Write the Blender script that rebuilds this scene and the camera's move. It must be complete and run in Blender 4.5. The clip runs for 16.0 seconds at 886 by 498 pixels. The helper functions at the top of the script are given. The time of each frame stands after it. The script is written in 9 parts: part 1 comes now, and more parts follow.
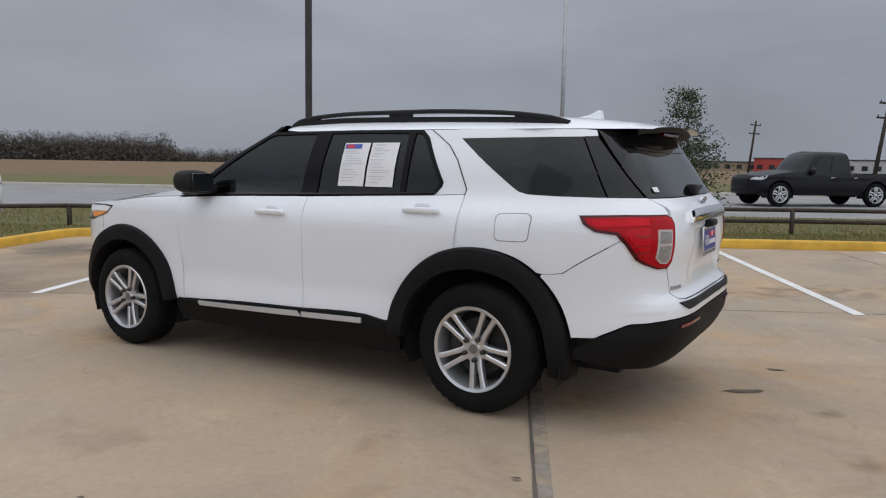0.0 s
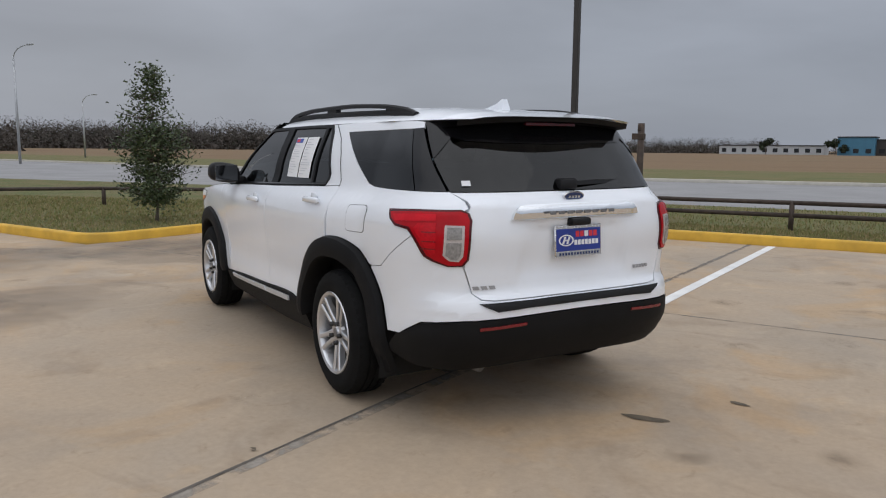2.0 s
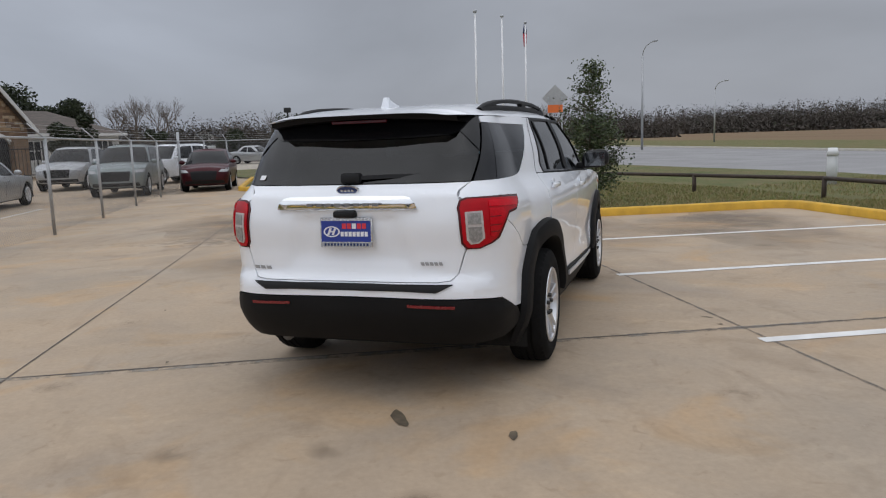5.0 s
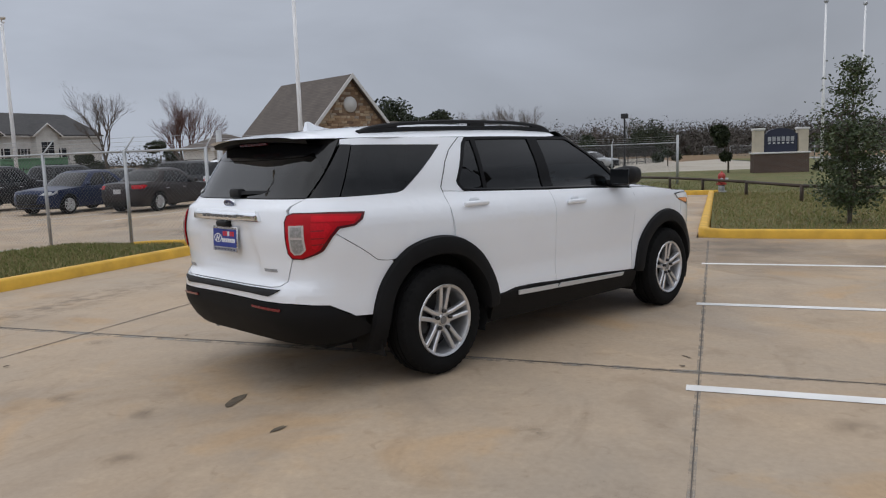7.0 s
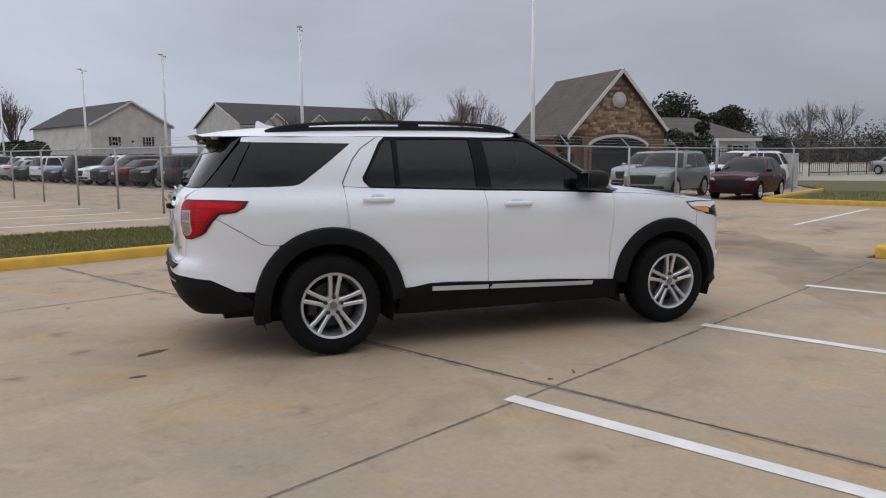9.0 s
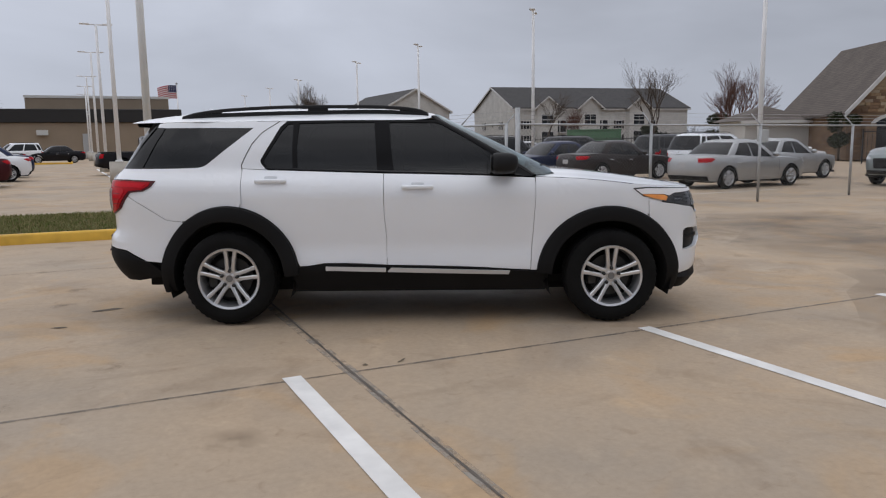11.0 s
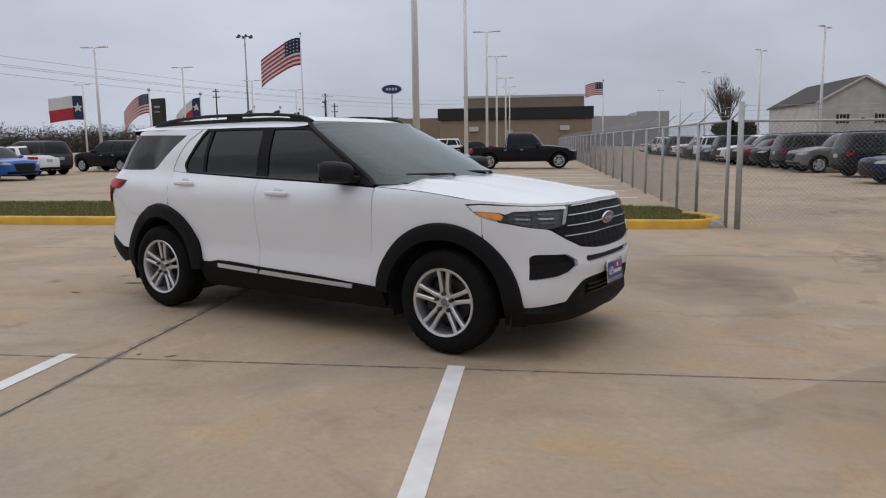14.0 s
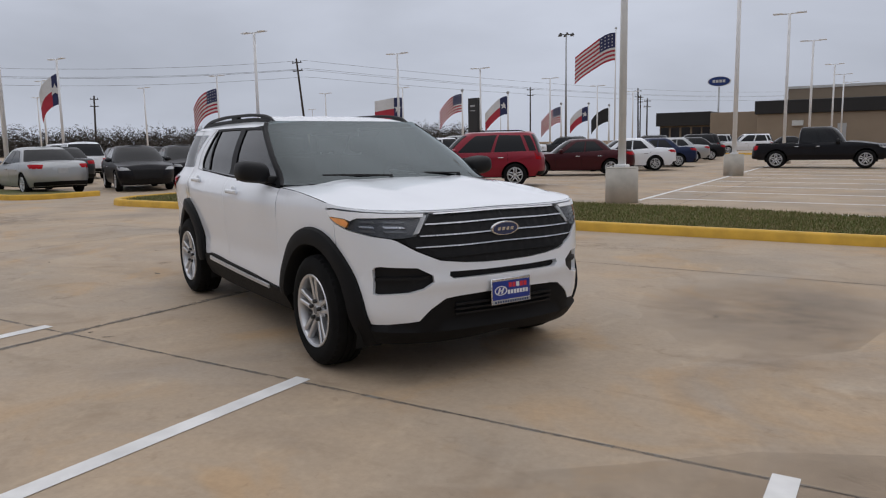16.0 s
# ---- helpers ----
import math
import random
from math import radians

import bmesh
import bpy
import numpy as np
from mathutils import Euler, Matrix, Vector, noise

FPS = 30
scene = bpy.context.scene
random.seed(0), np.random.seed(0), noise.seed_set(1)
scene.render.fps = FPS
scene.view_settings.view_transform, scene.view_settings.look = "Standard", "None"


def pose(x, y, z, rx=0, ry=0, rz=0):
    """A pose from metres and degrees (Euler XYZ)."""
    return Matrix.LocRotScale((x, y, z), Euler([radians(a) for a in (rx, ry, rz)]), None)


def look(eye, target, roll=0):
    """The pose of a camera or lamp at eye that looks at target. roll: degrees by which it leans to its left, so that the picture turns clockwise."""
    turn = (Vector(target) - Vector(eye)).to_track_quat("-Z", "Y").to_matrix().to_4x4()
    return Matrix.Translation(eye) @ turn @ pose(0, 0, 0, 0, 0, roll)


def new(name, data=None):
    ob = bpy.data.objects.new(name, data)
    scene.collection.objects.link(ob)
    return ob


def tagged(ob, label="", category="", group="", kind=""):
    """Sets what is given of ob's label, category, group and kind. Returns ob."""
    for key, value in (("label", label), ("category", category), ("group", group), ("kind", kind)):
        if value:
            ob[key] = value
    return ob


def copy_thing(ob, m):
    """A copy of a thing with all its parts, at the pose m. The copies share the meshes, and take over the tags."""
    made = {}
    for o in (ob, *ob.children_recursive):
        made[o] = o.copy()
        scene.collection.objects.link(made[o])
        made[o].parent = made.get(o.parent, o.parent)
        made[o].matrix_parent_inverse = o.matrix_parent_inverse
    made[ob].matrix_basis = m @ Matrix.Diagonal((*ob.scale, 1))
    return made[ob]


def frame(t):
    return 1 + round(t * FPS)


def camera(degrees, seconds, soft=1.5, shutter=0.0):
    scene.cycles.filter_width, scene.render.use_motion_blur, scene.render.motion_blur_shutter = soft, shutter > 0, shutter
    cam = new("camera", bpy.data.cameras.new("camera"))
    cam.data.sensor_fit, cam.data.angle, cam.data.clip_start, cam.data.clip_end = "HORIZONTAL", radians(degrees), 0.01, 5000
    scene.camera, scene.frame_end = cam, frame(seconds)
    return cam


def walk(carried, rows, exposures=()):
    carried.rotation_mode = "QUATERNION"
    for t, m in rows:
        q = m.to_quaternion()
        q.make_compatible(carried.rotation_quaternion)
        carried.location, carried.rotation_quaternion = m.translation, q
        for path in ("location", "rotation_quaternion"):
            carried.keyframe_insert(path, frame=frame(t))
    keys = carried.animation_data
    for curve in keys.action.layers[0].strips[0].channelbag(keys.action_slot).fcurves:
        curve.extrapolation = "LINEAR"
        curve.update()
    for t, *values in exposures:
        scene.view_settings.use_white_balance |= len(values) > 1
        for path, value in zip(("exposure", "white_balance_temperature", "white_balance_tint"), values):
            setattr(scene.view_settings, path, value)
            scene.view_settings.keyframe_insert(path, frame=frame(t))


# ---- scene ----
cam = camera(61.3, 16.0, soft=1.15)
PATH = [
    (0, (-1.195, 5.627, 1.422), (-0.998, 3.650, 1.192), 0.98),
    (0.5, (-1.870, 5.533, 1.429), (-1.465, 3.590, 1.183), 0.91),
    (1, (-2.607, 5.312, 1.455), (-1.954, 3.440, 1.191), 0.99),
    (1.5, (-3.250, 5.108, 1.473), (-2.379, 3.328, 1.208), 0.87),
    (2, (-3.931, 4.736, 1.475), (-2.812, 3.100, 1.206), 0.50),
    (2.5, (-4.536, 4.373, 1.495), (-3.222, 2.894, 1.207), 0.22),
    (3, (-5.147, 3.818, 1.499), (-3.635, 2.544, 1.195), -0.12),
    (3.5, (-5.643, 3.299, 1.503), (-3.976, 2.236, 1.202), -0.56),
    (6, (-6.586, -0.392, 1.496), (-4.622, -0.130, 1.225), -2.17),
    (6.5, (-6.526, -1.084, 1.495), (-4.600, -0.609, 1.242), -2.03),
    (7, (-6.408, -1.893, 1.498), (-4.544, -1.211, 1.248), -1.88),
    (7.5, (-6.247, -2.546, 1.492), (-4.452, -1.698, 1.248), -1.43),
    (8, (-5.958, -3.286, 1.487), (-4.263, -2.251, 1.249), -0.92),
    (8.5, (-5.622, -3.866, 1.483), (-4.037, -2.670, 1.242), -0.58),
    (11, (-2.781, -6.157, 1.447), (-1.919, -4.375, 1.161), -0.83),
    (11.5, (-2.141, -6.336, 1.448), (-1.435, -4.489, 1.154), -1.36),
    (12, (-1.369, -6.516, 1.450), (-0.867, -4.603, 1.151), -2.01),
    (12.5, (-0.691, -6.532, 1.457), (-0.365, -4.582, 1.156), -2.15),
    (13, (0.087, -6.604, 1.467), (0.215, -4.628, 1.181), -1.72),
    (13.5, (0.763, -6.563, 1.461), (0.718, -4.582, 1.187), -1.27),
    (14, (1.585, -6.560, 1.481), (1.345, -4.595, 1.197), -0.84),
    (14.5, (2.233, -6.340, 1.454), (1.822, -4.402, 1.174), -0.53),
    (15, (3.010, -6.094, 1.453), (2.400, -4.210, 1.178), -0.52),
    (15.5, (3.590, -5.692, 1.449), (2.792, -3.880, 1.167), -0.74),
    (16, (4.236, -5.197, 1.456), (3.206, -3.506, 1.176), -1.06),
]
walk(cam, [(t, look(eye, target, roll)) for t, eye, target, roll in PATH],
     exposures=[(0, -0.01, 6500, 10), (3.5, -0.01, 6500, 10), (7, -0.05, 6500, 10), (8.5, -0.05, 6520, 10), (11, -0.13, 6600, 12), (13.5, -0.2, 6600, 12), (16, -0.28, 6600, 12)])

# ---- world: overcast sky, brighter towards -x and +y where the hidden sun stands ----
SUN_AZ, SUN_EL = radians(118), radians(40)
world = bpy.data.worlds.new("overcast_sky")
scene.world = world
world.use_nodes = True
wn, wl = world.node_tree.nodes, world.node_tree.links
wn.clear()


def wnode(kind, **kw):
    n = wn.new(kind)
    for k, v in kw.items():
        n.inputs[k].default_value = v
    return n


w_out, w_bg = wn.new("ShaderNodeOutputWorld"), wnode("ShaderNodeBackground", Strength=1.0)
w_sky = wn.new("ShaderNodeTexSky")
w_sky.sky_type, w_sky.sun_disc = "NISHITA", False
w_sky.sun_elevation, w_sky.sun_rotation = SUN_EL, SUN_AZ
w_sky.air_density, w_sky.dust_density = 1.0, 3.0
w_tc = wn.new("ShaderNodeTexCoord")
w_sep = wn.new("ShaderNodeSeparateXYZ")
wl.new(w_tc.outputs["Generated"], w_sep.inputs[0])
# height of the look direction: grey at the horizon, lighter overhead
w_up = wn.new("ShaderNodeValToRGB")
e = w_up.color_ramp.elements
e[0].position, e[0].color = 0.0, (0.390, 0.428, 0.500, 1)
e[1].position, e[1].color = 1.0, (1.16, 1.20, 1.28, 1)
m = e.new(0.12)
m.color = (0.395, 0.432, 0.505, 1)
m = e.new(0.40)
m.color = (0.55, 0.59, 0.67, 1)
wl.new(w_sep.outputs["Z"], w_up.inputs[0])
# towards the hidden sun
w_dot = wn.new("ShaderNodeVectorMath")
w_dot.operation = "DOT_PRODUCT"
w_dot.inputs[1].default_value = (math.cos(SUN_AZ), math.sin(SUN_AZ), 0.0)
wl.new(w_tc.outputs["Generated"], w_dot.inputs[0])
w_side = wn.new("ShaderNodeMapRange")
w_side.inputs["From Min"].default_value, w_side.inputs["From Max"].default_value = -0.45, 1.0
w_side.inputs["To Min"].default_value, w_side.inputs["To Max"].default_value = 0.77, 1.62
wl.new(w_dot.outputs["Value"], w_side.inputs["Value"])
# cloud layers, stretched flat
w_map = wn.new("ShaderNodeMapping")
w_map.inputs["Scale"].default_value = (1.0, 1.0, 2.8)
wl.new(w_tc.outputs["Generated"], w_map.inputs[0])
w_no = wnode("ShaderNodeTexNoise", Scale=2.3, Detail=5.0, Roughness=0.48, Distortion=0.35)
wl.new(w_map.outputs[0], w_no.inputs["Vector"])
w_cl = wn.new("ShaderNodeMapRange")
w_cl.inputs["From Min"].default_value, w_cl.inputs["From Max"].default_value = 0.30, 0.72
w_cl.inputs["To Min"].default_value, w_cl.inputs["To Max"].default_value = 0.84, 1.17
wl.new(w_no.outputs["Fac"], w_cl.inputs["Value"])
w_mul = wn.new("ShaderNodeMath")
w_mul.operation = "MULTIPLY"
# the difference between the sides fades out overhead
w_even = wn.new("ShaderNodeMapRange")
w_even.interpolation_type = "SMOOTHSTEP"
w_even.inputs["From Min"].default_value, w_even.inputs["From Max"].default_value = 0.20, 0.55
wl.new(w_sep.outputs["Z"], w_even.inputs["Value"])
w_flat = wn.new("ShaderNodeMix")
w_flat.inputs[3].default_value = 1.12
wl.new(w_even.outputs[0], w_flat.inputs[0])
wl.new(w_side.outputs[0], w_flat.inputs[2])
wl.new(w_flat.outputs[0], w_mul.inputs[0])
wl.new(w_cl.outputs[0], w_mul.inputs[1])
w_vec = wn.new("ShaderNodeVectorMath")
w_vec.operation = "SCALE"
wl.new(w_up.outputs[0], w_vec.inputs[0])
wl.new(w_mul.outputs[0], w_vec.inputs["Scale"])
w_blue = wn.new("ShaderNodeVectorMath")
w_blue.operation = "SCALE"
w_blue.inputs["Scale"].default_value = 0.05
wl.new(w_sky.outputs[0], w_blue.inputs[0])
w_mix = wn.new("ShaderNodeMix")
w_mix.data_type = "RGBA"
w_mix.inputs["Factor"].default_value = 0.08
wl.new(w_vec.outputs[0], w_mix.inputs[6])
wl.new(w_blue.outputs[0], w_mix.inputs[7])
wl.new(w_mix.outputs[2], w_bg.inputs[0])
wl.new(w_bg.outputs[0], w_out.inputs[0])

sun = new("sun", bpy.data.lights.new("sun", "SUN"))
sun.data.energy, sun.data.angle, sun.data.color = 0.5, radians(125), (1.0, 0.97, 0.94)
sun.matrix_world = look((30 * math.cos(SUN_AZ), 30 * math.sin(SUN_AZ), 30), (0, 0, 0))

# ---- materials ----
MATS = {}


def nodes_of(name):
    mat = bpy.data.materials.new(name)
    mat.use_nodes = True
    t = mat.node_tree
    return mat, t.nodes, t.links, t.nodes["Principled BSDF"]


def noise_node(n, l, scale, detail=4.0, rough=0.55, coord="Object", stretch=(1, 1, 1), distort=0.0):
    tc, mp, no = n.new("ShaderNodeTexCoord"), n.new("ShaderNodeMapping"), n.new("ShaderNodeTexNoise")
    mp.inputs["Scale"].default_value = stretch
    no.inputs["Scale"].default_value, no.inputs["Detail"].default_value = scale, detail
    no.inputs["Roughness"].default_value, no.inputs["Distortion"].default_value = rough, distort
    l.new(tc.outputs[coord], mp.inputs[0])
    l.new(mp.outputs[0], no.inputs["Vector"])
    return no


def ramp(n, l, source, stops):
    r = n.new("ShaderNodeValToRGB")
    el = r.color_ramp.elements
    el[0].position, el[0].color = stops[0][0], (*stops[0][1], 1)
    el[1].position, el[1].color = stops[-1][0], (*stops[-1][1], 1)
    for p, c in stops[1:-1]:
        el.new(p).color = (*c, 1)
    l.new(source, r.inputs[0])
    return r


def mixed(n, l, kind, a, b, fac):
    m = n.new("ShaderNodeMix")
    m.data_type, m.blend_type = "RGBA", kind
    if isinstance(fac, float):
        m.inputs["Factor"].default_value = fac
    else:
        l.new(fac, m.inputs["Factor"])
    for k, v in ((6, a), (7, b)):
        if isinstance(v, tuple):
            m.inputs[k].default_value = (*v, 1)
        else:
            l.new(v, m.inputs[k])
    return m.outputs[2]


def bumped(n, l, bsdf, height, strength, dist):
    b = n.new("ShaderNodeBump")
    b.inputs["Strength"].default_value, b.inputs["Distance"].default_value = strength, dist
    l.new(height, b.inputs["Height"])
    l.new(b.outputs[0], bsdf.inputs["Normal"])


def plain(name, colour, rough=0.5, metal=0.0, vary=0.12, scale=6.0, coat=0.0, bump=0.0, spec=0.5, fine=90.0):
    """A painted, moulded or metal surface with a little wear at two scales."""
    if name in MATS:
        return MATS[name]
    mat, n, l, b = nodes_of(name)
    big, small = noise_node(n, l, scale, 3), noise_node(n, l, fine, 3)
    lo, hi = tuple(c * (1 - vary) for c in colour), tuple(min(c * (1 + vary), 1.0) for c in colour)
    r = ramp(n, l, big.outputs["Fac"], [(0.3, lo), (0.7, hi)])
    l.new(r.outputs[0], b.inputs["Base Color"])
    b.inputs["Metallic"].default_value = metal
    b.inputs["Specular IOR Level"].default_value = spec
    mr = n.new("ShaderNodeMapRange")
    mr.inputs["To Min"].default_value, mr.inputs["To Max"].default_value = max(rough - 0.06, 0.02), min(rough + 0.08, 1.0)
    l.new(small.outputs["Fac"], mr.inputs["Value"])
    l.new(mr.outputs[0], b.inputs["Roughness"])
    b.inputs["Coat Weight"].default_value, b.inputs["Coat Roughness"].default_value = coat, 0.04
    if bump:
        bumped(n, l, b, small.outputs["Fac"], 0.6, bump)
    MATS[name] = mat
    return mat


def ground_mat(name, stops, scale, fine_scale, fine, rough, bump, stretch=(1, 1, 1), stains=None, spec=0.3, worn=None):
    mat, n, l, b = nodes_of(name)
    big = noise_node(n, l, scale, 5, 0.6, stretch=stretch, distort=0.4)
    small = noise_node(n, l, fine_scale, 4, 0.65)
    r = ramp(n, l, big.outputs["Fac"], stops)
    r2 = ramp(n, l, small.outputs["Fac"], [(0.28, (1 - fine,) * 3), (0.72, (1 + fine * 0.6,) * 3)])
    colour = mixed(n, l, "MULTIPLY", r.outputs[0], r2.outputs[0], 1.0)
    if stains:
        for sc, lo, hi, tint, st in stains:
            sn = noise_node(n, l, sc, 4, 0.6, stretch=st, distort=0.8)
            f = ramp(n, l, sn.outputs["Fac"], [(lo, (0, 0, 0)), (hi, (1, 1, 1))])
            tinted = mixed(n, l, "MULTIPLY", colour, tint, 1.0)
            colour = mixed(n, l, "MIX", colour, tinted, f.outputs[0])
    l.new(colour, b.inputs["Base Color"])
    b.inputs["Roughness"].default_value, b.inputs["Specular IOR Level"].default_value = rough, spec
    if worn:
        # patches polished by tyres beside dull ones
        pn = noise_node(n, l, 0.7, 4, 0.6, distort=0.6)
        mr = n.new("ShaderNodeMapRange")
        mr.inputs["From Min"].default_value, mr.inputs["From Max"].default_value = 0.36, 0.64
        mr.inputs["To Min"].default_value, mr.inputs["To Max"].default_value = worn
        l.new(pn.outputs["Fac"], mr.inputs["Value"])
        l.new(mr.outputs[0], b.inputs["Roughness"])
    bumped(n, l, b, small.outputs["Fac"], 0.5, bump)
    MATS[name] = mat
    return mat


CONCRETE = ground_mat("tan_concrete", [(0.26, (0.315, 0.262, 0.205)), (0.42, (0.385, 0.303, 0.220)), (0.56, (0.425, 0.322, 0.222)), (0.76, (0.450, 0.368, 0.280))], 0.38, 26, 0.09, 0.74, 0.003, spec=0.4, worn=(0.62, 0.86),
                      stains=[(0.42, 0.52, 0.66, (0.82, 0.84, 0.88), (1, 1, 1)), (1.5, 0.57, 0.70, (0.85, 0.83, 0.81), (1, 1, 1)), (0.8, 0.54, 0.66, (1.08, 0.98, 0.84), (1, 1, 1)), (2.6, 0.58, 0.70, (1.10, 1.10, 1.09), (1, 0.7, 1)),
                              (1.3, 0.60, 0.70, (0.88, 0.87, 0.86), (0.35, 1.8, 1)), (7.0, 0.62, 0.72, (0.86, 0.84, 0.82), (1, 1, 1)), (60.0, 0.62, 0.75, (0.88, 0.86, 0.84), (1, 1, 1))])
FAR_CONCRETE = ground_mat("pale_concrete", [(0.25, (0.33, 0.29, 0.235)), (0.75, (0.44, 0.40, 0.335))], 0.18, 9, 0.10, 0.85, 0.004,
                          stains=[(0.6, 0.58, 0.72, (0.84, 0.84, 0.86), (1, 1, 1))])
ROADWAY = ground_mat("grey_road_concrete", [(0.3, (0.24, 0.235, 0.235)), (0.7, (0.31, 0.305, 0.305))], 0.4, 14, 0.12, 0.85, 0.004)
TURF = ground_mat("winter_turf", [(0.30, (0.180, 0.140, 0.072)), (0.48, (0.145, 0.138, 0.056)), (0.66, (0.105, 0.125, 0.042))], 0.9, 55, 0.35, 0.95, 0.03)
GREEN = ground_mat("green_verge", [(0.28, (0.19, 0.145, 0.07)), (0.5, (0.15, 0.14, 0.055)), (0.72, (0.105, 0.125, 0.042))], 0.35, 30, 0.35, 0.95, 0.03)
FIELD = ground_mat("dry_brown_field", [(0.30, (0.165, 0.105, 0.058)), (0.5, (0.20, 0.130, 0.072)), (0.7, (0.175, 0.135, 0.07))], 0.05, 3.0, 0.22, 0.95, 0.05, stretch=(0.5, 2.0, 1))
YELLOW = plain("yellow_kerb_paint", (0.62, 0.36, 0.035), 0.6, 0, 0.16, 3.0, bump=0.003)
LINE_PAINT = plain("white_line_paint", (0.72, 0.71, 0.69), 0.7, 0, 0.12, 4.0, bump=0.002)
WORN_PAINT = plain("worn_line_paint", (0.52, 0.50, 0.46), 0.7, 0, 0.14, 4.0, bump=0.002)
JOINT = plain("joint_sealant", (0.10, 0.085, 0.072), 0.85, 0, 0.3, 5.0, bump=0.003)
STAIN = plain("oil_stain", (0.105, 0.080, 0.052), 0.75, 0, 0.35, 14.0)
GALV = plain("galvanised_steel", (0.42, 0.43, 0.44), 0.5, 0.6, 0.12, 7.0)
POLE_WHITE = plain("white_pole_paint", (0.80, 0.80, 0.80), 0.45, 0, 0.05, 2.0)
POLE_DARK = plain("bronze_pole_paint", (0.035, 0.030, 0.027), 0.55, 0, 0.15, 4.0)
RUSTY = plain("rust_brown_pipe", (0.055, 0.038, 0.028), 0.7, 0.1, 0.3, 9.0, bump=0.002)
CAST = plain("cast_concrete", (0.46, 0.43, 0.38), 0.85, 0, 0.12, 3.0, bump=0.003)
BLACK_PLASTIC = plain("black_textured_plastic", (0.010, 0.010, 0.011), 0.55, 0, 0.15, 5.0, bump=0.0006, fine=500.0, spec=0.25)

# ---- mesh helpers ----
def link_mesh(name, verts, faces, mat, parent=None, smooth=False, label=""):
    me = bpy.data.meshes.new(name)
    me.from_pydata([tuple(v) for v in verts], [], [tuple(f) for f in faces])
    me.update()
    if mat is not None:
        me.materials.append(mat)
    if smooth:
        me.polygons.foreach_set("use_smooth", [True] * len(me.polygons))
    ob = new(name, me)
    if parent is not None:
        ob.parent = parent
    if label:
        ob["label"] = label
    return ob


def part(name, bm, mat, parent=None, label="", smooth=True, angle=40):
    """Links a bmesh as one mesh object under a thing or a part."""
    if smooth:
        lim = radians(angle)
        for f in bm.faces:
            f.smooth = True
        for ed in bm.edges:
            if len(ed.link_faces) == 2 and ed.calc_face_angle(0.0) > lim:
                ed.smooth = False
    me = bpy.data.meshes.new(name)
    bm.to_mesh(me)
    bm.free()
    me.materials.append(mat)
    ob = new(name, me)
    if parent is not None:
        ob.parent = parent
    if label:
        ob["label"] = label
    return ob


def add_box(bm, x0, x1, y0, y1, z0, z1, m=None, bevel=0.0, seg=1):
    r = bmesh.ops.create_cube(bm, size=1.0)
    vs = r["verts"]
    bmesh.ops.transform(bm, matrix=Matrix.Translation(((x0 + x1) / 2, (y0 + y1) / 2, (z0 + z1) / 2)) @ Matrix.Diagonal((x1 - x0, y1 - y0, z1 - z0, 1)), verts=vs)
    if bevel:
        es = list({e for v in vs for e in v.link_edges})
        out = bmesh.ops.bevel(bm, geom=es, offset=bevel, segments=seg, affect="EDGES", profile=0.5)
        vs = list({v for f in out["faces"] for v in f.verts} | {v for v in vs if v.is_valid})
    if m is not None:
        bmesh.ops.transform(bm, matrix=m, verts=vs)
    return vs


def add_tube(bm, p, q, r0, r1=None, seg=10, caps=True):
    """A tapered round bar from p to q."""
    p, q = Vector(p), Vector(q)
    r1 = r0 if r1 is None else r1
    ax = (q - p).normalized()
    side = ax.cross(Vector((0, 0, 1)) if abs(ax.z) < 0.95 else Vector((1, 0, 0))).normalized()
    up = side.cross(ax)
    rings = []
    for c, r in ((p, r0), (q, r1)):
        rings.append([bm.verts.new(c + r * (math.cos(2 * math.pi * k / seg) * side + math.sin(2 * math.pi * k / seg) * up)) for k in range(seg)])
    for k in range(seg):
        bm.faces.new((rings[0][k], rings[0][(k + 1) % seg], rings[1][(k + 1) % seg], rings[1][k]))
    if caps:
        bm.faces.new(rings[0][::-1])
        bm.faces.new(rings[1])
    return rings[0] + rings[1]


def sweep(bm, path, section, closed=False, caps=True):
    """Sweeps a 2D section (list of (side, up)) along a path of points."""
    path = [Vector(p) for p in path]
    rings = []
    n = len(path)
    for i, p in enumerate(path):
        a = path[i - 1] if (i > 0 or closed) else p
        b = path[(i + 1) % n] if (i < n - 1 or closed) else p
        d = (b - a).normalized()
        side = d.cross(Vector((0, 0, 1)))
        side = side.normalized() if side.length > 1e-4 else Vector((1, 0, 0))
        up = side.cross(d)
        rings.append([bm.verts.new(p + side * s + up * u) for s, u in section])
    m = len(section)
    for i in range(n if closed else n - 1):
        a, b = rings[i], rings[(i + 1) % n]
        for k in range(m):
            bm.faces.new((a[k], a[(k + 1) % m], b[(k + 1) % m], b[k]))
    if caps and not closed:
        bm.faces.new(rings[0][::-1])
        bm.faces.new(rings[-1])
    bmesh.ops.recalc_face_normals(bm, faces=bm.faces)


def arc(cx, cy, r, a0, a1, n, z=0.0):
    return [(cx + r * math.cos(radians(a0 + (a1 - a0) * k / n)), cy + r * math.sin(radians(a0 + (a1 - a0) * k / n)), z) for k in range(n + 1)]


# the lot falls gently towards +x and levels out beyond
FALL_X, FALL_Y, FALL_REACH = -0.0096, -0.0012, 12.0
LOT_TILT = Vector((0, 0, 1)).rotation_difference(Vector((-FALL_X, -FALL_Y, 1))).to_matrix().to_4x4()


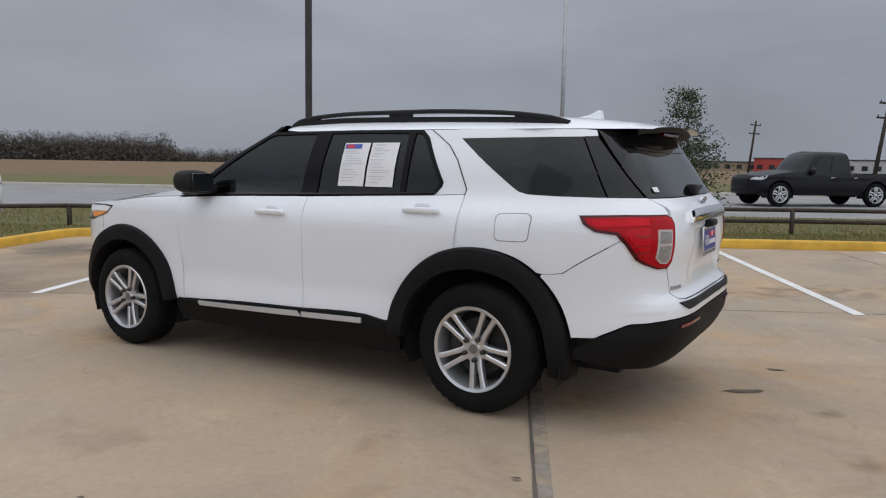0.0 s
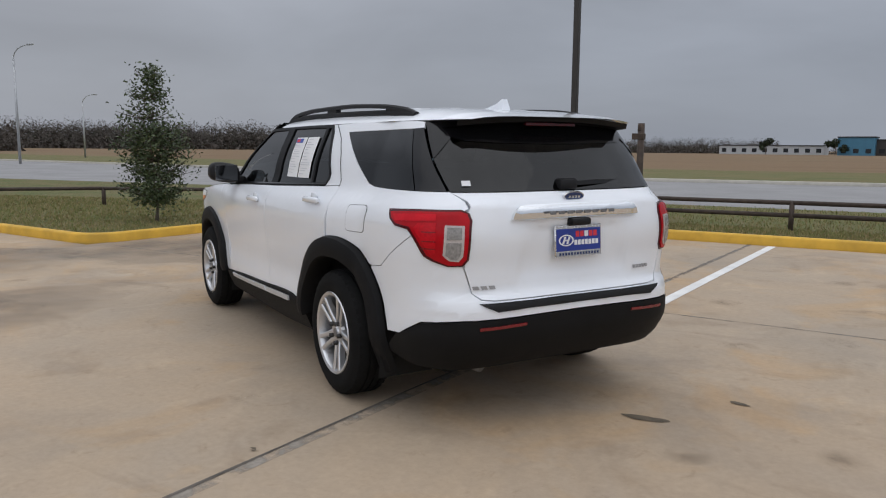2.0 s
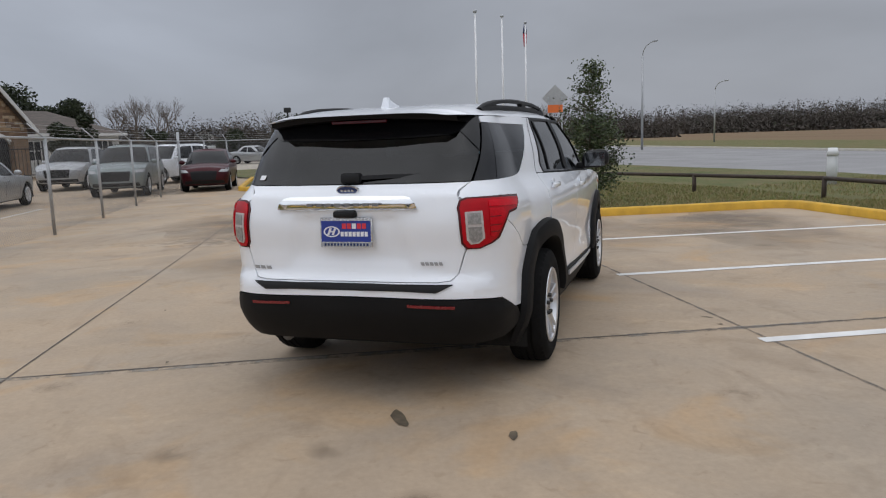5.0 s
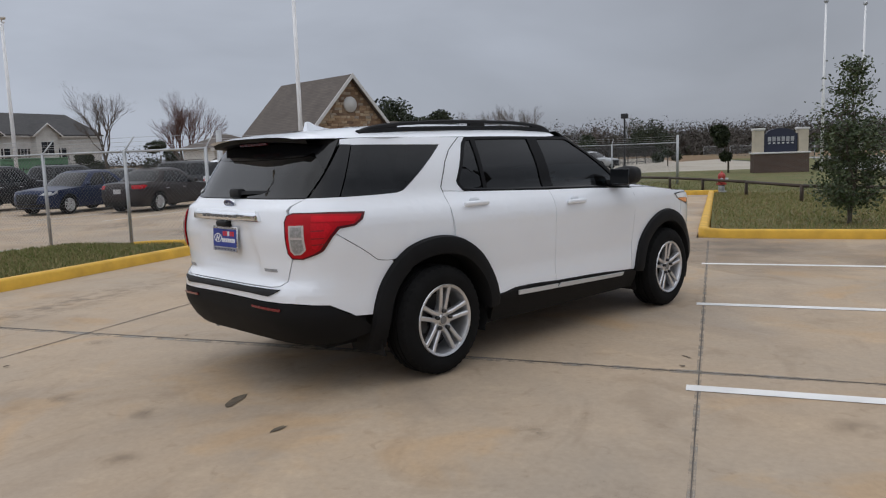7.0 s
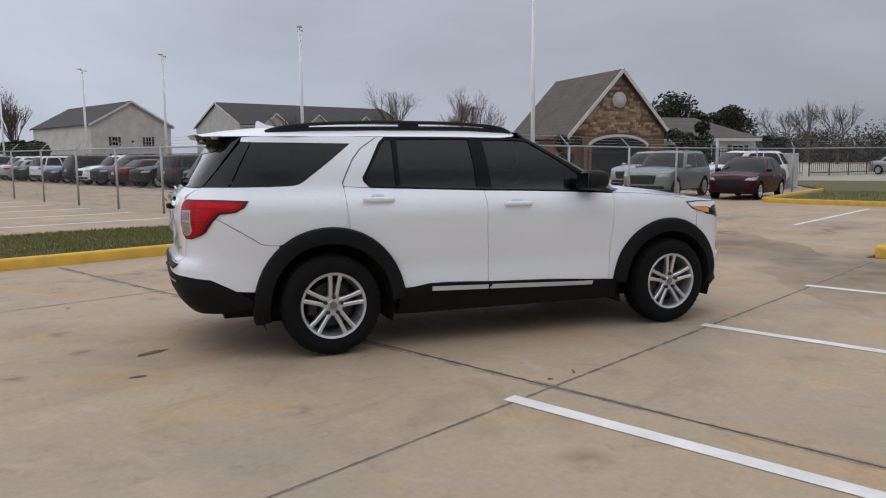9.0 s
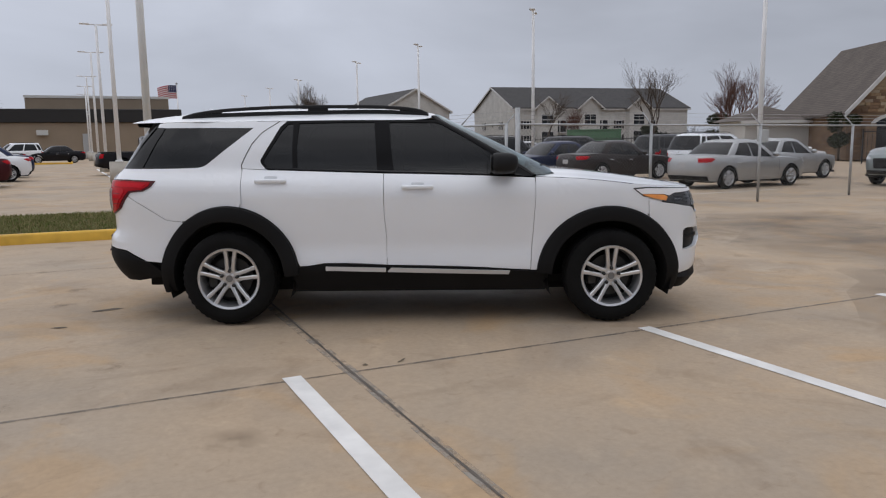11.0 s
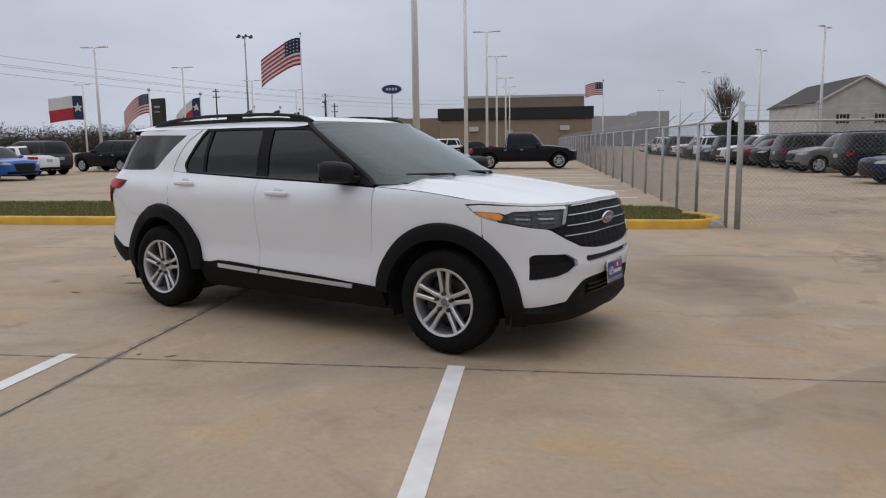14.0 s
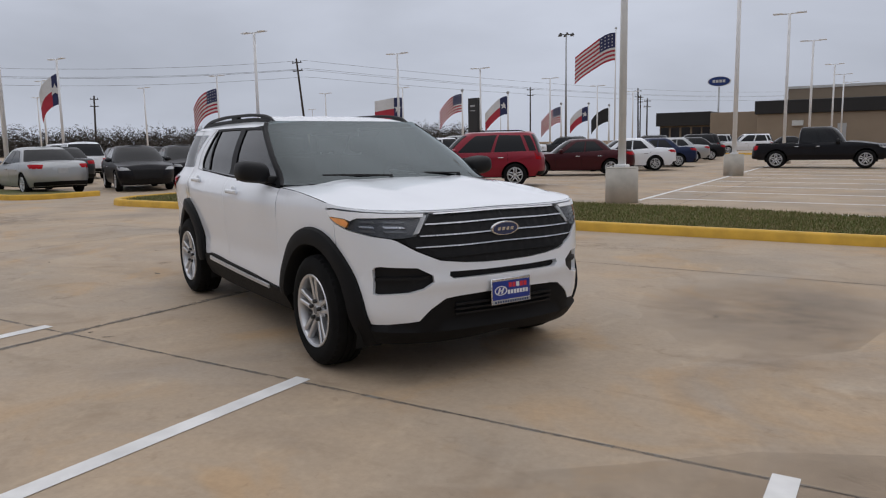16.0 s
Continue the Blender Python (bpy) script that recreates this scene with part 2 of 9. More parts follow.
def relief(x, y):
    return FALL_REACH * (FALL_X * math.tanh(x / FALL_REACH) + FALL_Y * math.tanh(y / FALL_REACH))


def lattice(bm, step=3.0, reach=48.0):
    """Cuts a flat mesh on a common lattice, so that it can follow the fall of the lot."""
    for axis in (0, 1):
        lo, hi = min(v.co[axis] for v in bm.verts), max(v.co[axis] for v in bm.verts)
        for k in range(math.ceil(max(lo, -reach) / step), math.floor(min(hi, reach) / step) + 1):
            co, no = Vector((0, 0, 0)), Vector((0, 0, 0))
            co[axis], no[axis] = k * step, 1.0
            bmesh.ops.bisect_plane(bm, geom=bm.verts[:] + bm.edges[:] + bm.faces[:], dist=1e-5, plane_co=co, plane_no=no)


def sheet(name, pts, z, mat, label, category="", thick=0.0):
    bm = bmesh.new()
    vs = [bm.verts.new((x, y, z)) for x, y in pts]
    f = bm.faces.new(vs)
    if f.normal.z < 0:
        f.normal_flip()
    bm.normal_update()
    if f.normal.z < 0:
        bmesh.ops.reverse_faces(bm, faces=[f])
    if thick:
        r = bmesh.ops.extrude_face_region(bm, geom=list(bm.faces))
        bmesh.ops.translate(bm, vec=(0, 0, -thick), verts=[v for v in r["geom"] if isinstance(v, bmesh.types.BMVert)])
        bmesh.ops.recalc_face_normals(bm, faces=bm.faces)
    bmesh.ops.triangulate(bm, faces=bm.faces)
    lattice(bm)
    ob = part(name, bm, mat, smooth=False)
    return tagged(ob, label, category or name, kind="structure")


# ---- ground, lot, kerbs ----
ground = sheet("ground", [(-3000, -3000), (3000, -3000), (3000, 3000), (-3000, 3000)], -0.06, FIELD, "flat dry brown field reaching the horizon", "ground")
lot = sheet("pavement", [(-90, -7.45), (7.08, -7.45), (7.08, -1.6), (20.15, -1.75), (20.15, 4.4), (21.6, 4.8), (30, 5.2), (36, 8), (40, 30), (40, 175), (-150, 175), (-150, 30)], 0.0, CONCRETE,
            "tan broom-finished concrete parking lot with faint stains", "pavement", 0.05)

KERB = [(-0.075, -0.05), (-0.075, 0.12), (-0.055, 0.15), (0.055, 0.15), (0.085, 0.12), (0.10, -0.05)]


def kerb(path, label="yellow painted concrete kerb"):
    bm = bmesh.new()
    fine = []
    for a, b in zip(path, path[1:]):
        n = max(1, int(math.dist(a, b) / 2.0)) if abs(a[0]) < 60 else max(1, int(math.dist(a, b) / 4.0))
        fine += [tuple(p + (q - p) * k / n for p, q in zip(a, b)) for k in range(n)]
    sweep(bm, fine + [path[-1]], KERB)
    return tagged(part("kerb", bm, YELLOW, angle=60), label, "kerb", kind="structure")


# ---- car skins ----
def table(rows):
    """A smooth curve through (input, value) rows."""
    xs, ys = [r[0] for r in rows], [r[1] for r in rows]
    n = len(xs)
    d = [(ys[i + 1] - ys[i]) / (xs[i + 1] - xs[i]) for i in range(n - 1)]
    m = [d[0]] + [0.0 if d[i - 1] * d[i] <= 0 else 2 * d[i - 1] * d[i] / (d[i - 1] + d[i]) for i in range(1, n - 1)] + [d[-1]]

    def value(x):
        if x <= xs[0]:
            return ys[0]
        if x >= xs[-1]:
            return ys[-1]
        i = 0
        while x > xs[i + 1]:
            i += 1
        h = xs[i + 1] - xs[i]
        t = (x - xs[i]) / h
        return ((2 * t ** 3 - 3 * t ** 2 + 1) * ys[i] + (t ** 3 - 2 * t ** 2 + t) * h * m[i]
                + (-2 * t ** 3 + 3 * t ** 2) * ys[i + 1] + (t ** 3 - t ** 2) * h * m[i + 1])
    return value


class Shell:
    """Half of a car's outer skin. s runs along the side in metres and then, one unit each, round the two corners to the middle; z is the height."""

    def __init__(self, width, front, rear, front_start, rear_start, nf=2.7, nr=2.7, barrel=0.012, taper=0.0):
        self.width, self.front, self.rear = table(width), table(front), table(rear)
        self.fs, self.rs, self.nf, self.nr, self.barrel, self.taper = table(front_start), table(rear_start), nf, nr, barrel, taper

    def at(self, s, z):
        f0, r0 = self.fs(z), self.rs(z)
        c = min(max(s, r0), f0)
        w = self.width(z) * (1 - self.barrel * (c + 0.1) ** 2 - self.taper * max(0.0, -1.25 - c) ** 2)
        if r0 <= s <= f0:
            return (s, w, z)
        if s > f0:
            a, e, end = min(s - f0, 1.0) * math.pi / 2, 2 / self.nf, self.front(z)
        else:
            a, e, end = min(r0 - s, 1.0) * math.pi / 2, 2 / self.nr, self.rear(z)
        sn, cs = math.sin(a), math.cos(a)
        t = 1.0 / (sn ** (2 / e) + cs ** (2 / e)) ** (e / 2) if a > 0 else 1.0
        return (c + (end - c) * sn * t, w * cs * t, z)

    def normal(self, s, z, h=0.004):
        a, b = Vector(self.at(s + h, z)), Vector(self.at(s - h, z))
        c, d = Vector(self.at(s, z + h)), Vector(self.at(s, z - h))
        n = (d - c).cross(a - b)
        if n.length < 1e-9:
            return Vector((0, 1, 0))
        n.normalize()
        p = Vector(self.at(s, z))
        if n.dot(Vector((p.x * 0.15, p.y, 0.0))) < 0 and abs(n.z) < 0.9:
            n = -n
        return n


def inside(poly, x, y):
    hit, n = False, len(poly)
    for i in range(n):
        (ax, ay), (bx, by) = poly[i], poly[i - 1]
        if (ay > y) != (by > y) and x < (bx - ax) * (y - ay) / (by - ay) + ax:
            hit = not hit
    return hit


def near_line(x, y, a, b, tol=6e-4):
    dx, dy = b[0] - a[0], b[1] - a[1]
    n = dx * dx + dy * dy
    u = min(1.0, max(0.0, ((x - a[0]) * dx + (y - a[1]) * dy) / n)) if n else 0.0
    return math.hypot(x - a[0] - u * dx, y - a[1] - u * dy) < tol


def skin(shell, outline, holes=(), off=0.0, depth=0.014, ds=0.06, dz=0.05, shape=None, full=False):
    """A panel of a shell: the outline in (s, z), cut to a grid, laid on the skin, with a flange turned inwards."""
    bm = bmesh.new()
    bm.faces.new([bm.verts.new((s, 0, z)) for s, z in outline])
    bm.normal_update()
    bmesh.ops.triangulate(bm, faces=bm.faces, ngon_method="EAR_CLIP")
    cuts = []
    s0, s1 = min(p[0] for p in outline), max(p[0] for p in outline)
    z0, z1 = min(p[1] for p in outline), max(p[1] for p in outline)
    cuts += [((k * ds, 0, 0), (1, 0, 0)) for k in range(math.ceil(s0 / ds), math.floor(s1 / ds) + 1)]
    cuts += [((0, 0, k * dz), (0, 0, 1)) for k in range(math.ceil(z0 / dz), math.floor(z1 / dz) + 1)]
    for hole in holes:
        for i in range(len(hole)):
            (ax, az), (bx, bz) = hole[i - 1], hole[i]
            cuts.append(((ax, 0, az), (bz - az, 0, ax - bx)))
    for co, no in cuts:
        bmesh.ops.bisect_plane(bm, geom=bm.verts[:] + bm.edges[:] + bm.faces[:], dist=1e-5, plane_co=co, plane_no=Vector(no).normalized())
    for hole in holes:
        gone = [f for f in bm.faces if inside(hole, f.calc_center_median().x, f.calc_center_median().z)]
        bmesh.ops.delete(bm, geom=gone, context="FACES")
    gone = [f for f in bm.faces if not inside(outline, f.calc_center_median().x, f.calc_center_median().z)]
    bmesh.ops.delete(bm, geom=gone, context="FACES")
    bmesh.ops.remove_doubles(bm, verts=bm.verts, dist=2e-4)
    # one winding for all faces, and only the true rim carries a flange
    for f in bm.faces:
        f.normal_update()
        if f.normal.y < 0:
            f.normal_flip()
    rings = [outline] + list(holes)
    rim = []
    for e in bm.edges:
        if e.is_boundary:
            m = (e.verts[0].co + e.verts[1].co) / 2
            if any(near_line(m.x, m.z, ring[k - 1], ring[k]) for ring in rings for k in range(len(ring))):
                rim.append(e)
    normals = {}
    for v in bm.verts:
        s, z = v.co.x, v.co.z
        n = shell.normal(s, z)
        o = off + (shape(s, z) if shape else 0.0)
        v.co = Vector(shell.at(s, z)) + n * o
        normals[v] = n
    if full:
        for v in bm.verts:
            if abs(v.co.y) < 2e-3:
                v.co.y = 0.0
    if depth:
        edge = [e for e in rim if not (full and all(abs(v.co.y) < 1e-6 for v in e.verts))]
        made = bmesh.ops.extrude_edge_only(bm, edges=edge)
        new_v = [g for g in made["geom"] if isinstance(g, bmesh.types.BMVert)]
        for v in new_v:
            near = [e.other_vert(v) for e in v.link_edges if e.other_vert(v) in normals]
            if near:
                v.co = v.co - normals[near[0]] * depth
    for f in bm.faces:
        f.normal_update()
    if full:
        mirror(bm, keep=True)
    return bm


def mirror(bm, keep=False):
    """Mirrors a mesh across the car's middle plane; keep: both halves, welded."""
    if keep:
        dup = bmesh.ops.duplicate(bm, geom=bm.verts[:] + bm.edges[:] + bm.faces[:])
        geo = dup["geom"]
        for v in geo:
            if isinstance(v, bmesh.types.BMVert):
                v.co.y = -v.co.y
        bmesh.ops.reverse_faces(bm, faces=[f for f in geo if isinstance(f, bmesh.types.BMFace)])
        bmesh.ops.remove_doubles(bm, verts=bm.verts, dist=1e-4)
    else:
        for v in bm.verts:
            v.co.y = -v.co.y
        bmesh.ops.reverse_faces(bm, faces=bm.faces)
    return bm


def revolve(bm, profile, seg, y_axis=True, wave=None):
    """Turns a profile of (radius, side) round the y axis."""
    rings = []
    for k in range(seg):
        a = 2 * math.pi * k / seg
        ring = []
        for i, (r, y) in enumerate(profile):
            rr = r + (wave(i, k) if wave else 0.0)
            ring.append(bm.verts.new((rr * math.cos(a), y, rr * math.sin(a))))
        rings.append(ring)
    for k in range(seg):
        a, b = rings[k], rings[(k + 1) % seg]
        for i in range(len(profile) - 1):
            bm.faces.new((a[i], a[i + 1], b[i + 1], b[i]))
    bmesh.ops.recalc_face_normals(bm, faces=bm.faces)
    return rings


def surface_grid(bm, rows):
    """Quads over a grid of points; equal neighbours collapse."""
    vs = [[bm.verts.new(p) for p in row] for row in rows]
    for i in range(len(vs) - 1):
        for k in range(len(vs[i]) - 1):
            bm.faces.new((vs[i][k], vs[i][k + 1], vs[i + 1][k + 1], vs[i + 1][k]))
    bmesh.ops.remove_doubles(bm, verts=bm.verts, dist=1e-4)
    bmesh.ops.recalc_face_normals(bm, faces=bm.faces)
    return bm


def glass_mat(name, tint, gloss_tint=(1, 1, 1), rough=0.0, ior=1.5):
    """Thin tinted glass: clear by its tint, glossy by Fresnel."""
    mat, n, l, b = nodes_of(name)
    n.remove(b)
    out = [k for k in n if k.bl_idname == "ShaderNodeOutputMaterial"][0]
    tr, gl, fr, mx = n.new("ShaderNodeBsdfTransparent"), n.new("ShaderNodeBsdfGlossy"), n.new("ShaderNodeFresnel"), n.new("ShaderNodeMixShader")
    tr.inputs[0].default_value, gl.inputs[0].default_value = (*tint, 1), (*gloss_tint, 1)
    gl.inputs["Roughness"].default_value, fr.inputs["IOR"].default_value = rough, ior
    wob = noise_node(n, l, 3.0, 2)
    bp = n.new("ShaderNodeBump")
    bp.inputs["Strength"].default_value, bp.inputs["Distance"].default_value = 0.05, 0.01
    l.new(wob.outputs["Fac"], bp.inputs["Height"])
    l.new(bp.outputs[0], gl.inputs["Normal"])
    l.new(fr.outputs[0], mx.inputs[0])
    l.new(tr.outputs[0], mx.inputs[1])
    l.new(gl.outputs[0], mx.inputs[2])
    l.new(mx.outputs[0], out.inputs[0])
    MATS[name] = mat
    return mat


def paint(name, colour, metal=0.0, rough=0.35, coat=1.0):
    mat, n, l, b = nodes_of(name)
    big, fine = noise_node(n, l, 1.6, 3), noise_node(n, l, 420, 2)
    r = ramp(n, l, big.outputs["Fac"], [(0.3, tuple(c * 0.965 for c in colour)), (0.7, colour)])
    l.new(r.outputs[0], b.inputs["Base Color"])
    b.inputs["Metallic"].default_value, b.inputs["Roughness"].default_value = metal, rough
    b.inputs["Coat Weight"].default_value, b.inputs["Coat Roughness"].default_value = coat, 0.03
    b.inputs["Specular IOR Level"].default_value = 0.5 if max(colour) > 0.1 else 0.22
    MATS[name] = mat
    return mat


WHITE_PAINT = paint("white_car_paint", (0.83, 0.855, 0.895), 0.0, 0.40)
TINTED = glass_mat("dark_tinted_glass", (0.05, 0.052, 0.055))
DARKER = glass_mat("privacy_glass", (0.016, 0.017, 0.018))
SCREEN = glass_mat("windscreen_glass", (0.10, 0.135, 0.145), (0.88, 0.98, 1.0), ior=1.7)
CLEAR = glass_mat("clear_lens", (0.94, 0.95, 0.96), ior=1.4)
RED_LENS = plain("red_lamp_lens", (0.42, 0.004, 0.010), 0.2, 0, 0.12, 14.0, coat=0.0, spec=0.2)
RED_BRIGHT = plain("bright_red_lens", (0.58, 0.006, 0.016), 0.2, 0, 0.12, 14.0, coat=0.0, spec=0.2)
RED_RIM = plain("dark_red_lamp_rim", (0.07, 0.003, 0.006), 0.15, 0, 0.12, 14.0, coat=0.1, spec=0.3)
LAMP_WHITE = plain("white_lamp_strip", (0.88, 0.89, 0.91), 0.35, 0, 0.05, 20.0)
LAMP_GREY = plain("grey_reversing_bowl", (0.26, 0.25, 0.24), 0.25, 0, 0.25, 60.0)
# near-black for the shade inside shut lines
GAP_SHADE = plain("shut_line_rubber", (0.03, 0.03, 0.032), 0.7, 0, 0.1, 9.0)
DOOR_TRIM = plain("satin_black_door_trim", (0.006, 0.006, 0.007), 0.5, 0, 0.1, 5.0, spec=0.15)
RED_MID = plain("dark_red_inner_lens", (0.52, 0.006, 0.014), 0.2, 0, 0.15, 60.0, coat=0.0, spec=0.2)
MILKY = plain("milky_clear_lens", (0.50, 0.45, 0.43), 0.2, 0, 0.15, 40.0, coat=0.4)
RED_DEEP = plain("deep_red_reflector", (0.16, 0.004, 0.008), 0.25, 0, 0.2, 60.0, coat=0.6)
AMBER = plain("amber_lens", (0.92, 0.36, 0.10), 0.3, 0, 0.1, 20.0, coat=0.3)
LAMP_SILVER = plain("silvered_lamp_trim", (0.7, 0.71, 0.73), 0.3, 0, 0.08, 20.0)
CHROME = plain("chrome", (0.82, 0.83, 0.84), 0.08, 1.0, 0.02, 4.0)
SATIN = plain("satin_silver", (0.62, 0.63, 0.65), 0.25, 1.0, 0.04, 5.0)
ALLOY = plain("silver_alloy", (0.62, 0.625, 0.64), 0.3, 0.8, 0.05, 6.0)
DARK_IRON = plain("dark_brake_iron", (0.045, 0.044, 0.043), 0.5, 0.6, 0.2, 12.0)
LETTER_GREY = plain("grey_lettering", (0.34, 0.345, 0.355), 0.35, 0.2, 0.06, 9.0)
SILL_STRIP = plain("brushed_silver_strip", (0.62, 0.63, 0.65), 0.3, 0.35, 0.04, 5.0)
ALLOY_DARK = plain("machined_grey_alloy", (0.22, 0.225, 0.235), 0.4, 0.8, 0.08, 6.0)
TYRE = plain("tyre_rubber", (0.009, 0.009, 0.009), 0.85, 0, 0.2, 8.0, bump=0.0008, spec=0.12)
GLOSS_BLACK = plain("gloss_black_trim", (0.006, 0.006, 0.007), 0.14, 0, 0.1, 5.0, coat=0.1, spec=0.35)
MIRROR_GLASS = plain("mirror_glass", (0.13, 0.135, 0.14), 0.03, 1.0, 0.02, 4.0)
LAMP_BOWL = plain("headlamp_bowl", (0.11, 0.115, 0.125), 0.3, 0.2, 0.3, 30.0)
CLADDING = plain("grained_black_cladding", (0.008, 0.008, 0.0085), 0.6, 0, 0.12, 3.0, bump=0.0005, fine=600.0, spec=0.15)
CABIN = plain("black_cabin_trim", (0.012, 0.012, 0.013), 0.8, 0, 0.15, 6.0)
SEAT_CLOTH = plain("dark_grey_seat_cloth", (0.035, 0.035, 0.037), 0.85, 0, 0.15, 20.0)
UNDERSIDE = plain("underbody_black", (0.006, 0.006, 0.006), 0.9, 0, 0.3, 4.0)
BLUE_PLATE = plain("blue_plate", (0.014, 0.036, 0.25), 0.35, 0, 0.06, 9.0)
BADGE_BLUE = plain("badge_navy", (0.012, 0.030, 0.11), 0.2, 0, 0.05, 9.0, coat=0.6)
INK_WHITE = plain("white_print", (0.75, 0.75, 0.76), 0.5, 0, 0.04, 9.0)
INK_RED = plain("red_print", (0.62, 0.03, 0.05), 0.5, 0, 0.06, 9.0)
INK_GREY = plain("grey_print", (0.30, 0.31, 0.33), 0.6, 0, 0.1, 9.0)
PRINT_PALE = plain("pale_grey_print", (0.50, 0.51, 0.54), 0.6, 0, 0.1, 9.0)
INK_BLUE = plain("blue_print", (0.06, 0.10, 0.38), 0.6, 0, 0.1, 9.0)
PAPER = plain("white_paper", (0.78, 0.78, 0.79), 0.75, 0, 0.03, 5.0)

# ---- the white SUV (x forward, y to its left) ----
CAR_W = [(0.20, .86), (0.30, .90), (0.38, .935), (0.46, .957), (0.55, .957), (0.65, .953), (0.8, .963), (0.95, .975), (1.05, .972), (1.12, .955), (1.17, .922),
         (1.22, .885), (1.27, .869), (1.35, .852), (1.45, .818), (1.55, .772), (1.61, .742), (1.66, .70)]
CAR_R = [(.28, -2.38), (.34, -2.48), (.45, -2.565), (.60, -2.60), (.66, -2.60), (.71, -2.575), (.74, -2.545), (.85, -2.545), (1.0, -2.562), (1.1, -2.552),
         (1.17, -2.528), (1.22, -2.485), (1.27, -2.447), (1.45, -2.33), (1.6, -2.215), (1.66, -2.15)]
LOW = Shell(CAR_W, [(.22, 2.205), (.30, 2.305), (.40, 2.365), (.55, 2.380), (.65, 2.385), (.75, 2.380), (.82, 2.367), (.92, 2.340), (1.0, 2.307), (1.05, 2.277), (1.10, 2.215), (1.2, 2.080)],
            CAR_R, [(0, 1.72), (2, 1.72)], [(0, -1.75), (2, -1.75)], 2.8, 4.7, .015, .20)
UP = Shell(CAR_W, [(1.16, 1.19), (1.215, 1.10), (1.45, .62), (1.66, .17), (1.70, .10)], CAR_R, [(1.16, .84), (1.40, .46), (1.62, .08)], [(0, -1.75), (2, -1.75)], 2.6, 4.7, .015, .20)
REAR_C, FRONT_C, ZH = -2.75, 2.72, 0.375
FW, RW = 1.5125, -1.5125


def oval(cx, cz, rx, rz, a0, a1, n):
    return [(cx + rx * math.cos(radians(a0 + (a1 - a0) * k / n)), cz + rz * math.sin(radians(a0 + (a1 - a0) * k / n))) for k in range(n + 1)]


def along(x, z):
    """The s at which the skin reaches x at the height z."""
    lo, hi = -2.75, 2.72
    for _ in range(40):
        mid = (lo + hi) / 2
        lo, hi = (mid, hi) if LOW.at(mid, z)[0] < x else (lo, mid)
    return lo


def arch(spec, a0, a1, n):
    return [(along(x, z), z) for x, z in oval(*spec, a0, a1, n)]


FRONT_ARCH = (FW, ZH, .578, .555)
FRONT_CUT = (FW - .006, ZH, .548, .528)
REAR_ARCH = (RW, ZH, .560, .572)

suv = new("sport_utility_vehicle")
suv.matrix_world = LOT_TILT @ pose(-0.004, 0.0235, 0.004, 0, 0, -25.25)
tagged(suv, "white mid-size SUV with black cladding parked on tan concrete", "car")


def both(name, shell, outline, mat, holes=(), parents=(None, None), label="", angle=40, **kw):
    made = []
    for side in (0, 1):
        bm = skin(shell, outline, holes, **kw)
        if side:
            mirror(bm)
        made.append(part(name, bm, mat, parents[side] or suv, label, angle=angle))
    return made


def whole(name, shell, outline, mat, holes=(), parent=None, label="", angle=40, **kw):
    return part(name, skin(shell, outline, holes, full=True, **kw), mat, parent or suv, label, angle=angle)


# outlines, in (s, z)
fender_top = table([(0.86, 1.160), (1.2, 1.145), (1.5, 1.118), (1.72, 1.092), (2.0, 1.078), (2.2, 1.068), (2.40, 1.062), (2.72, 1.066)])
ftop = [(s, fender_top(s)) for s in (0.907, 1.05, 1.2, 1.35, 1.5, 1.62, 1.70)]
lamp_out = [(1.686, 1.058), (1.79, 1.069), (1.92, 1.068), (2.048, 1.063), (2.223, 1.055), (2.385, 1.052), (2.345, .985), (2.308, .925), (2.25, .913), (2.2, .912),
            (2.11, .925), (2.03, .942), (1.93, .958), (1.844, .978), (1.762, 1.005)]
tail_out = [(-2.005, 1.140), (-2.16, 1.150), (-2.303, 1.151), (-2.329, 1.135), (-2.340, 1.10), (-2.334, .909), (-2.317, .877), (-2.273, .876), (-2.221, .904),
            (-2.195, .925), (-2.156, 1.005), (-2.129, 1.051), (-2.062, 1.062), (-2.022, 1.096)]
rocker_top = table([(-0.98, .462), (-0.88, .472), (-0.76, .492), (-0.6, .493), (-.27, .478), (.3, .462), (.7, .437), (.9, .42)])

# front wings and doors
both("front_fender", LOW, [(0.873, .425), (0.882, .62), (0.897, .85), (0.905, 1.0)] + ftop + [(1.70, 1.082), (1.672, 1.062), (1.755, .998), (1.80, .982)]
     + [p for p in arch(FRONT_CUT, 58, 176, 26)] + [(0.935, .425)], WHITE_PAINT)
door_f = [(-.262, rocker_top(-.26))] + [(s, rocker_top(s)) for s in (-.1, .1, .3, .5, .7)] + [(.869, .428), (.878, .62), (.893, .85), (.901, 1.0), (.901, 1.152), (.55, 1.169), (0.2, 1.180), (-.12, 1.188), (-.281, 1.191),
                                                                    (-.279, .9), (-.262, .7)]
door_r = ([(-.266, rocker_top(-.27)), (-.266, .7), (-.283, .9), (-.285, 1.191), (-.6, 1.202), (-.95, 1.214), (-1.20, 1.222), (-1.396, 1.232), (-1.396, 1.129), (-1.386, 1.03), (-1.374, .955)]
          + arch(REAR_ARCH, 76, 12, 18) + [(-.95, .468)] + [(s, rocker_top(s)) for s in (-.88, -.76, -.6, -.45)])
crease = lambda s, z: -0.010 * math.exp(-((z - 0.60) / 0.085) ** 2) * (1 if -1.2 < s < 1.0 else 0.4) + 0.006 * math.exp(-((z - 1.02) / 0.05) ** 2)
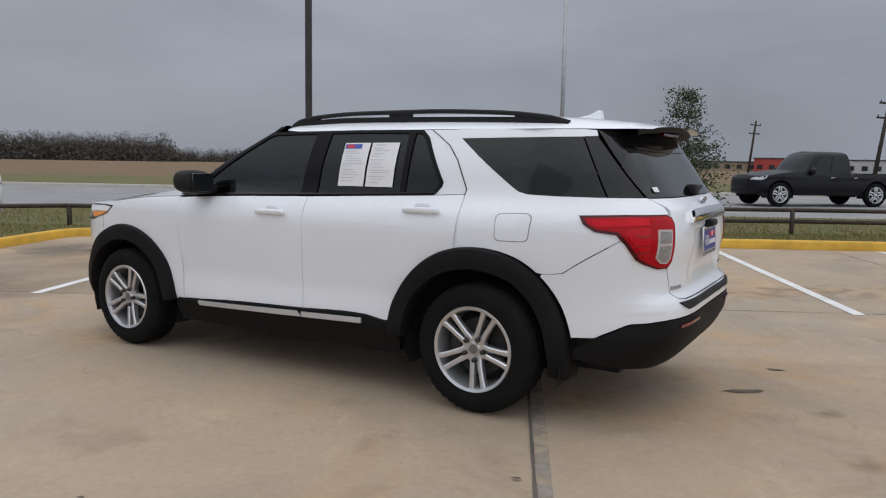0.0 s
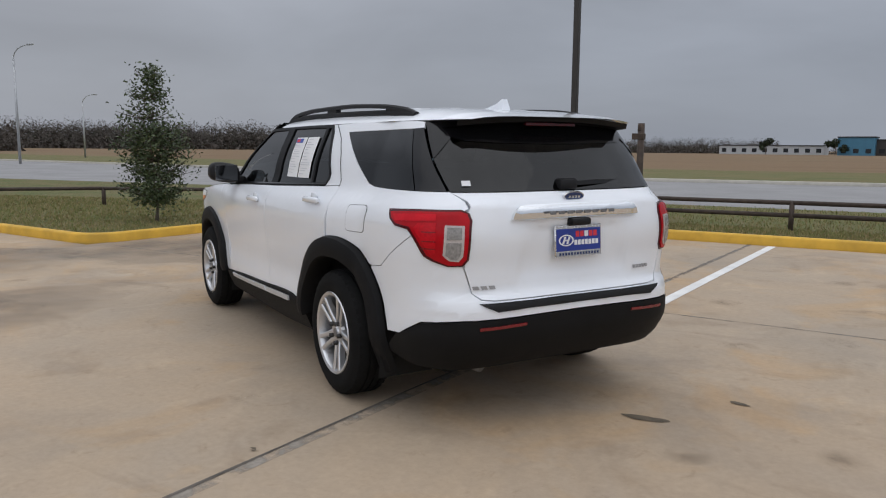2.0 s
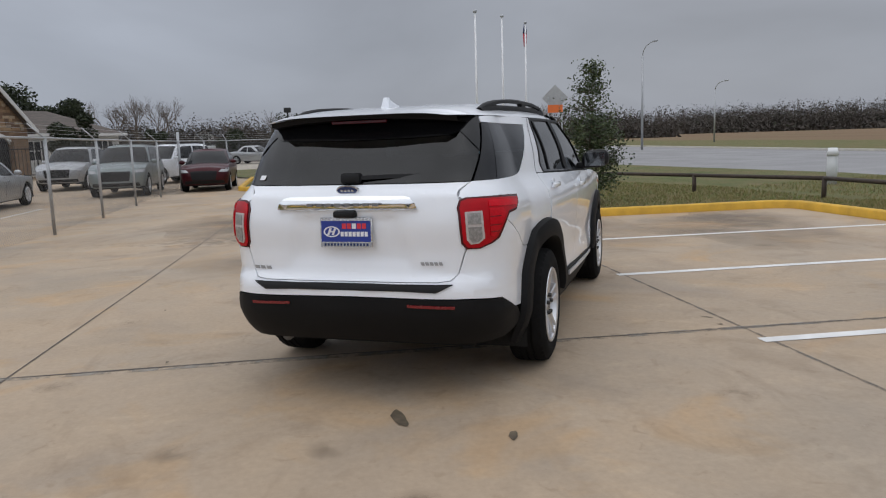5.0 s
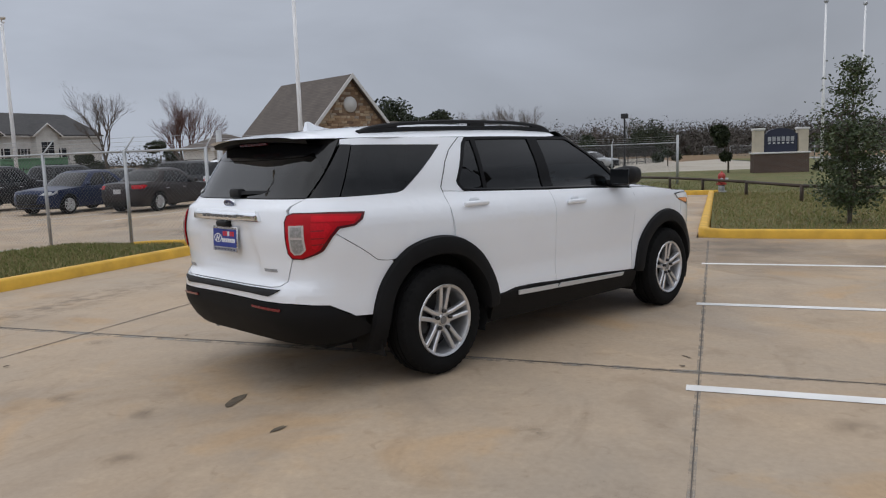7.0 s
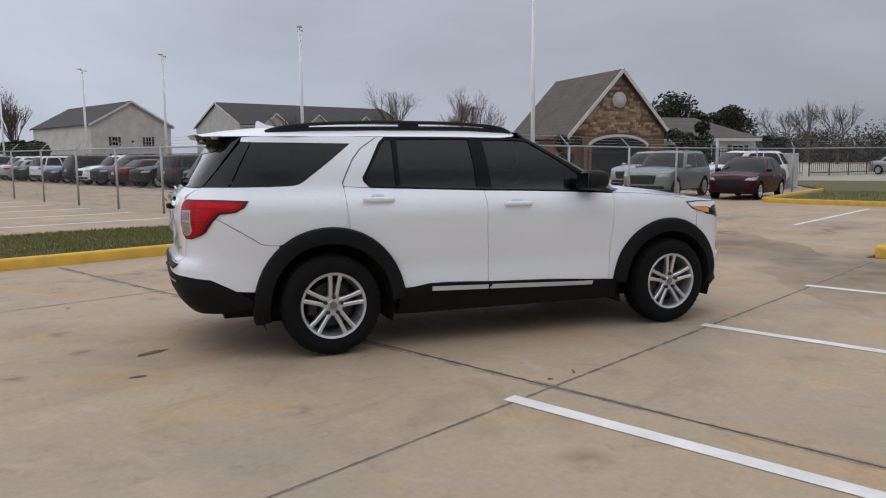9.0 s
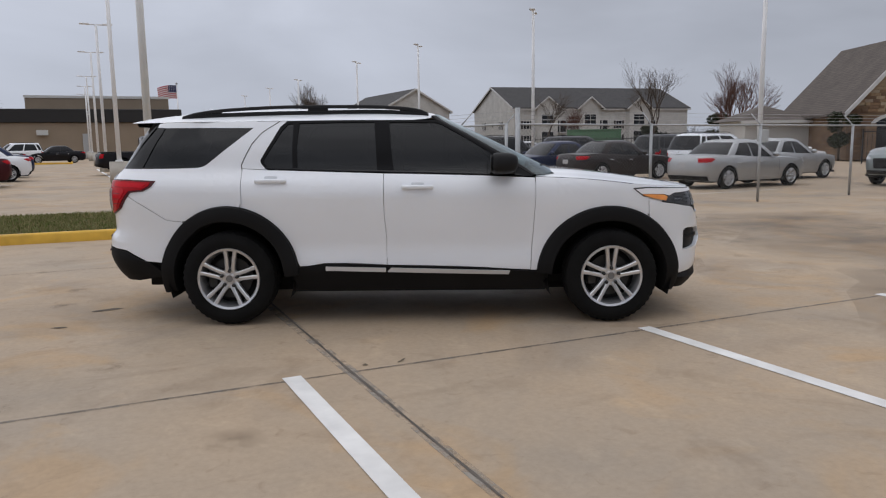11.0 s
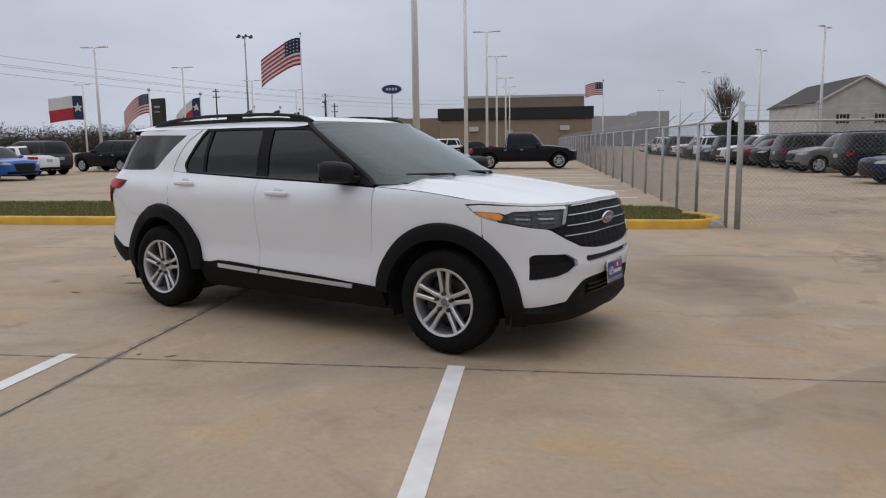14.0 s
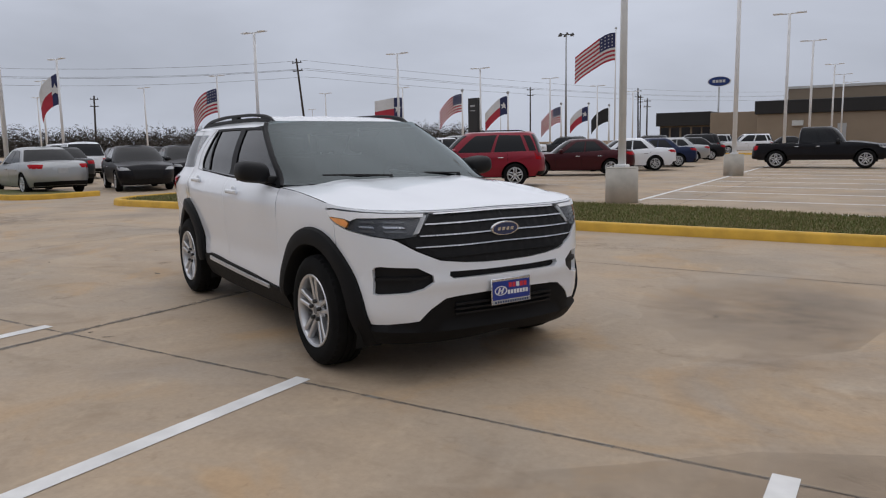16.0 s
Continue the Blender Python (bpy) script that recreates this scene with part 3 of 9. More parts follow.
fd = both("front_door", LOW, door_f, WHITE_PAINT, shape=crease)
rd = both("rear_door", LOW, door_r, WHITE_PAINT, shape=crease)
quarter = ([(-1.400, 1.0), (-1.400, 1.129), (-1.400, 1.2362), (-1.20, 1.2262), (-1.243, 1.272), (-1.247, 1.30), (-1.176, 1.42), (-1.096, 1.56), (-1.04, 1.603), (-1.305, 1.603), (-1.318, 1.553), (-1.50, 1.411),
            (-1.672, 1.279), (-1.705, 1.256), (-1.76, 1.241),
            (-1.9, 1.236), (-2.1, 1.235), (-2.262, 1.235), (-2.31, 1.19), (-2.322, 1.160), (-2.30, 1.128), (-2.12, 1.118), (-2.12, 1.080), (-2.15, 1.066), (-2.170, 1.030),
            (-2.143, 1.024), (-1.949, .836), (-1.90, .825), (-1.855, .822)] + arch(REAR_ARCH, 128, 80, 12) + [(-1.396, .965)])
both("quarter_roof_strip", LOW, [(-1.285, 1.604), (-1.5, 1.604), (-1.9, 1.600), (-2.10, 1.596), (-2.165, 1.590), (-2.160, 1.560), (-2.06, 1.556), (-1.8, 1.556), (-1.310, 1.552)], WHITE_PAINT, off=0.0010)
both("quarter_panel", LOW, quarter, WHITE_PAINT)
# fuel flap outline; a dark sheet behind it paints the gap's shade
flap = []
for cx, cz, a0 in ((-1.648, 1.108, 0), (-1.775, 1.112, 90), (-1.765, 1.016, 180), (-1.648, 1.016, 270)):
    flap += oval(cx, cz, .028, .026, a0, a0 + 90, 4)
part("fuel_door", skin(LOW, flap, off=0.0030, depth=0.002, ds=0.03, dz=0.03), WHITE_PAINT, suv, angle=30)
ring_in = [(-1.715 + (s + 1.715) * 1.035, 1.062 + (z - 1.062) * 1.045) for s, z in flap]
part("fuel_door_gap", skin(LOW, ring_in, holes=(), off=0.0014, depth=0.001, ds=0.03, dz=0.03), GAP_SHADE, suv)

# hood, roof: crowned sheets across the car
hood_c = table([(0.95, 1.215), (1.15, 1.210), (1.45, 1.182), (1.75, 1.145), (2.0, 1.108), (2.2, 1.078), (2.33, 1.064)])
rows = []
ss = [0.915, 1.0, 1.1, 1.25, 1.4, 1.55, 1.7, 1.8, 1.9, 2.0, 2.1, 2.2, 2.3, 2.4, 2.5, 2.6, 2.66, 2.72]
for s in ss:
    x, yr, ze = LOW.at(s, fender_top(s))
    yr, ze = max(yr - 0.002, 0.0), ze + 0.004
    zc = max(hood_c(x), ze)
    row = []
    for k in range(-14, 15):
        f = math.sin(k / 14 * math.pi / 2)
        bulge = 0.012 * math.exp(-((abs(f) * yr - 0.52) / 0.10) ** 2) * min(1.0, max(0.0, (2.15 - x) / 0.5))
        row.append((x, yr * f, ze + (zc - ze) * (1 - abs(f) ** 2.4) + bulge))
    rows.append(row)
hb = surface_grid(bmesh.new(), rows)
part("hood", hb, WHITE_PAINT, suv, angle=60)
roof_c = table([(-2.42, 1.616), (-2.2, 1.647), (-1.9, 1.678), (-1.4, 1.701), (-1.0, 1.709), (-.5, 1.710), (-.1, 1.699), (.08, 1.679), (.17, 1.655)])
roof_y = table([(-2.42, .53), (-2.36, .59), (-2.2, .625), (-2.0, .668), (-1.75, .694), (-1.3, .722), (-1.0, .737), (-.4, .745), (-.05, .735), (.06, .715), (.13, .60), (.17, .42)])
roof_e = table([(-2.42, 1.598), (-2.2, 1.598), (-1.9, 1.602), (-1.0, 1.607), (-.1, 1.609), (.06, 1.620), (.13, 1.640), (.17, 1.655)])
rows = []
for k in range(45):
    x = -2.42 + 2.59 * k / 44
    yr, zc, ze = roof_y(x), roof_c(x), roof_e(x)
    row = []
    for j in range(-14, 15):
        f = math.sin(j / 14 * math.pi / 2)
        z = ze + (zc - ze) * (1 - abs(f) ** 6)
        rib = 0.006 * (math.cos(f * yr * 2 * math.pi / 0.24) > 0.55) * (abs(f * yr) < 0.5 and -1.75 < x < -0.25)
        row.append((x - (0.06 * f * f if x < -2.3 else 0) * -1, yr * f, z + rib))
    rows.append(row)
rb = surface_grid(bmesh.new(), rows)
roof = part("roof", rb, WHITE_PAINT, suv, angle=60)
# underside of the roof's rear lip
bm = bmesh.new()
lip_rows = []
for x, dz in ((-2.36, -0.004), (-2.35, -0.032), (-2.12, -0.045)):
    lip_rows.append([(x + 0.06 * (j / 8) ** 2, (roof_y(x) - 0.012) * j / 8, roof_e(x) + dz + 0.03 * (1 - (j / 8) ** 2)) for j in range(-8, 9)])
surface_grid(bm, lip_rows)
part("spoiler_underside", bm, DOOR_TRIM, suv)
bm = bmesh.new()
add_box(bm, -2.325, -2.300, -.17, .17, 1.572, 1.590, bevel=0.003)
part("high_brake_lamp", bm, RED_RIM, suv)

# side glass area: black surround with panes
dlo = [(-1.248, 1.275), (-1.253, 1.30), (-1.182, 1.42), (-1.102, 1.56), (-1.05, 1.604), (-.6, 1.608), (0.0, 1.606), (.20, 1.602), (.42, 1.50), (.66, 1.345), (.84, 1.215), (.925, 1.160), (.55, 1.174), (0.2, 1.185), (-.12, 1.193),
       (-.6, 1.207), (-.95, 1.219), (-1.20, 1.227), (-1.215, 1.234)]
# thin dark strip on the skin paints the shade of the door's groove
seam = [(-1.400, 1.225), (-1.408, 1.262), (-1.375, 1.335), (-1.325, 1.43), (-1.255, 1.512), (-1.165, 1.572), (-1.115, 1.602)]
both("door_seam", UP, seam + [(s_ + .0065, z_ - .002) for s_, z_ in seam[::-1]], GAP_SHADE, off=0.0016, depth=0.001, ds=0.02, dz=0.02)
# inner body behind the shut lines
both("door_frame_inner", LOW, [(-.98, .72), (-1.08, .86), (-1.25, .965), (-1.40, 1.0), (-1.42, 1.20), (-.6, 1.18), (.2, 1.16), (.93, 1.13), (.92, .50), (.3, .52), (-.5, .54), (-.92, .56)], WHITE_PAINT, off=-0.024, depth=0.0)
both("wing_joint_inner", LOW, [(1.74, .86), (1.91, .86), (1.92, .985), (1.84, .985), (1.76, 1.0), (1.70, 1.04)], WHITE_PAINT, off=-0.010, depth=0.0)
both("quarter_joint_inner", LOW, [(-1.33, .93), (-1.47, .93), (-1.47, 1.20), (-1.33, 1.20)], WHITE_PAINT, off=-0.010, depth=0.0)
both("gate_frame_inner", LOW, [(-2.27, 1.22), (-2.42, 1.22), (-2.42, .64), (-2.05, .64), (-1.93, .79), (-2.10, .95), (-2.14, 1.20)], WHITE_PAINT, off=-0.020, depth=0.0)
pane_f = [(-.205, 1.203), (-.225, 1.40), (-.24, 1.588), (-.05, 1.588), (.13, 1.584), (.20, 1.568), (.40, 1.455), (.60, 1.322), (.72, 1.235), (.73, 1.186), (.35, 1.193), (0.05, 1.199)]
pane_r = [(-.335, 1.210), (-.345, 1.40), (-.36, 1.590), (-.65, 1.590), (-.955, 1.585), (-.968, 1.40), (-.962, 1.235), (-.65, 1.222)]
pane_v = [(-.998, 1.236), (-1.003, 1.40), (-1.000, 1.582), (-1.042, 1.582), (-1.088, 1.53), (-1.160, 1.41), (-1.228, 1.298), (-1.222, 1.270), (-1.195, 1.246)]
both("window_surround", UP, dlo, DOOR_TRIM, holes=(pane_f, pane_r, pane_v), off=0.0045, depth=0.016)
both("front_side_window", UP, pane_f, TINTED, off=-0.004, depth=0)
both("rear_side_window", UP, pane_r, DARKER, off=-0.004, depth=0)
both("vent_window", UP, pane_v, DARKER, off=-0.004, depth=0)
both("belt_moulding", UP, [(-1.215, 1.234), (-.95, 1.223), (-.6, 1.211), (-.12, 1.197), (.2, 1.189), (.55, 1.178), (.80, 1.168), (.80, 1.176), (.55, 1.187), (.2, 1.198), (-.12, 1.206), (-.6, 1.220), (-.95, 1.232), (-1.215, 1.243)], GLOSS_BLACK, off=0.008, depth=0.008, ds=0.15)
qglass = [(-1.315, 1.551), (-1.51, 1.408), (-1.68, 1.276), (-1.715, 1.254), (-1.762, 1.242), (-1.9, 1.238), (-2.112, 1.238), (-2.10, 1.38), (-2.078, 1.556), (-1.8, 1.557)]
both("quarter_window", UP, qglass, DARKER, off=-0.002, depth=0.012)
both("d_pillar_trim", UP, [(-2.120, 1.238), (-2.108, 1.38), (-2.086, 1.558), (-2.155, 1.56), (-2.20, 1.41), (-2.252, 1.238)], GLOSS_BLACK, off=0.0, depth=0.012)
# rear window and tailgate
rw = [(-2.263, 1.238), (-2.211, 1.41), (-2.170, 1.592), (-2.30, 1.592), (-2.5, 1.592), (REAR_C, 1.592), (REAR_C, 1.236), (-2.5, 1.236)]
whole("rear_window", UP, rw, DARKER, off=0.0, depth=0.012)
band = [(-2.190, 1.50), (-2.170, 1.59), (-2.5, 1.59), (REAR_C, 1.59), (REAR_C, 1.475), (-2.5, 1.478), (-2.34, 1.487), (-2.29, 1.51), (-2.25, 1.45), (-2.215, 1.40)]
whole("rear_window_band", UP, band, GLOSS_BLACK, off=0.004, depth=0.002)
gate = [(-2.268, 1.232), (-2.5, 1.230), (REAR_C, 1.230), (REAR_C, .704), (-2.5, .704), (-2.40, .704), (-2.362, .712), (-2.342, .74), (-2.322, .868), (-2.325, .905), (-2.330, 1.10), (-2.326, 1.14), (-2.329, 1.162), (-2.318, 1.192)]


def gate_shape(s, z):
    # shallow pocket for the plate under the garnish
    half = 0.31 + 0.10 * (1.07 - z) / 0.3
    y = LOW.at(s, z)[1]
    u = min(1.0, max(0.0, (half - y) / 0.05)) * min(1.0, max(0.0, (1.07 - z) / 0.02)) * min(1.0, max(0.0, (z - 0.74) / 0.10))
    return -0.016 * u * u * (3 - 2 * u) + 0.010 * math.exp(-((z - 1.165) / 0.02) ** 2)


tailgate = whole("tailgate", LOW, gate, WHITE_PAINT, shape=gate_shape, ds=0.03, dz=0.025)
# tail lamps: dark rim, red lens, clear reversing lamps
for side in (0, 1):
    pcs = [("tail_lamp", tail_out, RED_RIM, 0.007, 0.018),
           ("red_lens", [(-2.027, 1.127), (-2.16, 1.137), (-2.300, 1.141), (-2.323, 1.130), (-2.332, 1.098), (-2.327, .915), (-2.313, .886), (-2.276, .884), (-2.234, .910), (-2.208, .932), (-2.169, 1.010), (-2.140, 1.064), (-2.070, 1.074), (-2.038, 1.100)], RED_LENS, 0.012, 0.006),
           ("inner_lens", [(-2.175, 1.085), (-2.236, 1.088), (-2.236, .945), (-2.222, .935), (-2.182, 1.012), (-2.160, 1.060)], RED_MID, 0.0165, 0.004),
           ("upper_lens", [(-2.050, 1.117), (-2.160, 1.126), (-2.232, 1.128), (-2.234, 1.098), (-2.150, 1.092), (-2.068, 1.086)], RED_BRIGHT, 0.0165, 0.004),
           ("reversing_lens", [(-2.262, 1.078), (-2.318, 1.076), (-2.316, .930), (-2.304, .905), (-2.278, .908), (-2.258, .935)], MILKY, 0.0165, 0.005),
           ("reversing_bowl", [(-2.269, 1.068), (-2.311, 1.067), (-2.310, 1.010), (-2.268, 1.010)], LAMP_GREY, 0.0195, 0.004),
           ("reversing_bowl", [(-2.267, .996), (-2.310, .996), (-2.308, .935), (-2.299, .914), (-2.281, .917), (-2.266, .938)], LAMP_GREY, 0.0195, 0.004)]
    lampo = None
    for nm, o, m, of, dp in pcs:
        bm = skin(LOW, o, off=of, depth=dp, ds=0.015, dz=0.02)
        ob = part(nm, mirror(bm) if side else bm, m, lampo or suv, "red tail lamp with dark rim and clear reversing lens" if not lampo else "", angle=30)
        lampo = lampo or ob
    for zz in (1.045, 1.0, 0.965):
        bm = skin(LOW, [(-2.19, zz + 0.0025), (-2.236, zz + 0.0025), (-2.236, zz - 0.0025), (-2.19, zz - 0.0025)], off=0.019, depth=0.003, ds=0.015)
        part("lens_rib", mirror(bm) if side else bm, RED_DEEP, lampo)
# rear bumper
bump_w = ([(-1.860, .819), (-1.903, .822), (-1.952, .8325), (-2.1455, 1.0205), (-2.172, 1.000), (-2.212, .928), (-2.232, .908), (-2.276, .884), (-2.310, .884), (-2.318, .866), (-2.338, .738), (-2.358, .707), (-2.40, .699), (-2.5, .699), (REAR_C, .699),
           (REAR_C, .622), (-2.562, .620), (-2.284, .611), (-2.159, .592), (-2.083, .528), (-2.06, .505)] + arch(REAR_ARCH, 168, 131, 10))
whole("rear_bumper", LOW, bump_w, WHITE_PAINT)
whole("bumper_step_pad", LOW, [(-2.350, .690), (-2.5, .690), (REAR_C, .692), (REAR_C, .656), (-2.5, .655), (-2.402, .648)], BLACK_PLASTIC, off=0.006, depth=0.012, dz=0.012,
      shape=lambda s, z: 0.003 * (math.sin(s * 140) > 0))
low_b = [(-2.045, .495), (-2.083, .516), (-2.159, .584), (-2.284, .603), (-2.562, .612), (REAR_C, .614), (REAR_C, .345), (-2.5, .345), (-2.3, .335), (-2.15, .345), (-2.0, .38), (-1.99, .42)]
whole("lower_bumper", LOW, low_b, CLADDING, off=0.004, depth=0.05, shape=lambda s, z: 0.012 * math.exp(-((z - 0.52) / 0.03) ** 2))
both("bumper_reflector", LOW, [(-2.345, .576), (-2.502, .585), (-2.502, .571), (-2.348, .561)], RED_DEEP, off=0.016, depth=0.006)
bm = bmesh.new()
add_tube(bm, (-2.20, .52, .33), (-2.40, .50, .325), .032, seg=16)
part("exhaust_tip", bm, ALLOY_DARK, suv)
# front bumper, grille, headlamps
fog = [(2.084, .715), (2.10, .732), (2.13, .738), (2.296, .73), (2.358, .682), (2.36, .64), (2.32, .60), (2.259, .576), (2.11, .562), (2.086, .566)]
slot = [(2.43, .70), (2.6, .695), (FRONT_C, .695), (FRONT_C, .655), (2.6, .655), (2.445, .655), (2.425, .675)]
bump_f = ([(1.806, .978), (1.85, .970), (1.93, .950), (2.03, .934), (2.11, .917), (2.2, .904), (2.225, .893), (2.306, .825), (2.392, .769), (2.50, .748), (2.596, .739), (FRONT_C, .736)]
          + [(FRONT_C, .553), (2.587, .551), (2.47, .545), (2.412, .534), (2.354, .476), (2.30, .400), (2.15, .378), (2.09, .372)] + arch(FRONT_CUT, 0, 56, 14))
whole("front_bumper", LOW, bump_f, WHITE_PAINT, holes=(fog, slot), depth=0.035, ds=0.04, dz=0.04, shape=lambda s, z: 0.012 * math.exp(-((z - 0.63) / 0.05) ** 2) * (1 if s > 2.2 else 0))
both("fog_lamp_recess", LOW, [(2.07, .75), (2.37, .75), (2.375, .63), (2.27, .56), (2.07, .55)], BLACK_PLASTIC, off=-0.032, depth=0)
both("fog_lamp_blade", LOW, [(2.09, .665), (2.34, .675), (2.34, .655), (2.09, .645)], BLACK_PLASTIC, off=-0.012, depth=0.02)
whole("lower_slot", LOW, [(2.41, .71), (FRONT_C, .71), (FRONT_C, .64), (2.42, .64)], BLACK_PLASTIC, off=-0.03, depth=0)
chin = [(2.02, .362), (2.15, .372), (2.30, .394), (2.36, .474), (2.415, .530), (2.587, .546), (FRONT_C, .548), (FRONT_C, .30), (2.6, .285), (2.4, .272), (2.2, .268), (2.03, .27), (1.98, .30)]
whole("front_chin", LOW, chin, CLADDING, off=0.0, depth=0.05, shape=lambda s, z: (0.035 if z < 0.36 else 0.0) * min(1, max(0, (s - 1.98) / 0.12)) - (0.02 if z > 0.40 and s > 2.44 else 0.0))
for zz in (.43, .46, .49):
    whole("intake_bar", LOW, [(2.46, zz + .006), (FRONT_C, zz + .006), (FRONT_C, zz - .006), (2.46, zz - .006)], BLACK_PLASTIC, off=0.004, depth=0.02, ds=0.1)
grille_out = [(2.392, 1.050), (2.5, 1.052), (2.6, 1.054), (FRONT_C, 1.056), (FRONT_C, .742), (2.596, .745), (2.50, .754), (2.396, .775), (2.311, .830), (2.235, .897), (2.312, .918), (2.350, .985)]
whole("grille_mesh", LOW, grille_out, BLACK_PLASTIC, off=-0.012, depth=0.0, ds=0.014, dz=0.018,
      shape=lambda s, z: 0.007 * (math.sin(s * 2 * math.pi / 0.028 + (1.57 if int(z / 0.018) % 2 else 0)) > 0))
for zz, s0 in ((1.044, 2.40), (.985, 2.355), (.918, 2.325), (.852, 2.30), (.790, 2.38)):
    zc = zz + 0.006
    whole("grille_bar", LOW, [(s0, zz + .004), (2.5, zz + .006), (FRONT_C, zc + .004), (FRONT_C, zc - .004), (2.5, zz - .002), (s0, zz - .004)], SATIN if zz != .790 else BLACK_PLASTIC, off=0.006, depth=0.012, ds=0.08)
for side in (0, 1):
    bm = skin(LOW, [(2.03 + (s - 2.03) * 1.02, .99 + (z - .99) * 1.05) for s, z in lamp_out], off=-0.022, depth=0.0, ds=0.05, dz=0.05)
    hl = part("headlamp", mirror(bm) if side else bm, LAMP_BOWL, suv, "clear headlamp with amber corner")
    pcs = [("lamp_cover", lamp_out, CLEAR, 0.002, 0.02, ""),
           ("headlamp_strip", [(1.695, 1.054), (1.80, 1.064), (2.05, 1.058), (2.22, 1.050), (2.36, 1.047), (2.352, 1.028), (2.2, 1.028), (2.03, 1.024), (1.98, 1.004), (1.94, 1.016), (1.80, 1.019), (1.745, 1.018)], LAMP_WHITE, 0.006, 0.01, ""),
           ("turn_signal", [(1.752, 1.014), (1.80, 1.015), (1.90, 1.013), (1.94, 1.010), (1.965, .992), (1.945, .964), (1.85, .982), (1.768, 1.006)], AMBER, 0.006, 0.012, "amber turn signal"),
           ("lamp_edge_light", [(2.352, 1.040), (2.372, 1.040), (2.325, .938), (2.300, .930)], INK_WHITE, -0.004, 0.01, "")]
    for nm, o, m, of, dp, lb in pcs:
        bm = skin(LOW, o, off=of, depth=dp, ds=0.05, dz=0.04)
        part(nm, mirror(bm) if side else bm, m, hl, lb)
    for sa in (2.03, 2.17):
        for zz in (1.005, .975, .948):
            bm = skin(LOW, [(sa, zz + .006), (sa + .09, zz + .004), (sa + .10, zz - .007), (sa + .01, zz - .006)], off=-0.008, depth=0.012, ds=0.05)
            part("lamp_projector", mirror(bm) if side else bm, SATIN if zz == .975 else ALLOY_DARK, hl)

lip = [(1.672, 1.0655), (1.79, 1.0735), (1.92, 1.0725), (2.048, 1.0675), (2.223, 1.0595), (2.40, 1.0565), (2.5, 1.0575), (2.6, 1.059), (FRONT_C, 1.061)]
whole("hood_lip", LOW, lip + [(s_, fender_top(s_) + 0.004) for s_ in (FRONT_C, 2.6, 2.5, 2.4, 2.3, 2.2, 2.1, 2.0, 1.9, 1.8, 1.70, 1.672)], WHITE_PAINT, off=-0.002, depth=0.02)
# wheel-arch flares
def flare(cx, cz, rx, rz, a0, a1):
    e = 0.010 if cx < 0 else 0.0
    sec = [(1.0, 0.002), (0.985, 0.026 + e), (0.94, 0.038 + e), (0.86, 0.043 + e), (0.80, 0.042 + e), (0.785, 0.026 + e), (0.78, -0.09)]
    rows = []
    for k in range(49):
        a = radians(a0 + (a1 - a0) * k / 48)
        row = []
        for f, o in sec:
            z = cz + rz * f * math.sin(a)
            s = along(cx + rx * f * math.cos(a), z)
            row.append(Vector(LOW.at(s, z)) + LOW.normal(s, z) * o)
        rows.append(row)
    return surface_grid(bmesh.new(), rows)


for spec, a0, a1 in ((FRONT_ARCH, -14, 176), (REAR_ARCH, 4, 192)):
    for side in (0, 1):
        bm = flare(spec[0] + ((-.018 if spec[0] > 0 else .0) if side else .022), *spec[1:], a0, a1)
        part("wheel_arch_flare", mirror(bm) if side else bm, CLADDING, suv)
# rocker panels with a bright strip
rock = [(s, rocker_top(s) - 0.004) for s in (-.965, -.88, -.76, -.6, -.27, .3, .7, .88)] + [(.955, .41), (.975, .33), (.96, .27), (-.5, .262), (-.98, .28), (-1.0, .36), (-.975, .44)]
rk = both("rocker_cladding", LOW, rock[::-1], CLADDING, off=0.012, depth=0.06, ds=0.1, dz=0.03)
for s0, s1 in ((-.775, -.272), (-.260, .705)):
    z0, z1 = (.452, .441) if s0 < -.5 else (.441, .414)
    ends = [(s0 + .03, z0 + .016), (s1, z1 + .015), (s1 - (0 if s0 < -.5 else .01), z1 - .012), (s0 + (.03 if s0 < -.5 else 0), z0 - .012)]
    both("rocker_strip", LOW, ends, SILL_STRIP, off=0.026, depth=0.012, ds=0.1, dz=0.03)
# door handles
for sx, zz in ((-.02, 1.088), (-1.16, 1.140)):
    for side in (1, -1):
        bm = bmesh.new()
        y = LOW.at(sx, zz)[1]
        add_box(bm, sx - .125, sx + .125, y + .010, y + .036, zz - .019, zz + .017, bevel=0.013, seg=3)
        if side < 0:
            mirror(bm)
        h = part("door_handle", bm, WHITE_PAINT, (fd if sx > -.5 else rd)[0 if side > 0 else 1])
        bm = bmesh.new()
        bmesh.ops.create_uvsphere(bm, u_segments=14, v_segments=8, radius=1.0)
        bmesh.ops.transform(bm, matrix=Matrix.Translation((sx, y - .002, zz + .024)) @ Matrix.Diagonal((.052, .007, .022, 1)), verts=bm.verts)
        if side < 0:
            mirror(bm)
        part("handle_cup", bm, WHITE_PAINT, (fd if sx > -.5 else rd)[0 if side > 0 else 1])
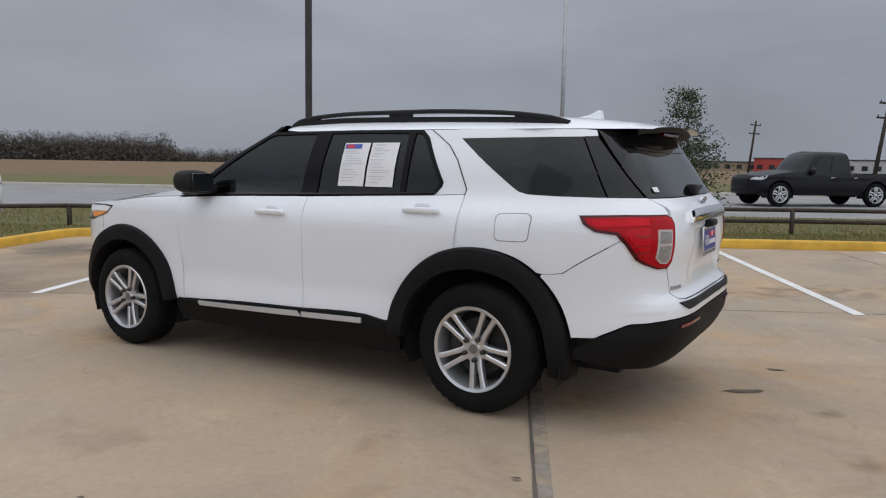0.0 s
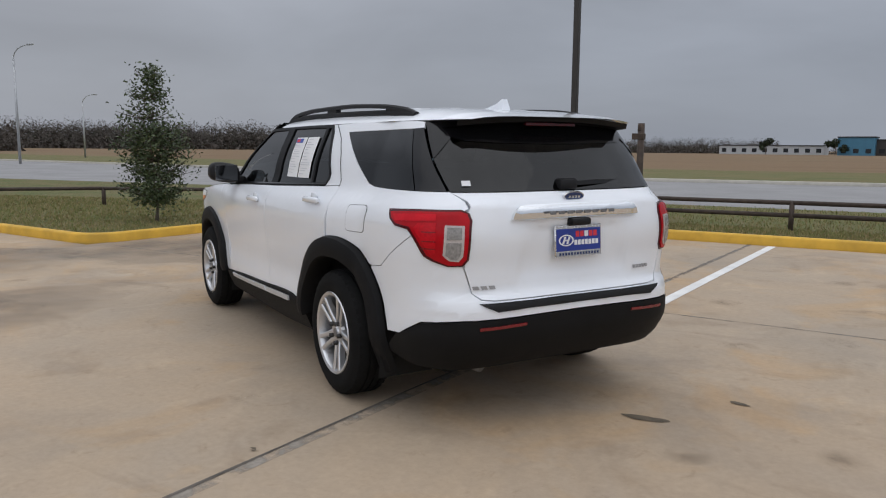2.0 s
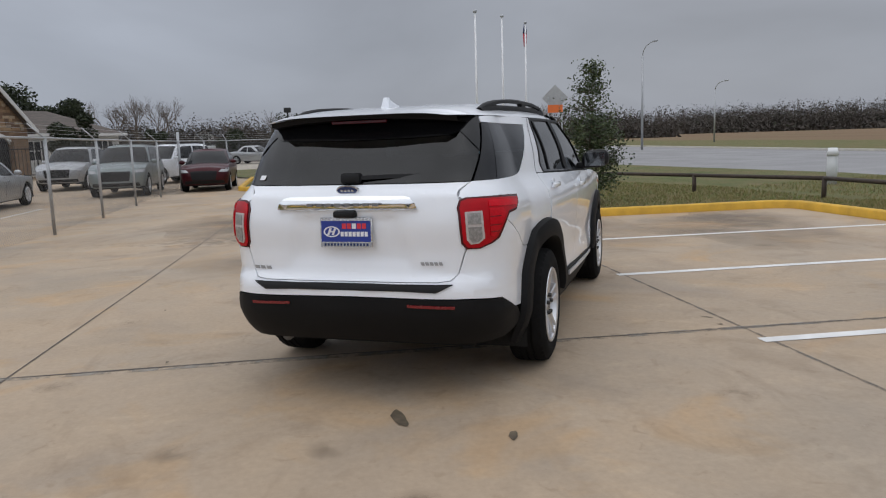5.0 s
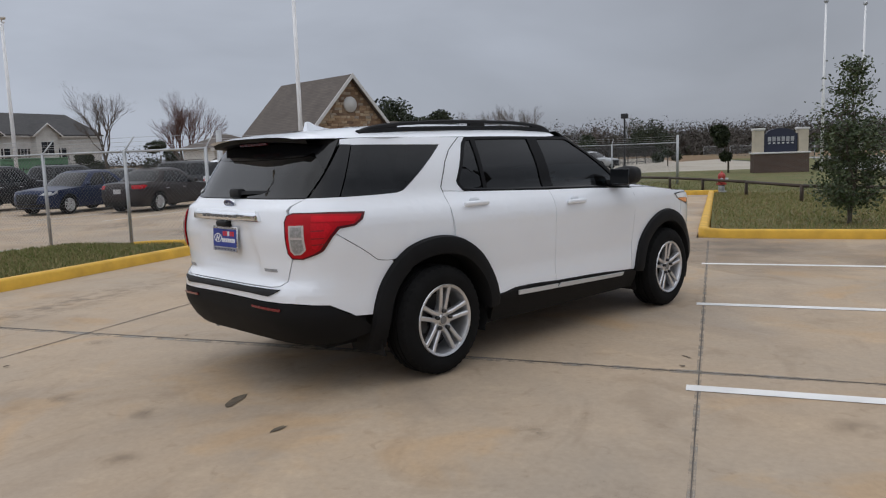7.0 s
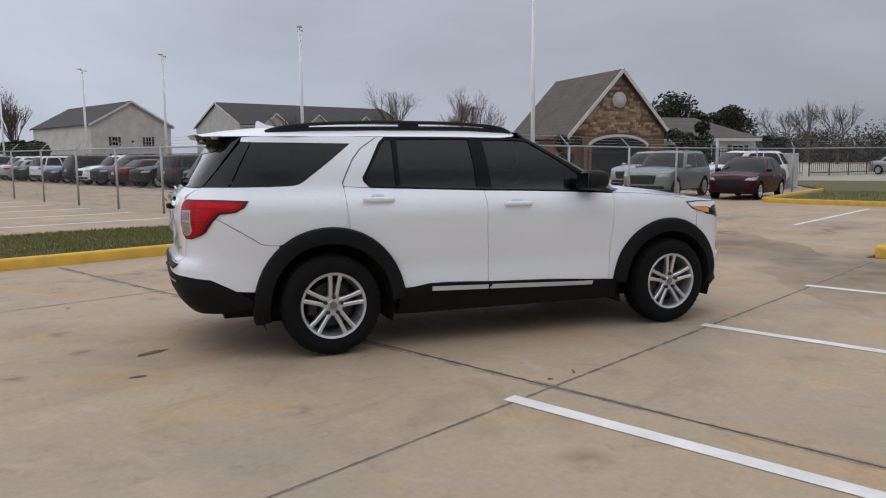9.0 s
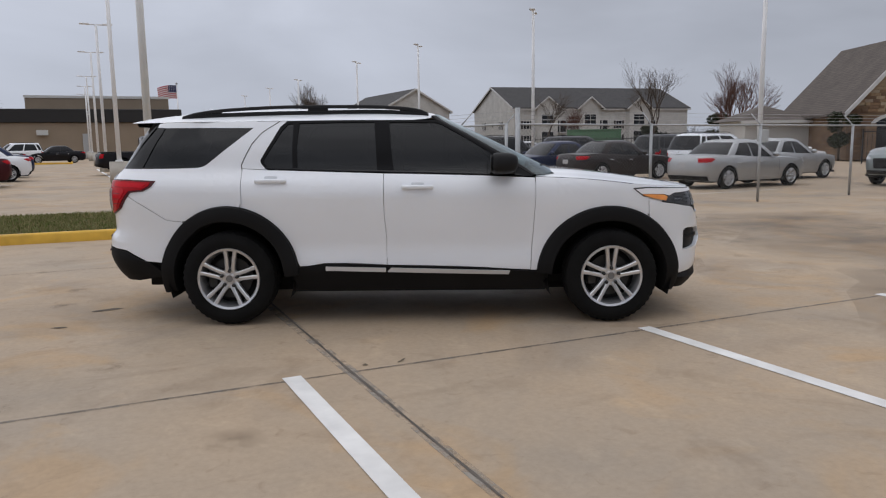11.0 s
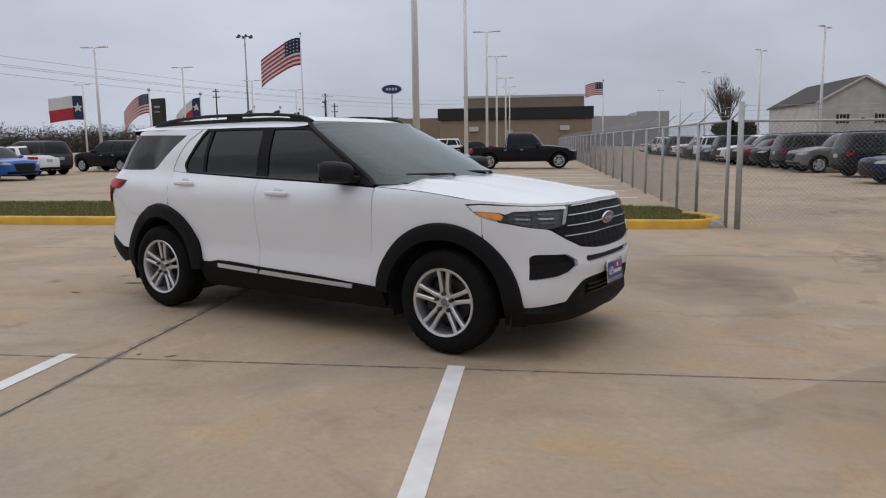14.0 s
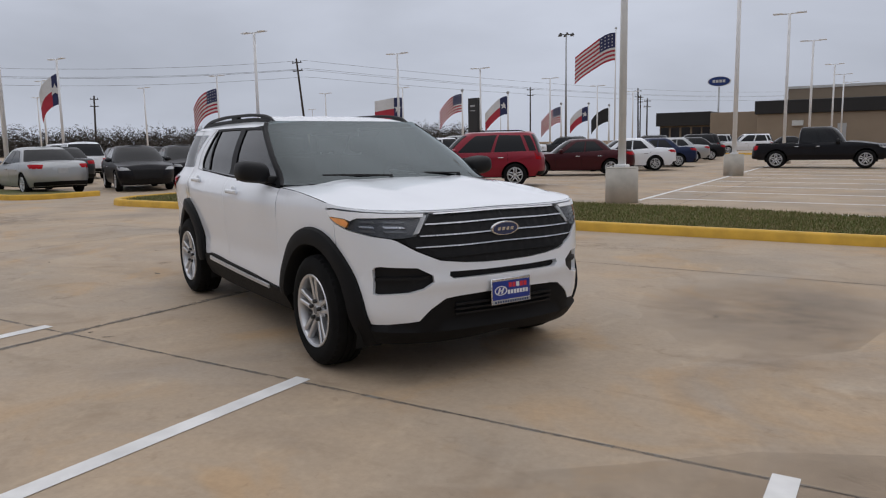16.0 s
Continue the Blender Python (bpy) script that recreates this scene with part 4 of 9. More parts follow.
# mirrors
for side in (1, -1):
    bm = bmesh.new()
    bmesh.ops.create_uvsphere(bm, u_segments=24, v_segments=16, radius=1.0)
    for v in bm.verts:
        x, y, z = v.co
        sx, sy, sz = (abs(c) ** 0.62 * (1 if c > 0 else -1) for c in (x, y, z))
        wide = 0.122 * (1 - 0.10 * (sz > 0) * abs(sz))
        v.co = Vector((0.605 + (0.150 if sx > 0 else 0.060) * sx, 1.028 + wide * sy, 1.266 + 0.080 * sz + 0.012 * sy))
    m1 = part("door_mirror", bm if side > 0 else mirror(bm), BLACK_PLASTIC, suv, angle=60)
    bm = bmesh.new()
    add_box(bm, .57, .75, .855, .95, 1.184, 1.236, bevel=0.015, seg=2)
    part("mirror_foot", bm if side > 0 else mirror(bm), BLACK_PLASTIC, m1)
    bm = bmesh.new()
    add_box(bm, .539, .546, .938, 1.118, 1.202, 1.327, bevel=0.002)
    part("mirror_glass", bm if side > 0 else mirror(bm), MIRROR_GLASS, m1)

# windscreen, pillars, cowl
ws_rows = []
for k in range(15):
    z = 1.178 + (1.656 - 1.178) * k / 14
    f0 = UP.fs(z)
    sa = f0 + 0.165 + 0.08 * (k / 14)
    row = [UP.at(sa + (f0 + 1 - sa) * j / 14, z) for j in range(15)]
    ws_rows.append([(x, -y, zz) for x, y, zz in row] + [p for p in row[::-1]][1:])
bm = surface_grid(bmesh.new(), ws_rows)
part("windscreen", bm, SCREEN, suv, angle=70)
for side in (0, 1):
    rows = []
    for k in range(15):
        z = 1.172 + (1.640 - 1.172) * k / 14
        f0 = UP.fs(z)
        sb = f0 + 0.172 + 0.08 * (k / 14)
        s_a = [(1.172, .905), (1.40, .56), (1.60, .205), (1.64, .13)]
        sa = table(s_a)(z)
        rows.append([Vector(UP.at(sa + (sb - sa) * j / 6, z)) + UP.normal(sa + (sb - sa) * j / 6, z) * (0.006 if 0 < j < 6 else -0.004) for j in range(7)])
    bm = surface_grid(bmesh.new(), rows)
    part("a_pillar", mirror(bm) if side else bm, BLACK_PLASTIC, suv, angle=60)
bm = bmesh.new()
rows = []
for x, dz in ((0.90, 0.012), (1.0, 0.0), (1.12, -0.004), (1.19, -0.02)):
    rows.append([(x - 0.20 * (abs(j) / 8) ** 2.2, 0.86 * j / 8, 1.196 + dz - 0.030 * (abs(j) / 8) ** 2) for j in range(-8, 9)])
surface_grid(bm, rows)
part("cowl", bm, BLACK_PLASTIC, suv)
for y0, y1, xa in ((-.10, -.62, 1.02), (.52, 0.0, 1.02)):
    bm = bmesh.new()
    pts = [(1.075, y0, 1.222), (1.055, (y0 + y1) / 2, 1.232), (0.985, y1, 1.236)]
    sweep(bm, pts, [(-.012, 0), (-.006, .012), (.006, .012), (.012, 0)])
    add_tube(bm, (1.09, y0, 1.205), (1.075, y0, 1.228), .016, seg=10)
    part("wiper", bm, BLACK_PLASTIC, suv)
bm = bmesh.new()
pts = [(-2.462, -.02, 1.256), (-2.448, -.2, 1.262), (-2.423, -.40, 1.262)]
sweep(bm, pts, [(-.014, 0), (-.008, .022), (.008, .022), (.014, 0)])
add_box(bm, -2.49, -2.43, -.06, .06, 1.236, 1.295, bevel=0.015, seg=2)
part("rear_wiper", bm, BLACK_PLASTIC, suv)
# roof rails: a bar over a low foot strip, with a slot between; aerial
def bar(bm, xs, low, top, y_of, half):
    rings = []
    for x in xs:
        lo, hi, y = low(x), top(x), y_of(x)
        b = min(.008, (hi - lo) * .3)
        rings.append([bm.verts.new((x, y + u, z)) for u, z in ((-half, lo), (-half, hi - b), (-half + b, hi), (half - b, hi), (half, hi - b), (half + .003, lo))])
    for a, c in zip(rings, rings[1:]):
        for k in range(6):
            bm.faces.new((a[k], a[(k + 1) % 6], c[(k + 1) % 6], c[k]))
    bm.faces.new(rings[0])
    bm.faces.new(rings[-1][::-1])
    bmesh.ops.recalc_face_normals(bm, faces=bm.faces)


rail_top = table([(-1.92, 1.650), (-1.80, 1.682), (-1.5, 1.714), (-1.0, 1.733), (-.5, 1.734), (-.15, 1.719), (.0, 1.697), (.07, 1.668)])
rail_y = lambda x: .645 - .022 * max(0.0, -x - .8) ** 2 - .010 * abs(x + .93)
roof_at = table([(-1.92, 1.622), (-1.6, 1.644), (-1.0, 1.658), (-.4, 1.665), (.07, 1.642)])
for side in (1, -1):
    bm = bmesh.new()
    full_x = [-1.92 + 1.99 * k / 36 for k in range(37)]
    bar(bm, full_x, lambda x: max(rail_top(x) - .026, roof_at(x)), rail_top, rail_y, .017)
    bar(bm, full_x, roof_at, lambda x: min(roof_at(x) + .030, rail_top(x) - .004), rail_y, .020)
    for a, c in ((-1.92, -1.60), (-.90, -.74), (-.16, .06)):
        bar(bm, [a + (c - a) * k / 4 for k in range(5)], roof_at, lambda x: rail_top(x) - .004, rail_y, .016)
    part("roof_rail", bm if side > 0 else mirror(bm), BLACK_PLASTIC, suv, angle=30)
bm = bmesh.new()
fin = [(-1.905, 1.655), (-1.890, 1.740), (-1.874, 1.743), (-1.822, 1.716), (-1.74, 1.698), (-1.68, 1.690)]
L = [bm.verts.new((x, .012 + .02 * (1.745 - z) / .08, z)) for x, z in fin]
Rr = [bm.verts.new((x, -.012 - .02 * (1.745 - z) / .08, z)) for x, z in fin]
bm.faces.new(L)
bm.faces.new(Rr[::-1])
for i in range(len(fin)):
    bm.faces.new((L[i - 1], L[i], Rr[i], Rr[i - 1]))
bmesh.ops.recalc_face_normals(bm, faces=bm.faces)
part("shark_fin_aerial", bm, WHITE_PAINT, suv)

# garnish, badges and plates
def gate_s(y, z):
    lo, hi = -2.75, -1.75
    for _ in range(40):
        mid = (lo + hi) / 2
        lo, hi = (mid, hi) if LOW.at(mid, z)[1] < y else (lo, mid)
    return lo


gar = [(gate_s(.418, 1.10), 1.098), (gate_s(.408, 1.12), 1.122), (gate_s(.375, 1.15), 1.153), (gate_s(.34, 1.16), 1.160), (REAR_C, 1.163), (REAR_C, 1.096), (gate_s(.37, 1.09), 1.095)]
garnish = whole("tailgate_garnish", LOW, gar, CHROME, parent=tailgate, off=0.022, depth=0.03, ds=0.03, dz=0.02, shape=lambda s, z: 0.012 * math.exp(-((z - 1.136) / 0.022) ** 2))
for k in range(8):
    y = -.195 + k * .056
    bm = bmesh.new()
    add_box(bm, -2.607, -2.597, y - .018, y + .018, 1.120, 1.138, bevel=0.002)
    part("letter_bar", bm, ALLOY_DARK, garnish)
bm = bmesh.new()
add_box(bm, -2.60, -2.53, -.065, .065, 1.055, 1.095, bevel=0.014, seg=2)
part("release_and_camera", bm, BLACK_PLASTIC, tailgate)


def badge(name, x, z, rx, rz, face, tilt, parent):
    base = Matrix.Translation((x, 0, z)) @ Matrix.Rotation(radians(tilt), 4, "Y")
    root = None
    for r, t, m, nm in ((1.0, 0.010, SATIN, name), (0.88, 0.014, BADGE_BLUE, "badge_field")):
        bm = bmesh.new()
        bmesh.ops.create_cone(bm, cap_ends=True, segments=40, radius1=1.0, radius2=0.96, depth=1.0)
        bmesh.ops.transform(bm, matrix=base @ Matrix.Rotation(radians(90 * face), 4, "Y") @ Matrix.Diagonal((rz * r, rx * r, t, 1)), verts=bm.verts)
        o = part(nm, bm, m, root or parent, angle=30)
        root = root or o
    for j in range(4):
        bm = bmesh.new()
        w = rx * 0.20
        y = (j - 1.5) * rx * 0.30
        add_box(bm, -0.001, 0.001, y - w / 2, y + w / 2, -rz * 0.22, rz * 0.22)
        bmesh.ops.transform(bm, matrix=base @ Matrix.Translation((face * 0.0078, 0, 0)), verts=bm.verts)
        part("badge_script", bm, SATIN, root)


badge("rear_badge", -2.522, 1.204, .070, .028, -1, -20, tailgate)
badge("front_badge", 2.346, .934, .112, .046, 1, 10, suv)


def dealer_plate(x, z, face, tilt):
    """A blue dealer plate in a silver frame; lettering drawn as bars."""
    base = Matrix.Translation((x, 0, z)) @ Matrix.Rotation(radians(tilt), 4, "Y") @ (Matrix.Rotation(math.pi, 4, "Z") if face < 0 else Matrix())
    bm = bmesh.new()
    add_box(bm, -.006, .006, -.1575, .1575, -.082, .082, bevel=0.004)
    bmesh.ops.transform(bm, matrix=base, verts=bm.verts)
    p = part("dealer_plate", bm, SATIN, suv, "blue dealer plate in a silver frame")
    pieces = [("plate_face", BLUE_PLATE, .0065, -.148, .148, -.052, .064), ("plate_strip", INK_GREY, .0066, -.150, .150, -.078, -.056)]
    for nm, m, t, y0, y1, z0, z1 in pieces:
        bm = bmesh.new()
        add_box(bm, 0, t + .001, y0, y1, z0, z1)
        bmesh.ops.transform(bm, matrix=base, verts=bm.verts)
        part(nm, bm, m, p)
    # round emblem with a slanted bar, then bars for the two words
    bm = bmesh.new()
    ring = [bm.verts.new((.0085, -.085 + .050 * math.cos(a) * k2, .004 + .030 * math.sin(a) * k2)) for k2 in (1.0, .80) for a in [2 * math.pi * i / 28 for i in range(28)]]
    for i in range(28):
        bm.faces.new((ring[i], ring[(i + 1) % 28], ring[28 + (i + 1) % 28], ring[28 + i]))
    for dy in (-.014, .014):
        q = [bm.verts.new((.0085, -.085 + dy + sgn_y * .007 + sl * .008, .004 + sl * .019)) for sgn_y, sl in ((-1, -1), (1, -1), (1, 1), (-1, 1))]
        bm.faces.new(q)
    q = [bm.verts.new((.0085, -.085 + a * .020, .004 + b * .004)) for a, b in ((-1, -1), (1, -1), (1, 1), (-1, 1))]
    bm.faces.new(q)
    bmesh.ops.transform(bm, matrix=base, verts=bm.verts)
    part("round_emblem", bm, INK_WHITE, p)
    for k in range(7):
        y = -.022 + k * .024
        bm = bmesh.new()
        add_box(bm, .0075, .0088, y - .009, y + .009, -.022, .004)
        bmesh.ops.transform(bm, matrix=base, verts=bm.verts)
        part("letter_bar", bm, INK_WHITE, p)
    for k in range(5):
        y = -.010 + k * .030
        bm = bmesh.new()
        add_box(bm, .0075, .0088, y - .012, y + .012, .020, .050)
        bmesh.ops.transform(bm, matrix=base, verts=bm.verts)
        part("letter_bar", bm, INK_RED if k != 2 else INK_WHITE, p)
    for k in range(14):
        y = .128 - k * .0195
        bm = bmesh.new()
        add_box(bm, .0075, .0084, y - .006, y + .006, -.074, -.060)
        bmesh.ops.transform(bm, matrix=base, verts=bm.verts)
        part("letter_bar", bm, BADGE_BLUE, p)


dealer_plate(-2.566, .974, -1, 3)
dealer_plate(2.408, .545, 1, -3)


for side, ys, zz, hw, hh in ((1, (.60, .557, .514), .765, .015, .009), (-1, (.535, .510, .485, .460, .435), .800, .009, .009)):
    for y in ys:
        bm = skin(LOW, [(gate_s(y - hw, zz), zz - hh), (gate_s(y + hw, zz), zz - hh), (gate_s(y + hw, zz) + .004 * side, zz + hh), (gate_s(y - hw, zz) + .004 * side, zz + hh)], off=.005, depth=.004, ds=.2, dz=.2)
        part("badge_bar", bm if side > 0 else mirror(bm), LETTER_GREY, tailgate)
# window papers in the left rear pane
def sheet_on(shell, s0, s1, z0, z1, off, mat, name, parent, lean=0.0):
    o = [(s0 + lean, z0), (s1 + lean, z0), (s1, z1), (s0, z1)]
    return part(name, skin(shell, o, off=off, depth=0.0, ds=0.2, dz=0.08), mat, parent)


for s0, s1 in ((-.495, -.690), (-.705, -.905)):
    pg = sheet_on(UP, s0, s1, 1.262, 1.528, 0.004, PAPER, "window_sticker", suv)
    first = s0 > -.6
    rng = random.Random(7 if first else 8)
    zrow = 1.515
    if first:
        sheet_on(UP, s0 - .008, s1 + .06, 1.492, 1.520, 0.006, INK_BLUE, "print_block", pg)
        sheet_on(UP, s0 - .02, s0 - .08, 1.497, 1.515, 0.007, INK_RED, "print_block", pg)
        zrow = 1.478
    while zrow > 1.285:
        ln = rng.uniform(0.06, 0.16)
        a = s0 - rng.uniform(.012, .03)
        sheet_on(UP, a, a - min(ln, .15), zrow - .0035, zrow, 0.006, INK_RED if rng.random() < 0.05 else PRINT_PALE, "print_line", pg)
        zrow -= rng.uniform(0.012, 0.024)
sheet_on(UP, -2.305, -2.335, 1.262, 1.288, 0.006, INK_WHITE, "glass_sticker", suv)

# dark inner shell, underbody, wheel wells, cabin
core = ([(-2.30, .36), (-2.30, .60), (-2.33, 1.0), (-2.3, 1.225), (-1.2, 1.215), (0, 1.18), (.9, 1.13), (1.6, 1.06), (2.1, 1.03), (2.3, 1.0), (2.3, .36), (2.06, .34)] + oval(FW, ZH, .50, .49, -4, 184, 24)
        + [(.98, .30), (-.98, .30)] + oval(RW, ZH, .49, .50, -4, 184, 24) + [(-2.03, .36)])
both("inner_body", LOW, core[::-1], UNDERSIDE, off=-0.035, depth=0.0, ds=0.15, dz=0.1)
whole("inner_front", LOW, [(2.2, .36), (2.2, 1.02), (FRONT_C, 1.02), (FRONT_C, .36)], UNDERSIDE, off=-0.06, depth=0, ds=0.1, dz=0.1)
whole("inner_rear", LOW, [(-2.25, .36), (-2.25, 1.22), (REAR_C, 1.22), (REAR_C, .36)], UNDERSIDE, off=-0.05, depth=0, ds=0.1, dz=0.1)
bm = bmesh.new()
add_box(bm, -2.25, 2.2, -.62, .62, .27, .33)
add_box(bm, -1.0, 1.0, -.86, .86, .25, .31)
part("underbody", bm, UNDERSIDE, suv)
for x in (FW, RW):
    for sgn in (1, -1):
        bm = bmesh.new()
        rings = []
        for y in (.89, .55):
            rings.append([bm.verts.new((x + .50 * math.cos(radians(a)), sgn * y, ZH + .49 * math.sin(radians(a)))) for a in range(-20, 201, 10)])
        for i in range(len(rings[0]) - 1):
            bm.faces.new((rings[0][i], rings[0][i + 1], rings[1][i + 1], rings[1][i]))
        bm.faces.new(rings[1])
        part("wheel_liner", bm, UNDERSIDE, suv)
bm = bmesh.new()
add_box(bm, -2.15, .95, -.80, .80, .90, .96)
add_box(bm, .62, 1.12, -.80, .80, .95, 1.185, bevel=0.05)
part("dashboard", bm, CABIN, suv)
bm = bmesh.new()
bmesh.ops.create_cone(bm, cap_ends=False, segments=8, radius1=.01, radius2=.01, depth=.01)
bm.clear()
ringv = []
for i in range(32):
    a = 2 * math.pi * i / 32
    ringv.append((.47 - .10 * math.sin(a), .37 + .185 * math.cos(a), 1.14 + .155 * math.sin(a)))
sweep(bm, ringv, [(.014 * math.cos(k), .014 * math.sin(k)) for k in (0, 1.05, 2.1, 3.14, 4.19, 5.24)], closed=True)
add_tube(bm, (.47, .37, 1.14), (.75, .37, 1.02), .05, .04)
add_box(bm, .45, .49, .20, .54, 1.12, 1.16)
part("steering_wheel", bm, CABIN, suv)
for x, ys in ((-.25, (.38, -.38)), (-1.10, (.42, -.42)), (-1.85, (.36, -.36))):
    for y in ys:
        bm = bmesh.new()
        add_box(bm, x - .10, x + .06, y - .25, y + .25, .92, 1.36, bevel=0.06, seg=2)
        add_box(bm, x - .11, x, y - .13, y + .13, 1.38, 1.53, bevel=0.05, seg=2)
        add_box(bm, x, x + .5, y - .25, y + .25, .92, 1.02, bevel=0.04)
        part("seat", bm, SEAT_CLOTH, suv)
bm = bmesh.new()
add_box(bm, .08, .12, -.12, .12, 1.56, 1.63, bevel=0.015)
part("interior_mirror", bm, CABIN, suv)
bm = bmesh.new()
rows = [[(x, (roof_y(x) - .05) * j / 4, roof_c(x) - .05 - .04 * (j / 4) ** 2) for j in range(-4, 5)] for x in (-2.1, -1.5, -.8, -.2, .05)]
surface_grid(bm, rows)
part("headliner", bm, CABIN, suv)


# ---- wheels ----
def tyre_mesh(r_out, r_rim, w, seg=88):
    h = w / 2
    prof = [(r_rim - .012, -h * .82), (r_rim + .012, -h * .93), ((r_rim + r_out) / 2 - .01, -h), (r_out - .050, -h * .97), (r_out - .030, -h * .90), (r_out - .010, -h * .80), (r_out - .001, -h * .62)]
    for g in (-.34, 0.0, .34):
        prof += [(r_out, h * (g - .06)), (r_out - .009, h * (g - .05)), (r_out - .009, h * (g + .05)), (r_out, h * (g + .06))]
    prof += [(r, -y) for r, y in prof[:7][::-1]]
    n = len(prof)
    bm = bmesh.new()
    lug = lambda i, k: (-0.009 if (i in (4, 5, 6, n - 5, n - 6, n - 7) and k % 2) else 0.0)
    revolve(bm, prof, seg, wave=lug)
    return bm


def wheel(x, y, side, spin, parent, r=.372):
    bm = bmesh.new()
    revolve(bm, [(.236, .10), (.246, .118), (.242, .124), (.226, .118), (.220, .104), (.214, .06), (.205, -.09), (.236, -.12), (.236, .10)], 64)
    rim = part("wheel", bm, ALLOY, parent)
    t = part("tyre", tyre_mesh(r, .236, .255), TYRE, rim, angle=30)
    part("tyre_bead", revolve_disc(.238, .262, .112, .116), TYRE, rim)
    for k in range(5):
        a = radians(spin + 72 * k)
        for d in (-1, 1):
            bm = bmesh.new()
            vs = []
            for f, wd, off, yy, th in ((.045, .017, .020, .085, .05), (.10, .015, .024, .096, .035), (.17, .0145, .031, .104, .030), (.228, .017, .040, .112, .026)):
                ring = []
                for u, v in ((-1, 0), (-.55, 1), (.55, 1), (1, 0), (1, -1), (-1, -1)):
                    ring.append(bm.verts.new((d * off + u * wd, yy + (v * .006 if v > 0 else v * th), f)))
                vs.append(ring)
            for i in range(3):
                for j in range(6):
                    bm.faces.new((vs[i][j], vs[i][(j + 1) % 6], vs[i + 1][(j + 1) % 6], vs[i + 1][j]))
            bm.faces.new(vs[0])
            bm.faces.new(vs[-1][::-1])
            bmesh.ops.recalc_face_normals(bm, faces=bm.faces)
            bmesh.ops.transform(bm, matrix=Matrix.Rotation(-(a - math.pi / 2), 4, "Y"), verts=bm.verts)
            part("spoke", bm, ALLOY, rim, angle=35)
        bm = bmesh.new()
        add_tube(bm, (.062 * math.cos(a + radians(36) * 0), .084, .062 * math.sin(a)), (.062 * math.cos(a), .116, .062 * math.sin(a)), .0155, .013, seg=6)
        part("wheel_nut", bm, DARK_IRON, rim)
    bm = bmesh.new()
    revolve(bm, [(.0, .100), (.034, .100), (.036, .096), (.040, .092), (.075, .090), (.082, .07), (.0, .07)], 28)
    part("hub", bm, ALLOY, rim)
    bm = bmesh.new()
    revolve(bm, [(.0, .1035), (.026, .1035), (.028, .100)], 20)
    part("hub_cap", bm, ALLOY_DARK, rim)
    bm = bmesh.new()
    revolve(bm, [(.06, .02), (.165, .02), (.165, -.005), (.06, -.005)], 40)
    part("brake_disc", bm, DARK_IRON, rim)
    bm = bmesh.new()
    add_box(bm, .10, .18, -.03, .05, -.08, .08, bevel=0.012)
    part("brake_caliper", bm, DARK_IRON, rim)
    bm = bmesh.new()
    revolve(bm, [(.0, -.03), (.21, -.03), (.21, -.06)], 32)
    part("wheel_backing", bm, UNDERSIDE, rim)
    m = Matrix.Translation((x, y, r)) @ (Matrix.Rotation(math.pi, 4, "Z") if side < 0 else Matrix())
    rim.matrix_local = m
    return rim


def revolve_disc(r0, r1, y0, y1):
    bm = bmesh.new()
    revolve(bm, [(r0, y0), ((r0 + r1) / 2, y1), (r1, y0)], 48)
    return bm


# local +y of each wheel is its outer face
for x in (FW, RW):
    wheel(x, .8435, 1, 117 if x < 0 else 113, suv)
    wheel(x, -.8435, -1, 90 if x > 0 else 94, suv)


# ---- environment materials ----
def by_island(name, stops, rough=0.9, spec=0.2, fine=30.0):
    mat, n, l, b = nodes_of(name)
    g = n.new("ShaderNodeNewGeometry")
    r = ramp(n, l, g.outputs["Random Per Island"], stops)
    v = noise_node(n, l, fine, 2)
    r2 = ramp(n, l, v.outputs["Fac"], [(0.3, (0.8, 0.8, 0.8)), (0.7, (1.15, 1.15, 1.15))])
    l.new(mixed(n, l, "MULTIPLY", r.outputs[0], r2.outputs[0], 1.0), b.inputs["Base Color"])
    b.inputs["Roughness"].default_value, b.inputs["Specular IOR Level"].default_value = rough, spec
    MATS[name] = mat
    return mat


